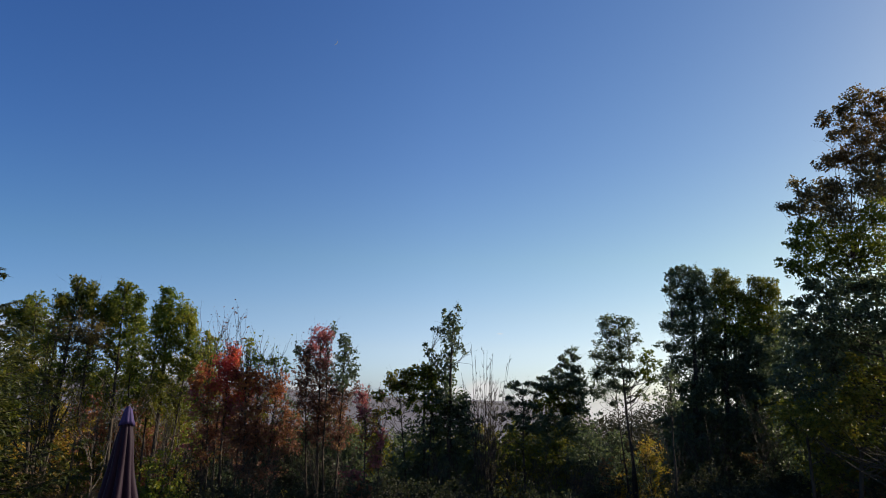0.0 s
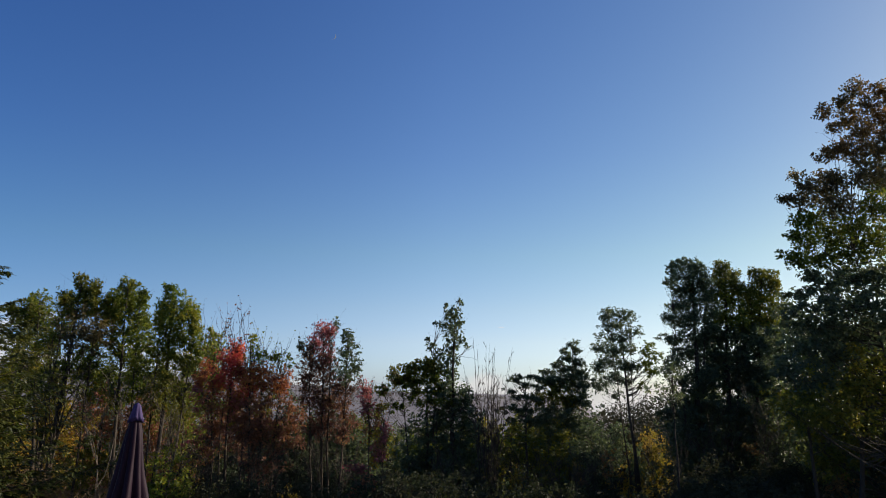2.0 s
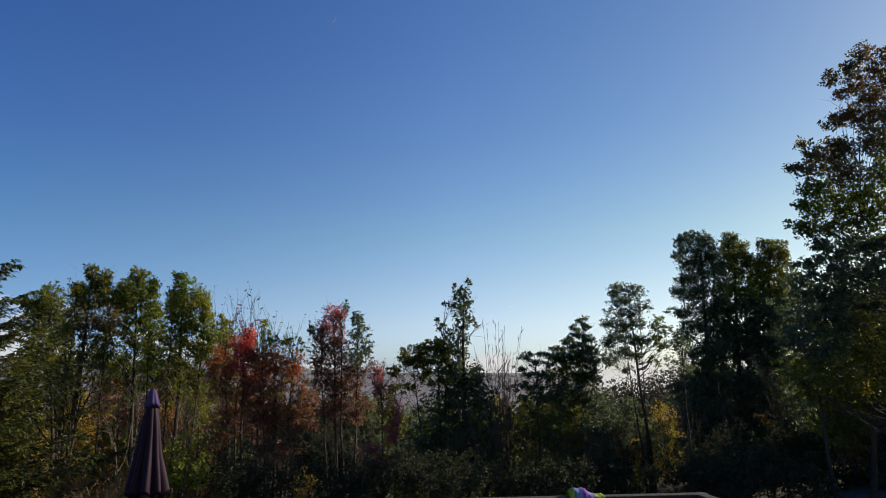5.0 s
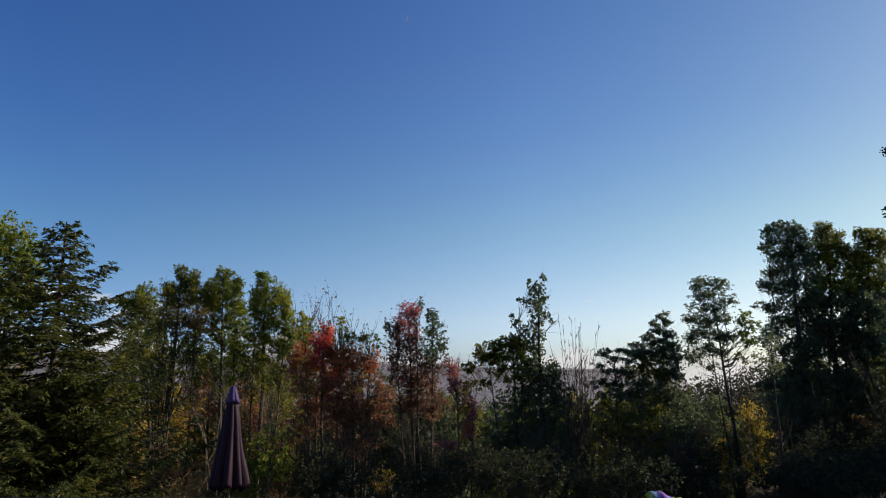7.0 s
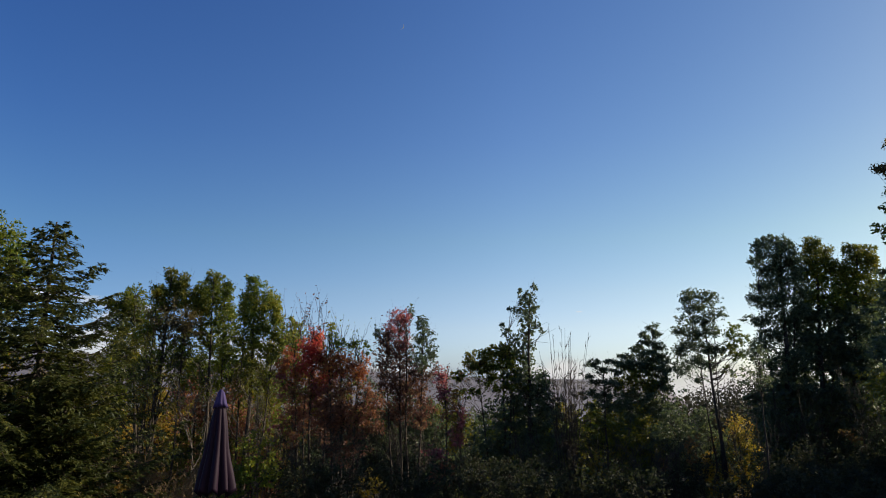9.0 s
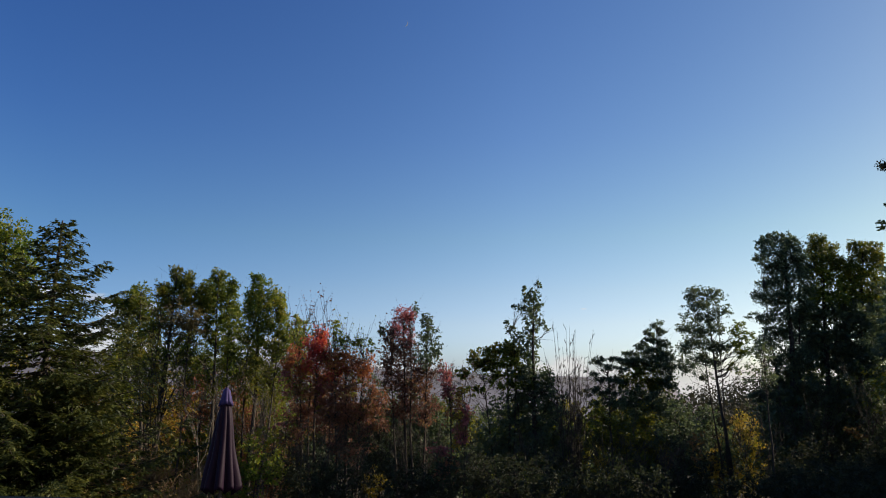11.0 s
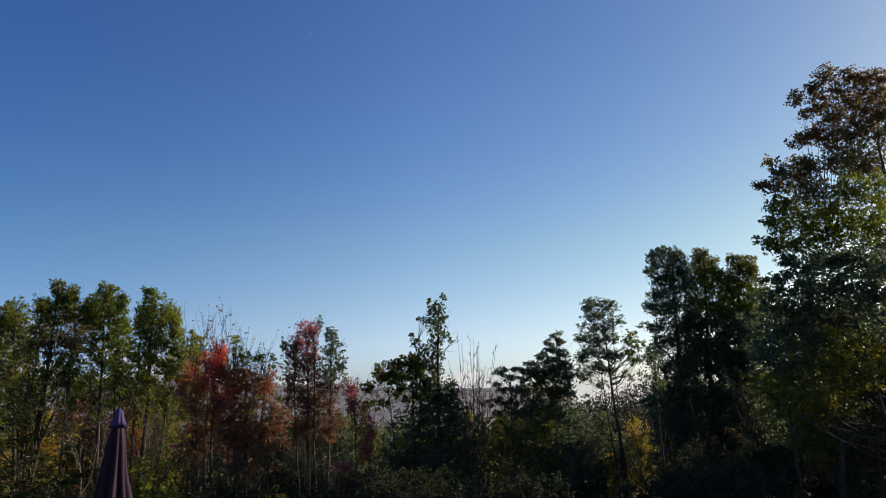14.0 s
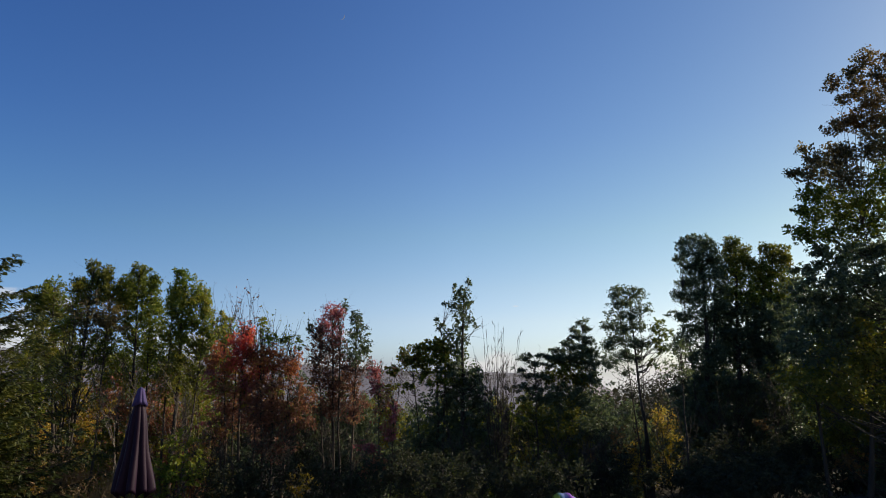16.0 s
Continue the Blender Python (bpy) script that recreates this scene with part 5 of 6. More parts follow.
t = Plant("young_tree", -16.36, 31.3, 139)
t.stem((-16.49, 31.3, 0.77), 0.06)
t.lobes(RUSSET, [(-16.59, 31.3, 0.99, 0.54, 0.51, 0.59), (-17.02, 31.3, -0.03, 0.75, 0.71, 0.91), (-15.84, 31.3, -0.43, 0.8, 0.76, 0.97)], leaf=0.115, dens=0.5, limbs=5)
t.lobes(LIGHT, [(-16.76, 31.3, -1.88, 0.91, 0.87, 1.07), (-15.71, 31.3, -2.66, 0.97, 0.92, 1.21), (-16.24, 31.3, -3.38, 1.34, 1.27, 1.07)], leaf=0.13, dens=0.42, limbs=3)
t.finish("young russet leaved tree in the understorey", "tree", group="understorey trees", bark=BARK)

t = Plant("young_tree", -12.75, 25.9, 140)
t.stem((-12.89, 25.9, 2.02), 0.06)
t.lobes(RUSSET, [(-12.88, 25.9, 2.2, 0.44, 0.42, 0.49), (-13.34, 25.9, 1.35, 0.62, 0.59, 0.75), (-12.36, 25.9, 1.02, 0.67, 0.63, 0.8)], leaf=0.115, dens=0.5, limbs=5)
t.lobes(OLIVE, [(-13.13, 25.9, -0.19, 0.75, 0.72, 0.89), (-12.26, 25.9, -0.84, 0.8, 0.76, 1.0), (-12.66, 25.9, -2.34, 1.11, 1.05, 0.89)], leaf=0.13, dens=0.42, limbs=3)
t.finish("young russet leaved tree in the understorey", "tree", group="understorey trees", bark=BARK)

t = Plant("young_tree", -11.29, 25.9, 141)
t.stem((-11.38, 25.9, 1.63), 0.06)
t.lobes(RUSSET, [(-11.39, 25.9, 1.81, 0.44, 0.42, 0.49), (-11.83, 25.9, 0.97, 0.62, 0.59, 0.75), (-10.87, 25.9, 0.64, 0.67, 0.63, 0.8)], leaf=0.115, dens=0.5, limbs=5)
t.lobes(RUSSET, [(-11.64, 25.9, -0.56, 0.75, 0.72, 0.89), (-10.79, 25.9, -1.2, 0.8, 0.76, 1.0), (-11.21, 25.9, -2.32, 1.11, 1.05, 0.89)], leaf=0.13, dens=0.42, limbs=3)
t.finish("young russet leaved tree in the understorey", "tree", group="understorey trees", bark=BARK)

t = Plant("young_tree", -12.03, 30.1, 142)
t.stem((-12.14, 30.1, 1.68), 0.06)
t.lobes(LIGHT, [(-11.93, 30.1, 1.88, 0.52, 0.49, 0.57), (-12.66, 30.1, 0.91, 0.72, 0.69, 0.88), (-11.55, 30.1, 0.52, 0.77, 0.74, 0.93)], leaf=0.115, dens=0.5, limbs=5)
t.lobes(RUSSET, [(-12.45, 30.1, -0.86, 0.88, 0.83, 1.03), (-11.48, 30.1, -1.61, 0.93, 0.88, 1.16), (-11.96, 30.1, -3.11, 1.29, 1.23, 1.03)], leaf=0.13, dens=0.42, limbs=3)
t.finish("young yellow-green leaved tree in the understorey", "tree", group="understorey trees", bark=BARK)

t = Plant("young_tree", -11.26, 31.0, 143)
t.stem((-11.34, 31.0, 1.27), 0.06)
t.lobes(LIGHT, [(-11.23, 31.0, 1.48, 0.53, 0.5, 0.58), (-11.87, 31.0, 0.49, 0.74, 0.71, 0.9), (-10.75, 31.0, 0.1, 0.8, 0.76, 0.96)], leaf=0.115, dens=0.5, limbs=5)
t.lobes(OLIVE, [(-11.67, 31.0, -1.32, 0.9, 0.86, 1.06), (-10.69, 31.0, -2.08, 0.96, 0.91, 1.2), (-11.2, 31.0, -3.26, 1.33, 1.26, 1.06)], leaf=0.13, dens=0.42, limbs=3)
t.finish("young yellow-green leaved tree in the understorey", "tree", group="understorey trees", bark=BARK)

t = Plant("young_tree", -7.96, 25.6, 144)
t.stem((-8.01, 25.6, 1.58), 0.06)
t.lobes(WINE, [(-7.96, 25.6, 1.75, 0.44, 0.42, 0.48), (-8.45, 25.6, 0.94, 0.61, 0.58, 0.75), (-7.53, 25.6, 0.61, 0.66, 0.63, 0.79)], leaf=0.115, dens=0.5, limbs=5)
t.lobes(DARK, [(-8.3, 25.6, -0.55, 0.75, 0.71, 0.88), (-7.5, 25.6, -1.17, 0.79, 0.75, 0.99), (-7.92, 25.6, -2.23, 1.1, 1.04, 0.88)], leaf=0.13, dens=0.42, limbs=3)
t.finish("young dull wine-red leaved tree in the understorey", "tree", group="understorey trees", bark=BARK)

t = Plant("young_tree", -6.85, 27.1, 145)
t.stem((-6.87, 27.1, 1.9), 0.06)
t.lobes(OLIVE, [(-6.88, 27.1, 2.08, 0.46, 0.44, 0.51), (-7.34, 27.1, 1.22, 0.65, 0.62, 0.79), (-6.39, 27.1, 0.88, 0.7, 0.66, 0.84)], leaf=0.115, dens=0.5, limbs=5)
t.lobes(DARK, [(-7.2, 27.1, -0.35, 0.79, 0.75, 0.93), (-6.38, 27.1, -1.01, 0.84, 0.79, 1.05), (-6.83, 27.1, -2.49, 1.16, 1.1, 0.93)], leaf=0.13, dens=0.42, limbs=3)
t.finish("young olive leaved tree in the understorey", "tree", group="understorey trees", bark=BARK)

t = Plant("young_tree", -6.05, 28.5, 146)
t.stem((-6.06, 28.5, 1.64), 0.06)
t.lobes(DARK, [(-6.26, 28.5, 1.83, 0.49, 0.46, 0.54), (-6.55, 28.5, 0.93, 0.68, 0.65, 0.83), (-5.56, 28.5, 0.57, 0.73, 0.7, 0.88)], leaf=0.115, dens=0.5, limbs=5)
t.lobes(DARK, [(-6.42, 28.5, -0.71, 0.83, 0.79, 0.98), (-5.56, 28.5, -1.39, 0.88, 0.84, 1.1), (-6.04, 28.5, -2.74, 1.22, 1.16, 0.98)], leaf=0.13, dens=0.42, limbs=3)
t.finish("young dark green leaved tree in the understorey", "tree", group="understorey trees", bark=BARK)

t = Plant("young_tree", -4.7, 27.7, 147)
t.stem((-4.69, 27.7, 1.7), 0.06)
t.lobes(DARK, [(-4.73, 27.7, 1.89, 0.47, 0.45, 0.52), (-5.17, 27.7, 1.02, 0.66, 0.63, 0.81), (-4.22, 27.7, 0.67, 0.71, 0.68, 0.85)], leaf=0.115, dens=0.5, limbs=5)
t.lobes(DARK, [(-5.05, 27.7, -0.57, 0.81, 0.77, 0.95), (-4.23, 27.7, -1.23, 0.85, 0.81, 1.07), (-4.71, 27.7, -2.57, 1.19, 1.13, 0.95)], leaf=0.13, dens=0.42, limbs=3)
t.finish("young dark green leaved tree in the understorey", "tree", group="understorey trees", bark=BARK)

t = Plant("young_tree", -3.53, 27.5, 148)
t.stem((-3.51, 27.5, 1.16), 0.06)
t.lobes(DARK, [(-3.62, 27.5, 1.34, 0.47, 0.45, 0.52), (-3.98, 27.5, 0.49, 0.66, 0.63, 0.8), (-3.06, 27.5, 0.15, 0.71, 0.67, 0.85)], leaf=0.115, dens=0.5, limbs=5)
t.lobes(DARK, [(-3.88, 27.5, -1.07, 0.8, 0.76, 0.94), (-3.08, 27.5, -1.72, 0.85, 0.81, 1.06), (-3.55, 27.5, -2.52, 1.18, 1.12, 0.94)], leaf=0.13, dens=0.42, limbs=3)
t.finish("young dark green leaved tree in the understorey", "tree", group="understorey trees", bark=BARK)

t = Plant("young_tree", -3.27, 30.0, 149)
t.stem((-3.24, 30.0, 1.27), 0.06)
t.lobes(OLIVE, [(-3.13, 30.0, 1.47, 0.51, 0.49, 0.57), (-3.76, 30.0, 0.54, 0.72, 0.68, 0.87), (-2.75, 30.0, 0.17, 0.77, 0.73, 0.93)], leaf=0.115, dens=0.5, limbs=5)
t.lobes(DARK, [(-3.65, 30.0, -1.16, 0.87, 0.83, 1.03), (-2.79, 30.0, -1.87, 0.93, 0.88, 1.16), (-3.3, 30.0, -2.98, 1.29, 1.22, 1.03)], leaf=0.13, dens=0.42, limbs=3)
t.finish("young olive leaved tree in the understorey", "tree", group="understorey trees", bark=BARK)

t = Plant("young_tree", -2.16, 31.5, 150)
t.stem((-2.13, 31.5, 0.2), 0.06)
t.lobes(DARK, [(-2.02, 31.5, 0.4, 0.54, 0.51, 0.59), (-2.67, 31.5, -0.56, 0.76, 0.72, 0.92), (-1.63, 31.5, -0.93, 0.81, 0.77, 0.97)], leaf=0.115, dens=0.5, limbs=5)
t.lobes(GREEN, [(-2.57, 31.5, -2.31, 0.92, 0.87, 1.08), (-1.69, 31.5, -3.04, 0.97, 0.92, 1.21), (-2.2, 31.5, -3.24, 1.35, 1.28, 1.08)], leaf=0.13, dens=0.42, limbs=3)
t.finish("young dark green leaved tree in the understorey", "tree", group="understorey trees", bark=BARK)

t = Plant("young_tree", -0.65, 29.7, 151)
t.stem((-0.59, 29.7, 0.74), 0.06)
t.lobes(GREEN, [(-0.39, 29.7, 0.93, 0.51, 0.48, 0.56), (-1.1, 29.7, 0.03, 0.71, 0.68, 0.87), (-0.14, 29.7, -0.33, 0.76, 0.73, 0.92)], leaf=0.115, dens=0.5, limbs=5)
t.lobes(DARK, [(-1.03, 29.7, -1.62, 0.87, 0.82, 1.02), (-0.21, 29.7, -2.31, 0.92, 0.87, 1.15), (-0.7, 29.7, -2.89, 1.27, 1.21, 1.02)], leaf=0.13, dens=0.42, limbs=3)
t.finish("young green leaved tree in the understorey", "tree", group="understorey trees", bark=BARK)

t = Plant("young_tree", 0.7, 27.7, 152)
t.stem((0.74, 27.7, 0.33), 0.06)
t.lobes(GREEN, [(0.93, 27.7, 0.51, 0.47, 0.45, 0.52), (0.27, 27.7, -0.33, 0.66, 0.63, 0.81), (1.15, 27.7, -0.65, 0.71, 0.68, 0.85)], leaf=0.115, dens=0.5, limbs=5)
t.lobes(GREEN, [(0.33, 27.7, -1.85, 0.81, 0.77, 0.95), (1.07, 27.7, -2.48, 0.85, 0.81, 1.07), (0.63, 27.7, -2.5, 1.19, 1.13, 0.95)], leaf=0.13, dens=0.42, limbs=3)
t.finish("young green leaved tree in the understorey", "tree", group="understorey trees", bark=BARK)

t = Plant("young_tree", 1.97, 31.3, 153)
t.stem((2.06, 31.3, 0.78), 0.06)
t.lobes(OLIVE, [(1.94, 31.3, 0.99, 0.54, 0.51, 0.59), (1.52, 31.3, 0.04, 0.75, 0.71, 0.91), (2.51, 31.3, -0.33, 0.8, 0.76, 0.97)], leaf=0.115, dens=0.5, limbs=5)
t.lobes(DARK, [(1.57, 31.3, -1.68, 0.91, 0.87, 1.07), (2.41, 31.3, -2.4, 0.97, 0.92, 1.21), (1.88, 31.3, -3.15, 1.34, 1.27, 1.07)], leaf=0.13, dens=0.42, limbs=3)
t.finish("young olive leaved tree in the understorey", "tree", group="understorey trees", bark=BARK)

t = Plant("young_tree", 2.74, 28.2, 154)
t.stem((2.84, 28.2, 1.05), 0.06)
t.lobes(GREEN, [(3.0, 28.2, 1.23, 0.48, 0.46, 0.53), (2.35, 28.2, 0.38, 0.68, 0.64, 0.82), (3.23, 28.2, 0.05, 0.73, 0.69, 0.87)], leaf=0.115, dens=0.5, limbs=5)
t.lobes(OLIVE, [(2.39, 28.2, -1.17, 0.82, 0.78, 0.97), (3.13, 28.2, -1.81, 0.87, 0.83, 1.09), (2.65, 28.2, -2.57, 1.21, 1.15, 0.97)], leaf=0.13, dens=0.42, limbs=3)
t.finish("young green leaved tree in the understorey", "tree", group="understorey trees", bark=BARK)

t = Plant("young_tree", 4.1, 28.9, 155)
t.stem((4.21, 28.9, 0.94), 0.06)
t.lobes(OLIVE, [(4.2, 28.9, 1.12, 0.5, 0.47, 0.54), (3.71, 28.9, 0.25, 0.69, 0.66, 0.84), (4.6, 28.9, -0.08, 0.74, 0.71, 0.89)], leaf=0.115, dens=0.5, limbs=5)
t.lobes(DARK, [(3.74, 28.9, -1.32, 0.84, 0.8, 0.99), (4.48, 28.9, -1.98, 0.89, 0.85, 1.11), (3.99, 28.9, -2.68, 1.24, 1.18, 0.99)], leaf=0.13, dens=0.42, limbs=3)
t.finish("young olive leaved tree in the understorey", "tree", group="understorey trees", bark=BARK)

t = Plant("young_tree", 4.56, 26.5, 156)
t.stem((4.66, 26.5, 0.86), 0.06)
t.lobes(OLIVE, [(4.71, 26.5, 1.03, 0.45, 0.43, 0.5), (4.21, 26.5, 0.24, 0.64, 0.6, 0.77), (5.01, 26.5, -0.07, 0.68, 0.65, 0.82)], leaf=0.115, dens=0.5, limbs=5)
t.lobes(GREEN, [(4.22, 26.5, -1.19, 0.77, 0.73, 0.91), (4.89, 26.5, -1.79, 0.82, 0.78, 1.02), (4.46, 26.5, -2.23, 1.14, 1.08, 0.91)], leaf=0.13, dens=0.42, limbs=3)
t.finish("young olive leaved tree in the understorey", "tree", group="understorey trees", bark=BARK)

t = Plant("young_tree", 5.6, 26.1, 157)
t.stem((5.71, 26.1, 0.95), 0.06)
t.lobes(DARK, [(5.58, 26.1, 1.11, 0.45, 0.43, 0.49), (5.26, 26.1, 0.34, 0.63, 0.6, 0.76), (6.05, 26.1, 0.04, 0.67, 0.64, 0.81)], leaf=0.115, dens=0.5, limbs=5)
t.lobes(DARK, [(5.26, 26.1, -1.07, 0.76, 0.72, 0.89), (5.92, 26.1, -1.65, 0.81, 0.77, 1.01), (5.48, 26.1, -2.15, 1.12, 1.06, 0.89)], leaf=0.13, dens=0.42, limbs=3)
t.finish("young dark green leaved tree in the understorey", "tree", group="understorey trees", bark=BARK)

t = Plant("young_tree", 7.58, 29.3, 158)
t.stem((7.71, 29.3, 0.63), 0.06)
t.lobes(DARK, [(7.68, 29.3, 0.81, 0.5, 0.48, 0.55), (7.21, 29.3, -0.05, 0.7, 0.67, 0.85), (8.07, 29.3, -0.39, 0.75, 0.72, 0.9)], leaf=0.115, dens=0.5, limbs=5)
t.lobes(DARK, [(7.19, 29.3, -1.62, 0.85, 0.81, 1.0), (7.91, 29.3, -2.27, 0.9, 0.86, 1.13), (7.44, 29.3, -2.71, 1.26, 1.19, 1.0)], leaf=0.13, dens=0.42, limbs=3)
t.finish("young dark green leaved tree in the understorey", "tree", group="understorey trees", bark=BARK)

t = Plant("young_tree", 10.88, 29.3, 159)
t.stem((11.17, 29.3, 1.9), 0.06)
t.lobes(DARK, [(11.21, 29.3, 2.09, 0.5, 0.48, 0.55), (10.66, 29.3, 1.23, 0.7, 0.67, 0.85), (11.5, 29.3, 0.89, 0.75, 0.72, 0.9)], leaf=0.115, dens=0.5, limbs=5)
t.lobes(OLIVE, [(10.62, 29.3, -0.34, 0.85, 0.81, 1.0), (11.3, 29.3, -1.0, 0.9, 0.86, 1.13), (10.7, 29.3, -2.67, 1.26, 1.19, 1.0)], leaf=0.13, dens=0.42, limbs=3)
t.finish("young dark green leaved tree in the understorey", "tree", group="understorey trees", bark=BARK)

t = Plant("young_tree", 11.19, 28.5, 160)
t.stem((11.52, 28.5, 2.32), 0.06)
t.lobes(DARK, [(11.45, 28.5, 2.49, 0.49, 0.46, 0.54), (11.03, 28.5, 1.66, 0.68, 0.65, 0.83), (11.84, 28.5, 1.32, 0.73, 0.7, 0.88)], leaf=0.115, dens=0.5, limbs=5)
t.lobes(DARK, [(10.98, 28.5, 0.13, 0.83, 0.79, 0.98), (11.64, 28.5, -0.51, 0.88, 0.84, 1.1), (11.01, 28.5, -2.52, 1.22, 1.16, 0.98)], leaf=0.13, dens=0.42, limbs=3)
t.finish("young dark green leaved tree in the understorey", "tree", group="understorey trees", bark=BARK)

t = Plant("young_tree", 12.11, 28.2, 161)
t.stem((12.43, 28.2, 2.05), 0.06)
t.lobes(GREEN, [(12.62, 28.2, 2.22, 0.48, 0.46, 0.53), (11.95, 28.2, 1.4, 0.68, 0.64, 0.82), (12.74, 28.2, 1.07, 0.73, 0.69, 0.87)], leaf=0.115, dens=0.5, limbs=5)
t.lobes(OLIVE, [(11.89, 28.2, -0.1, 0.82, 0.78, 0.97), (12.53, 28.2, -0.73, 0.87, 0.83, 1.09), (11.93, 28.2, -2.45, 1.21, 1.15, 0.97)], leaf=0.13, dens=0.42, limbs=3)
t.finish("young green leaved tree in the understorey", "tree", group="understorey trees", bark=BARK)

t = Plant("young_tree", 13.83, 28.9, 162)
t.stem((14.23, 28.9, 2.44), 0.06)
t.lobes(GREEN, [(14.35, 28.9, 2.62, 0.5, 0.47, 0.54), (13.73, 28.9, 1.78, 0.69, 0.66, 0.84), (14.52, 28.9, 1.44, 0.74, 0.71, 0.89)], leaf=0.115, dens=0.5, limbs=5)
t.lobes(GREEN, [(13.65, 28.9, 0.25, 0.84, 0.8, 0.99), (14.29, 28.9, -0.4, 0.89, 0.85, 1.11), (13.62, 28.9, -2.56, 1.24, 1.18, 0.99)], leaf=0.13, dens=0.42, limbs=3)
t.finish("young green leaved tree in the understorey", "tree", group="understorey trees", bark=BARK)

t = Plant("young_tree", 15.37, 30.0, 163)
t.stem((15.81, 30.0, 2.47), 0.06)
t.lobes(OLIVE, [(15.88, 30.0, 2.65, 0.51, 0.49, 0.57), (15.3, 30.0, 1.79, 0.72, 0.68, 0.87), (16.11, 30.0, 1.44, 0.77, 0.73, 0.93)], leaf=0.115, dens=0.5, limbs=5)
t.lobes(GREEN, [(15.21, 30.0, 0.2, 0.87, 0.83, 1.03), (15.87, 30.0, -0.47, 0.93, 0.88, 1.16), (15.15, 30.0, -2.74, 1.29, 1.22, 1.03)], leaf=0.13, dens=0.42, limbs=3)
t.finish("young olive leaved tree in the understorey", "tree", group="understorey trees", bark=BARK)

t = Plant("shrub", 9.43, 30.5, 164)
t.stem((9.54, 30.5, 0.19), 0.035)
t.lobes(GOLD, [(9.43, 30.5, 0.19, 0.73, 0.7, 0.78), (8.78, 30.5, -0.63, 0.84, 0.79, 0.89), (9.79, 30.5, -0.85, 0.89, 0.84, 1.05), (8.91, 30.5, -1.78, 1.05, 0.99, 0.89)], leaf=0.09, dens=0.34, limbs=6, loose=0.4)
t.lobes(OLIVE, [(9.15, 30.5, -0.39, 0.89, 0.84, 0.89), (9.5, 30.5, -1.55, 1.15, 1.09, 1.15)], leaf=0.09, dens=0.3, limbs=4)
t.finish("golden yellow bush glowing in the low sun", "shrub", bark=BARK)

t = Plant("shrub", -7.86, 19.5, 165)
t.stem((-7.87, 19.5, 0.5), 0.035)
t.lobes(LIGHT, [(-7.87, 19.5, 0.5, 0.47, 0.44, 0.43), (-8.11, 19.5, -0.15, 0.47, 0.44, 0.5), (-7.41, 19.5, -0.3, 0.5, 0.48, 0.57), (-8.34, 19.5, -0.79, 0.57, 0.54, 0.5)], leaf=0.09, dens=0.5, limbs=5)
t.finish("yellow-green bush at the foot of the oaks", "shrub", bark=BARK)

t = Plant("shrub", -4.31, 20.5, 166)
t.stem((-4.31, 20.5, -0.59), 0.035)
t.lobes(GOLD, [(-4.31, 20.5, -0.59, 0.35, 0.33, 0.32), (-4.74, 20.5, -0.92, 0.39, 0.37, 0.35)], leaf=0.1, dens=0.45, limbs=4)
t.finish("yellow leafed bush among the maples", "shrub", bark=BARK)

t = Plant("shrub", 2.58, 23.5, 167)
t.stem((2.58, 23.5, -0.26), 0.035)
t.lobes(GOLD, [(2.49, 23.5, -0.26, 0.28, 0.27, 0.48), (2.73, 23.5, -0.81, 0.28, 0.27, 0.4)], leaf=0.1, dens=0.5, limbs=4)
t.finish("yellow leafed bush under the bare tree", "shrub", bark=BARK)

t = Plant("shrub", -6.23, 23, 168)
t.stem((-6.22, 23.0, -0.62), 0.035)
t.lobes(SHADED, [(-6.62, 23.0, -0.62, 1.18, 1.12, 0.99), (-5.03, 23.0, -0.24, 1.18, 1.12, 1.18), (-7.82, 23.0, -0.81, 0.99, 0.94, 0.99), (-3.86, 23.0, -0.6, 1.18, 1.12, 1.18)], leaf=0.09, dens=0.3, limbs=8)
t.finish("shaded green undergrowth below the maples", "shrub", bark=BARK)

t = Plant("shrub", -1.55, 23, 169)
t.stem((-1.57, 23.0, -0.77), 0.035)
t.lobes(SHADED, [(-2.13, 23.0, -0.77, 1.18, 1.12, 0.99), (-0.82, 23.0, -1.12, 1.18, 1.12, 0.99), (0.84, 23.0, -1.1, 1.18, 1.12, 0.99)], leaf=0.09, dens=0.36, limbs=8)
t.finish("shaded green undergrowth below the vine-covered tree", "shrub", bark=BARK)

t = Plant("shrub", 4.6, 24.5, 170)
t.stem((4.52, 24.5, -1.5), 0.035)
t.lobes(SHADED, [(2.44, 24.5, -1.52, 1.26, 1.2, 0.84), (3.97, 24.5, -1.32, 1.26, 1.2, 1.05), (5.5, 24.5, -0.93, 1.05, 1.0, 1.26)], leaf=0.09, dens=0.32, limbs=8)
t.lobes(RUST, [(5.86, 24.5, 0.19, 0.29, 0.28, 0.46), (4.98, 24.5, -0.37, 0.25, 0.24, 0.34)], leaf=0.1, dens=0.4, limbs=2)
t.finish("shaded green undergrowth below the pines", "shrub", bark=BARK)

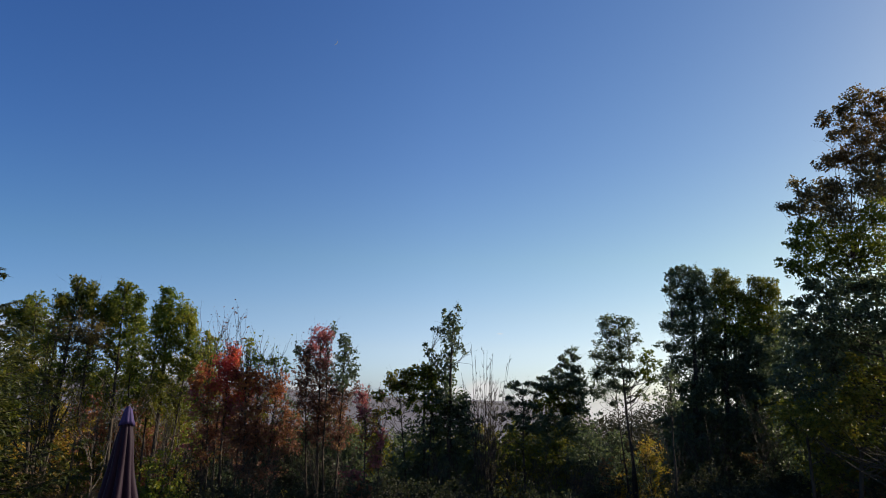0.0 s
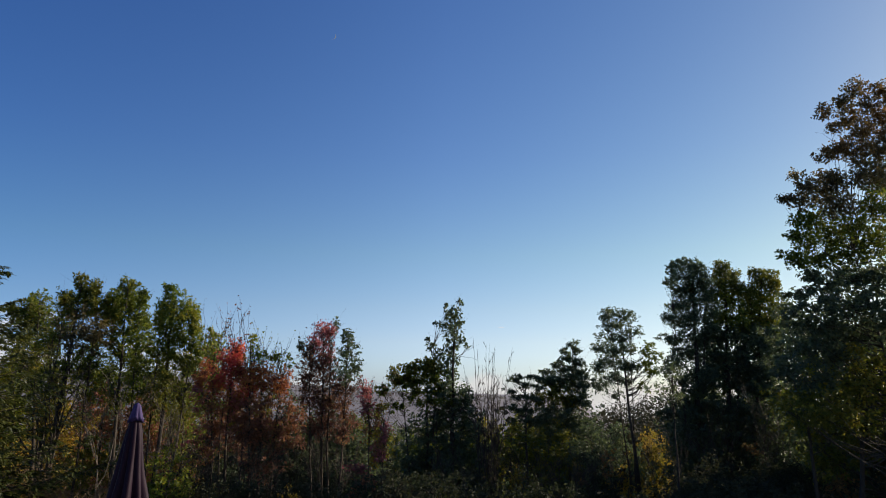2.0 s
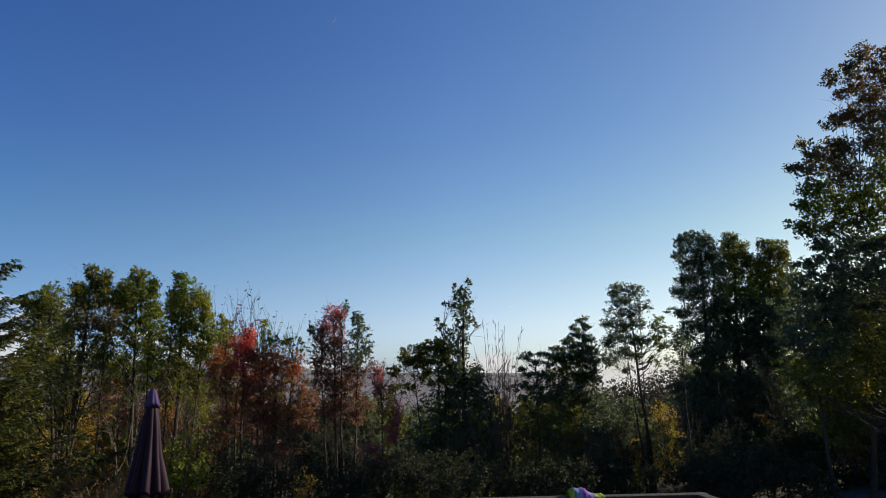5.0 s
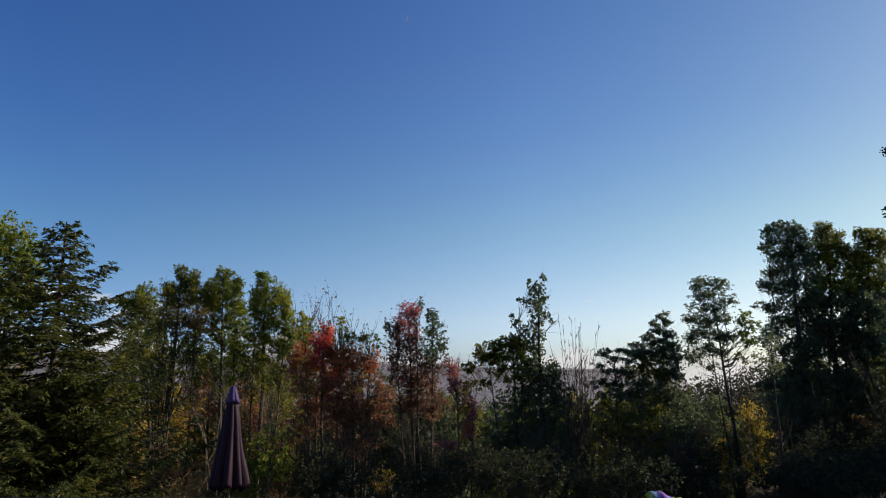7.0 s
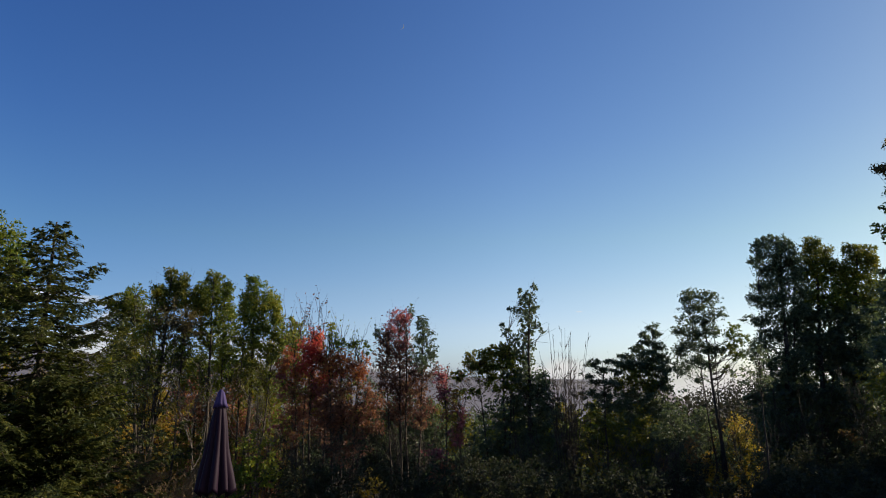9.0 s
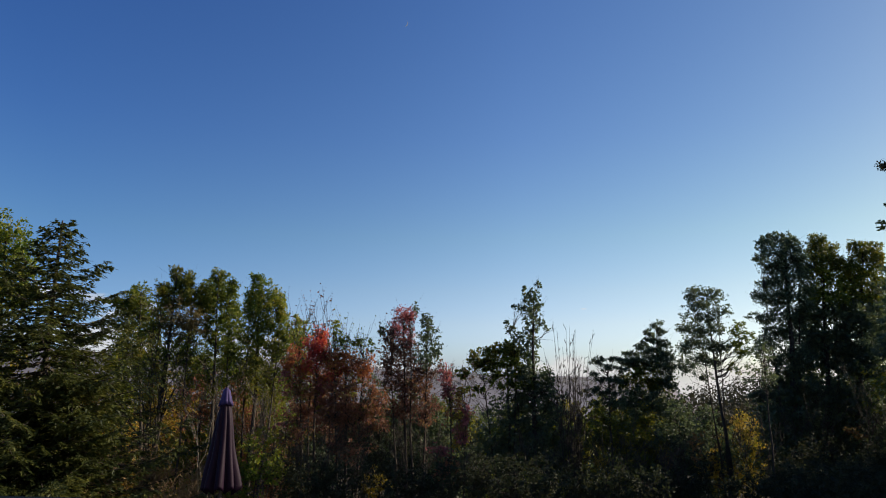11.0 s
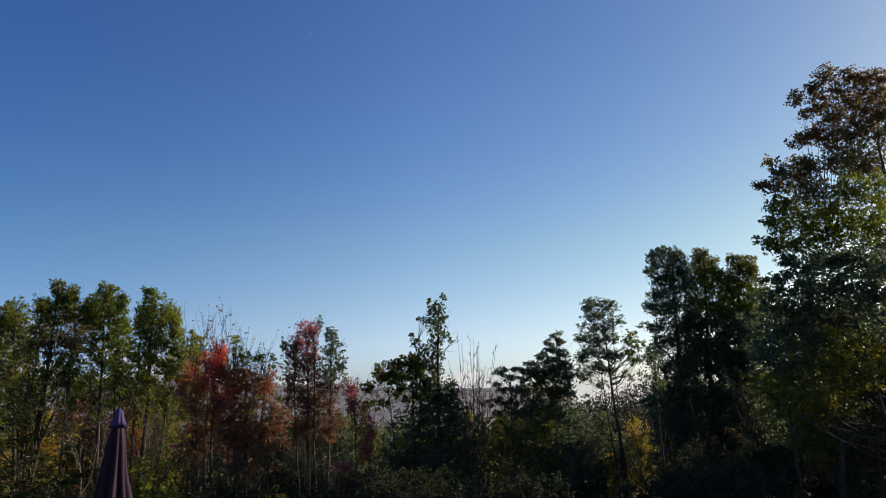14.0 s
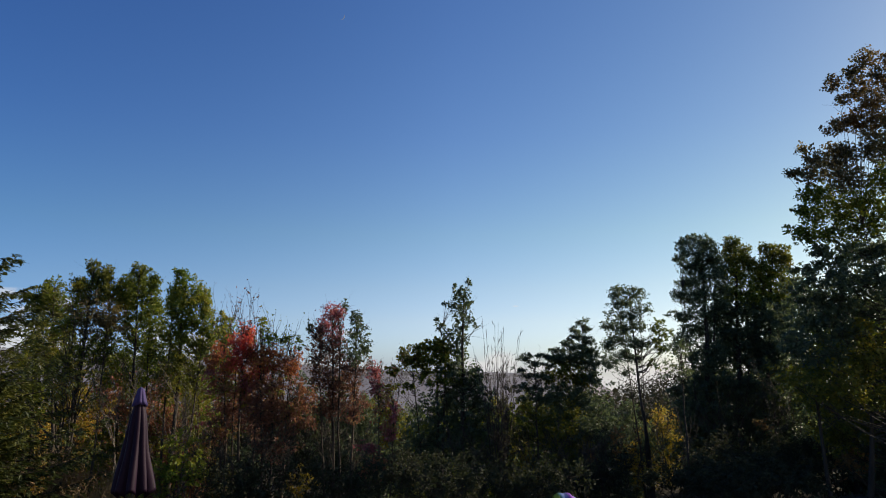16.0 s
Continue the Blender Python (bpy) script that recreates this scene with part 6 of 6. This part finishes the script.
t = Plant("young_tree", 13.12, 23, 171)
t.stem((13.39, 23.0, 2.33), 0.07)
t.lobes(DARK, [(13.39, 23.0, 2.33, 0.71, 0.67, 0.67), (12.67, 23.0, 1.39, 0.79, 0.75, 0.79), (13.84, 23.0, 1.18, 0.79, 0.75, 0.79), (13.12, 23.0, 0.26, 1.18, 1.12, 0.89), (12.39, 23.0, -0.82, 1.18, 1.12, 0.79), (13.75, 23.0, -0.85, 1.18, 1.12, 0.79)], leaf=0.14, dens=0.5, limbs=4)
FILL = t.finish("shaded young tree beside the gravel drive", "tree", group="understorey trees", bark=BARK)

t = Plant("low_bush", 9.2, 20, 172)
t.stem((9.12, 20.0, -0.16), 0.03)
t.lobes(SHADED, [(9.12, 20.0, -0.19, 0.58, 0.55, 0.38), (8.59, 20.0, -0.37, 0.58, 0.55, 0.41), (9.6, 20.0, -0.39, 0.58, 0.55, 0.41)], leaf=0.11, dens=0.5, limbs=5)
LOW = t.finish("low bush added beside the gravel drive, leaves darkened for shade", "shrub", group="low bushes", bark=BARK)

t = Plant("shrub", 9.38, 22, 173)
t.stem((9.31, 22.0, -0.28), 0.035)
t.lobes(SHADED, [(8.57, 22.0, -0.26, 1.13, 1.07, 0.94), (10.42, 22.0, -0.3, 1.13, 1.07, 0.94), (11.85, 22.0, -0.68, 1.13, 1.07, 0.75)], leaf=0.09, dens=0.36, limbs=8)
t.lobes(RUST, [(9.97, 22.0, 0.76, 0.38, 0.36, 0.3)], leaf=0.1, dens=0.35, limbs=2)
t.finish("dark undergrowth beneath the big oaks", "shrub", bark=BARK)

t = Plant("shrub", -11.66, 26, 174)
t.stem((-11.66, 26.0, -0.63), 0.035)
t.lobes(OLIVE, [(-13.56, 26.0, -0.64, 0.89, 0.85, 0.89), (-11.69, 26.0, 0.02, 0.89, 0.85, 1.11), (-13.02, 26.0, -1.72, 1.11, 1.06, 0.89)], dens=0.4, limbs=4)
t.finish("dim undergrowth below the green oaks", "shrub", bark=BARK)

t = Plant("shrub", -11.86, 27, 175)
t.stem((-11.86, 27.0, -0.76), 0.035)
t.lobes(GOLD, [(-12.6, 27.0, -0.76, 0.6, 0.57, 0.69), (-11.38, 27.0, -0.53, 0.56, 0.53, 0.79), (-10.16, 27.0, -0.97, 0.6, 0.57, 0.79), (-9.07, 27.0, -1.41, 0.69, 0.66, 0.69)], leaf=0.09, dens=0.35, limbs=4, loose=0.4)
t.lobes(RUSSET, [(-13.56, 27.0, -1.22, 0.69, 0.66, 0.79), (-12.07, 27.0, -1.65, 0.93, 0.88, 0.79), (-9.64, 27.0, -2.07, 0.93, 0.88, 0.6), (-14.28, 27.0, -1.67, 0.69, 0.66, 0.69)], leaf=0.09, dens=0.35, limbs=4, loose=0.4)
t.finish("tan and yellow brush in the light behind the oaks", "shrub", bark=BARK)

# thickets added along the foot of the trees to darken the shade there
t = Plant("bramble_thicket", -5.75, 19.5, 301)
t.stem((-5.77, 19.5, -0.11), 0.02)
t.lobes(SHADED, [(-6.7, 19.53, -0.56, 0.62, 0.47, 0.47), (-5.66, 19.16, -0.37, 0.6, 0.46, 0.46), (-4.88, 19.69, -0.32, 0.62, 0.47, 0.47), (-6.18, 19.45, -0.82, 0.61, 0.4, 0.4), (-5.32, 19.55, -0.91, 0.61, 0.4, 0.4)], leaf=0.1, dens=0.42, limbs=6, loose=0.3, gap=0.1)
t.finish("leafy thicket added under the trees, shade put into its leaf colour", "shrub", group="bramble thickets", bark=BARK)

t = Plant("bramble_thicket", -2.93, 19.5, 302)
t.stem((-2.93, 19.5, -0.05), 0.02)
t.lobes(SHADED, [(-3.87, 19.65, -0.29, 0.61, 0.47, 0.47), (-2.94, 19.59, -0.48, 0.61, 0.46, 0.46), (-2.04, 19.49, -0.33, 0.6, 0.46, 0.46), (-3.42, 19.79, -0.8, 0.61, 0.4, 0.4), (-2.49, 19.42, -0.81, 0.6, 0.39, 0.39)], leaf=0.1, dens=0.42, limbs=6, loose=0.3, gap=0.1)
t.finish("leafy thicket added under the trees, shade put into its leaf colour", "shrub", group="bramble thickets", bark=BARK)

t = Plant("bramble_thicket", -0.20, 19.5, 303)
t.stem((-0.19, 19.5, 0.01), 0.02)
t.lobes(SHADED, [(-1.07, 19.42, -0.3, 0.6, 0.46, 0.46), (-0.2, 19.75, -0.22, 0.6, 0.46, 0.46), (0.66, 19.29, -0.35, 0.58, 0.45, 0.45), (-0.62, 19.36, -0.66, 0.59, 0.38, 0.38), (0.21, 19.73, -0.79, 0.6, 0.39, 0.39)], leaf=0.1, dens=0.42, limbs=6, loose=0.3, gap=0.1)
t.finish("leafy thicket added under the trees, shade put into its leaf colour", "shrub", group="bramble thickets", bark=BARK)

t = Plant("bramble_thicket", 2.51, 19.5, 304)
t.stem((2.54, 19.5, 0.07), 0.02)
t.lobes(SHADED, [(1.57, 19.2, -0.31, 0.58, 0.44, 0.44), (2.55, 19.74, -0.37, 0.59, 0.45, 0.45), (3.45, 19.64, -0.33, 0.59, 0.45, 0.45), (2.01, 19.45, -0.61, 0.58, 0.38, 0.38), (2.88, 19.35, -0.66, 0.58, 0.37, 0.37)], leaf=0.1, dens=0.42, limbs=6, loose=0.3, gap=0.1)
t.finish("leafy thicket added under the trees, shade put into its leaf colour", "shrub", group="bramble thickets", bark=BARK)

# the wood goes on beyond the drive, mostly unseen, added to block low sun
for k, (x, y) in enumerate([(17.4, 20.8), (18.8, 23.2), (15.9, 18.3), (14.3, 22), (13.2, 20.4), (14.7, 15.8), (14.5, 28.5), (20.5, 22), (18, 29), (18, 10.5), (10.6, 28.6)]):
    copy_thing(FILL, pose(x, y, gz(x, y) - 0.15, 0, 0, 53 * k))
for k, (x, y, turn) in enumerate([(21, 14, 40), (19.5, 19.8, 160), (22, 6, 300), (20.5, 24, 80)]):
    copy_thing(EDGE, pose(x, y, gz(x, y) - 0.15, 0, 0, turn))

# low bushes added beside the drive to cover sunlit ground with dark leaves
for k, (x, y) in enumerate([(8, 18.5), (9, 19.6), (10, 20.9), (11, 22.1), (12.2, 23.5), (7.9, 20.4), (9.2, 21.9), (10.4, 23.3), (13.5, 25.2), (6.9, 18.9), (6.8, 21.2), (11.8, 25), (8.4, 23.4), (9.6, 25), (7.2, 17.4), (8.6, 17.2), (15.2, 23.5), (14.2, 22.6), (16.1, 24.9), (16.6, 25.6), (17.2, 23.6), (17.8, 24.6)]):
    copy_thing(LOW, pose(x, y, gz(x, y) - 0.15, 0, 0, 71 * k))

# the hemlock and its lower neighbours
hemlock("hemlock_tree", -13.05, 17.0, 8.95, 5.4, 41, "tall hemlock with layered dark green boughs")
hemlock("hemlock_tree", -14.2, 14.6, 6.0, 3.4, 42, "lower hemlock with dense dark green boughs")
hemlock("hemlock_tree", -11.9, 16.6, 5.4, 2.7, 43, "young hemlock with drooping green boughs")


def bare_tree(name, x, y, stems, height, seed, label, lean=0.2, bark=None, radius=0.035, level=3, spread=0.4, category="tree"):
    t = Plant(name, x, y, seed)
    rng = t.rng
    for k in range(stems):
        a = 2 * math.pi * k / stems + rng.uniform(-0.5, 0.5)
        top = t.base + [math.cos(a) * lean * height, math.sin(a) * lean * height, height * rng.uniform(0.5, 0.62)]
        p, r = t.stem(top, radius * rng.uniform(0.8, 1.2), 0.2)
        for j in (4, 5, 6, 7, 8, 8):
            d = unit(p[j] - p[j - 1]) + rng.normal(size=3) * [0.28, 0.28, 0.1]
            t.sprays(p[j], d, (t.base[2] + height - p[j][2]) * rng.uniform(0.34, 0.5), r[j] * 0.75 + 0.004, level - 1, spread, 0.12)
    return t.finish(label, category, bark=bark)


def vase_tree(name, x, y, height, wide, seed, label, stems=20):
    t = Plant(name, x, y, seed)
    rng = t.rng
    for k in range(stems):
        a = 2 * math.pi * k / stems + rng.uniform(-0.4, 0.4)
        o = np.array([math.cos(a), math.sin(a), 0]) * wide * rng.uniform(0.1, 1.0)
        u = np.linspace(0, 1, 10)[:, None]
        h = height * rng.uniform(0.74, 0.98)
        p = t.base + [0.06 * math.cos(a), 0.06 * math.sin(a), 0] + o * u ** 1.35 + np.array([0, 0, h]) * u + np.cumsum(rng.normal(size=(10, 3)) * [1, 1, 0], 0) * 0.018
        r = 0.019 * (1 - 0.8 * u[:, 0])
        t.trunks.append((p, r))
        for j in range(3, 10):
            for _ in range(2):
                d = unit(p[j] - p[j - 1]) + rng.normal(size=3) * [0.42, 0.42, 0.1]
                t.sprays(p[j] - (p[j] - p[j - 1]) * rng.random(), d, (1 - u[j, 0] * 0.75) * rng.uniform(0.4, 0.85), r[j] * 0.6, 2 if j < 8 else 1, 0.42, 0.14)
    return t.finish(label, "tree", bark=BARK)


vase_tree("bare_tree", 1.72, 25.0, 8.0, 0.95, 61, "leafless tree with fine upright stems spread like a vase")
bare_tree("bare_tree", -13.5, 23.4, 2, 8.6, 62, "bare dark tree with forked branches", 0.05, BARK, 0.075)
bare_tree("bare_tree", -11.0, 22.6, 2, 6.6, 63, "bare slender tree among the oaks", 0.06, PALE, 0.045)
bare_tree("bare_tree", -8.9, 22.8, 3, 6.0, 64, "bare slender tree before the green oak", 0.05, PALE, 0.035)
for k, (x, y, hgt) in enumerate([(-12.3, 20.0, 3.6), (-10.9, 20.6, 3.3), (-9.3, 19.4, 2.6), (-13.8, 20.6, 3.4), (-11.6, 18.6, 2.9), (-10.2, 18.8, 2.7), (-12.8, 19.0, 3.0)]):
    bare_tree("brushwood", x, y, 5, hgt, 70 + k, "tangle of tan leafless brush", 0.28, TAN, 0.02, 3, 0.6, "shrub")
for k, (x, y, hgt) in enumerate([(-6.6, 20.2, 4.2), (-5.3, 20.3, 4.0), (-3.4, 21.2, 4.4), (-1.9, 20.0, 3.6), (5.0, 24.0, 4.0), (6.6, 25.5, 4.4), (9.6, 24.5, 5.0), (-7.9, 21.3, 4.6), (-4.4, 22.4, 5.0), (0.4, 22.0, 4.4), (2.9, 23.0, 4.6), (4.1, 22.5, 4.2), (7.4, 23.0, 4.5), (11.2, 23.5, 5.2), (12.4, 22.4, 5.0)]):
    bare_tree("sapling", x, y, 2, hgt, 80 + k, "thin leafless sapling in the undergrowth", 0.08, BARK, 0.024, 3, 0.45)

# ---- deck, railing, house ----
TURN = math.atan2(0.35, 6.18)        # the deck lies slightly askew


def box(bm, x0, x1, y0, y1, z0, z1, bevel=0.004):
    m = Matrix.Translation(((x0 + x1) / 2, (y0 + y1) / 2, (z0 + z1) / 2)) @ Matrix.Diagonal((x1 - x0, y1 - y0, z1 - z0, 1))
    vs = bmesh.ops.create_cube(bm, size=1, matrix=m)["verts"]
    if bevel:
        es = list({e for v in vs for e in v.link_edges})
        bmesh.ops.bevel(bm, geom=es, offset=bevel, segments=1, affect="EDGES")
    return bm


def box_part(name, size, mat, parent, at, bevel=0.004, label="", mesh=None):
    if mesh is None:
        bm = box(bmesh.new(), *[s for h in size for s in (-h / 2, h / 2)], bevel)
        ob = part(name, bm, mat, parent, label)
    else:
        ob = part(name, mesh, None, parent, label)
    ob.location = at
    return ob


DECK = pose(3.05, 8.8, -0.025, 0, 0, math.degrees(TURN))     # its far right corner; -x along the back, -y towards the house


def deck():
    root = tagged(new("deck"), "weathered wooden deck with grey boards", "deck", kind="structure")
    root.matrix_world = DECK
    me = None
    for k in range(64):
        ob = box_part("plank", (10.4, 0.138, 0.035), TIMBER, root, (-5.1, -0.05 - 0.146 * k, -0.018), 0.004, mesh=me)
        me = ob.data
    for x in (-10.2, -6.8, -3.4, 0.0):
        for y in (-0.15, -4.5, -9.0):
            box_part("post", (0.14, 0.14, 1.62), TIMBER, root, (x - 0.05, y, -0.85))
    box_part("beam", (10.3, 0.045, 0.24), TIMBER, root, (-5.1, 0.045, -0.16))
    box_part("beam", (0.045, 9.2, 0.24), TIMBER, root, (0.125, -4.6, -0.16))


def railing(name, length, m, label):
    root = tagged(new(name), label, "railing", "deck railings")
    root.matrix_world = m
    n = max(1, round(length / 1.75))
    for k in range(n + 1):
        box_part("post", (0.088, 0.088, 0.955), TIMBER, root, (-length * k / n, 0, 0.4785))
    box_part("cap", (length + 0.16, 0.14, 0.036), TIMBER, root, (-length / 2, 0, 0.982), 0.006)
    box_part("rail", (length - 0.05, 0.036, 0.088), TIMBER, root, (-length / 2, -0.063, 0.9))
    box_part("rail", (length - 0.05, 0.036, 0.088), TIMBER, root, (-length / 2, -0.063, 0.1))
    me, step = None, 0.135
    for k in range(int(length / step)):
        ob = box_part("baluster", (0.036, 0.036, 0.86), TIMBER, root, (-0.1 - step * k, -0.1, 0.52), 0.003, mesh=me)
        me = ob.data


deck()
railing("railing", 9.9, DECK, "grey wooden railing along the deck's far edge")
railing("railing", 1.25, DECK @ pose(0.0, -0.16, 0, 0, 0, 90 + 8) @ Matrix.Diagonal((1, 1, 1, 1)), "short grey wooden railing at the deck's corner")

# plain wall and landing behind the camera
bm = box(bmesh.new(), -7, 6, -1.6, -1.4, -1.5, 5.5, 0)
tagged(part("wall_house", bm, SIDING), "pale house wall behind the deck", "wall", kind="structure")
bm = box(bmesh.new(), -1.6, 1.6, -1.396, 0.7, 0.82, 0.98, 0.01)
box(bm, -1.5, -1.4, 0.5, 0.6, -0.0, 0.82); box(bm, 1.4, 1.5, 0.5, 0.6, 0.0, 0.82)
tagged(part("landing", bm, TIMBER), "wooden landing at the house door", "landing", kind="structure")

# gravel drive on the shelf
def drive():
    s = np.linspace(0, 1, 40)
    cx, cy = 7.4 + 16 * s, 14.6 + 15.4 * s
    V, Fc = [], []
    for k in range(40):
        for j, o in enumerate(np.linspace(-2.6, 2.6, 9)):
            x, y = cx[k] + o * 0.68, cy[k] - o * 0.73
            V.append((x, y, gz(x, y) + 0.1 + 0.5 * math.cos(o / 2.6 * 1.4) + 0.02 * noise.noise((x * 3, y * 3, 1))))
    for k in range(39):
        for j in range(8):
            a = k * 9 + j
            Fc.append((a, a + 1, a + 10, a + 9))
    me = mesh_of("gravel_drive", V, Fc, True)
    me.materials.append(GRAVEL)
    tagged(new("gravel_drive", me), "grey gravel drive curving under the trees", "drive", kind="structure")


drive()

# ---- umbrella ----


def umbrella(x, y):
    root = tagged(new("patio_umbrella"), "closed dark purple patio umbrella on the deck", "umbrella")
    root.location = (x, y, 0)

    def cloth(name, rings, mat, pleats, seg=96, label="", seed=0, under=None):
        V, Fc = [], []
        for k, (z, r, depth, sag) in enumerate(rings):
            for j in range(seg):
                a = 2 * math.pi * j / seg
                w = abs(math.sin(a * pleats / 2 + 0.35 * math.sin(a + seed) + 0.25 * (k / len(rings)))) ** 0.8
                rr = r * (1 - depth * (1 - w)) * (1 + 0.05 * math.sin(3 * a + seed + k * 0.2))
                V.append((rr * math.cos(a), rr * math.sin(a), z - sag * (1 - w) - 0.012 * math.sin(2 * a + seed)))
        for k in range(len(rings) - 1):
            for j in range(seg):
                i = (j + 1) % seg
                Fc.append((k * seg + j, k * seg + i, (k + 1) * seg + i, (k + 1) * seg + j))
        me = mesh_of(name, V, Fc, True)
        return part(name, me, mat, under or root, label)

    canopy = []
    for k in range(26):
        s = k / 25
        canopy.append((2.21 - 1.035 * s, 0.058 + 0.194 * s ** 1.02 + 0.006 * math.sin(s * 9), 0.1 + 0.3 * s, 0.085 * s ** 5))
    cover = cloth("canopy", canopy + [(1.2, 0.235, 0.42, 0.05), (1.3, 0.12, 0.4, 0.0)], CANVAS, 8, seed=1.3)
    cloth("top_vent", [(2.378, 0.006, 0, 0), (2.376, 0.03, 0.03, 0), (2.362, 0.044, 0.05, 0), (2.3, 0.058, 0.1, 0), (2.22, 0.08, 0.14, 0.008), (2.175, 0.094, 0.16, 0.014), (2.18, 0.085, 0.16, 0.014)],
          CAP_CANVAS, 8, label="faded violet top flap", seed=0.4, under=cover)
    pole = part("pole", tubes("pole", [(np.array([[0, 0, 0.02], [0, 0, 1.2], [0, 0, 2.37]]), np.array([0.019, 0.019, 0.019]))], 14), POLE, root)
    part("finial", tubes("finial", [(np.array([[0, 0, 2.37], [0, 0, 2.38], [0, 0, 2.387], [0, 0, 2.39]]), np.array([0.02, 0.024, 0.016, 0.002]))], 12), POLE, pole)
    part("base", tubes("base", [(np.array([[0, 0, 0], [0, 0, 0.03], [0, 0, 0.06], [0, 0, 0.09], [0, 0, 0.3], [0, 0, 0.305]]), np.array([0.25, 0.245, 0.2, 0.035, 0.03, 0.001]))], 28), POLE, root)


umbrella(-3.76, 8.22)

# ---- towel over the railing ----


def towel_material():
    m, nt, bsdf, N, L = material("striped_towel")
    co, sep, nz = N("ShaderNodeTexCoord"), N("ShaderNodeSeparateXYZ"), N("ShaderNodeTexNoise")
    L(co.outputs["Object"], sep.inputs[0]); L(co.outputs["Object"], nz.inputs["Vector"])
    nz.inputs["Scale"].default_value = 7
    ma = N("ShaderNodeMath"); ma.operation = "MULTIPLY_ADD"
    L(nz.outputs["Fac"], ma.inputs[0]); ma.inputs[1].default_value = 0.06
    L(sep.outputs["X"], ma.inputs[2])
    mr = N("ShaderNodeMapRange")
    L(ma.outputs[0], mr.inputs["Value"]); mr.inputs["From Min"].default_value, mr.inputs["From Max"].default_value = -0.21, 0.27
    r = ramp_node(N, [(0.0, (0.2, 0.24, 0.03)), (0.15, (0.26, 0.31, 0.04)), (0.2, (0.05, 0.14, 0.1)), (0.27, (0.1, 0.16, 0.34)), (0.36, (0.2, 0.22, 0.4)), (0.42, (0.15, 0.06, 0.3)),
                          (0.54, (0.2, 0.09, 0.34)), (0.6, (0.16, 0.2, 0.4)), (0.68, (0.08, 0.1, 0.3)), (0.75, (0.24, 0.28, 0.05)), (1.0, (0.3, 0.32, 0.04))])
    L(mr.outputs[0], r.inputs[0]); L(r.outputs[0], bsdf.inputs["Base Color"])
    fuzz, bp = N("ShaderNodeTexNoise"), N("ShaderNodeBump")
    fuzz.inputs["Scale"].default_value = 260
    L(co.outputs["Object"], fuzz.inputs["Vector"]); L(fuzz.outputs["Fac"], bp.inputs["Height"])
    bp.inputs["Strength"].default_value, bp.inputs["Distance"].default_value = 0.5, 0.004
    L(bp.outputs[0], bsdf.inputs["Normal"])
    bsdf.inputs["Roughness"].default_value, bsdf.inputs["Specular IOR Level"].default_value = 0.95, 0.1
    return m


def towel():
    nu, nv = 48, 60
    V = []
    for i in range(nu):
        u = i / (nu - 1)
        for j in range(nv):
            s = -0.42 + 1.0 * j / (nv - 1)            # along the cloth; 0 is the railing's crest
            lift = 0.075 * math.exp(-((u - 0.3) / 0.32) ** 4) + 0.006 + 0.012 * abs(math.sin(u * 11))
            hw = 0.078
            if abs(s) < 0.09:
                a = s / 0.09 * math.pi / 2
                y, z = -math.sin(a) * (0.125 if s > 0 else hw), 1.0 + lift * (0.35 + 0.65 * math.cos(a)) + 0.012 * math.cos(a)
            else:
                d = abs(s) - 0.09
                y = -(0.138 + 0.03 * d) if s > 0 else hw + 0.02 + 0.03 * d
                z = 1.0 + lift * 0.35 - d * (1 + 0.12 * math.sin(u * 4)) - 0.09 * max(0, u - 0.6)
            fold = 0.024 * math.sin(u * 23 + s * 3) * min(1, abs(s) * 5) + 0.01 * math.sin(u * 9 + 1 + s * 6)
            y += -math.copysign(abs(fold) * (0.4 + abs(s)), s) * 1.2
            x = (u - 0.5) * (0.43 + 0.1 * abs(s)) + 0.02 * math.sin(s * 7 + u * 3) * abs(s)
            V.append((x, y, z))
    Fc = [(i * nv + j, (i + 1) * nv + j, (i + 1) * nv + j + 1, i * nv + j + 1) for i in range(nu - 1) for j in range(nv - 1)]
    me = mesh_of("beach_towel", V, Fc, True)
    me.materials.append(towel_material())
    ob = tagged(new("beach_towel", me), "bright yellow, blue and purple striped towel hung over the railing", "towel")
    ob.matrix_world = DECK @ pose(-1.49, 0, 0)
    so = ob.modifiers.new("thick", "SOLIDIFY")
    so.thickness, so.offset = 0.006, 1


towel()

# ---- the moon ----


def moon():
    m, nt, bsdf, N, L = material("moonlight")
    bsdf.inputs["Base Color"].default_value = (0, 0, 0, 1)
    bsdf.inputs["Emission Color"].default_value = (0.85, 0.9, 1.0, 1)
    bsdf.inputs["Emission Strength"].default_value = 0.15
    V, n = [], 24
    for k in range(n + 1):
        a = -math.pi / 2 + math.pi * k / n
        V += [(math.cos(a), math.sin(a), 0), (math.cos(a) * 0.78, math.sin(a), 0)]
    me = mesh_of("moon", V, [(2 * k, 2 * k + 1, 2 * k + 3, 2 * k + 2) for k in range(n)])
    me.materials.append(m)
    ob = tagged(new("moon", me), "thin pale crescent moon in the blue sky", "moon", kind="structure")
    at = Vector((-187.5, 1000, 575.6)) * 3
    ob.matrix_world = look(at, at * 2, -24) @ Matrix.Diagonal((15, 15, 15, 1))


moon()
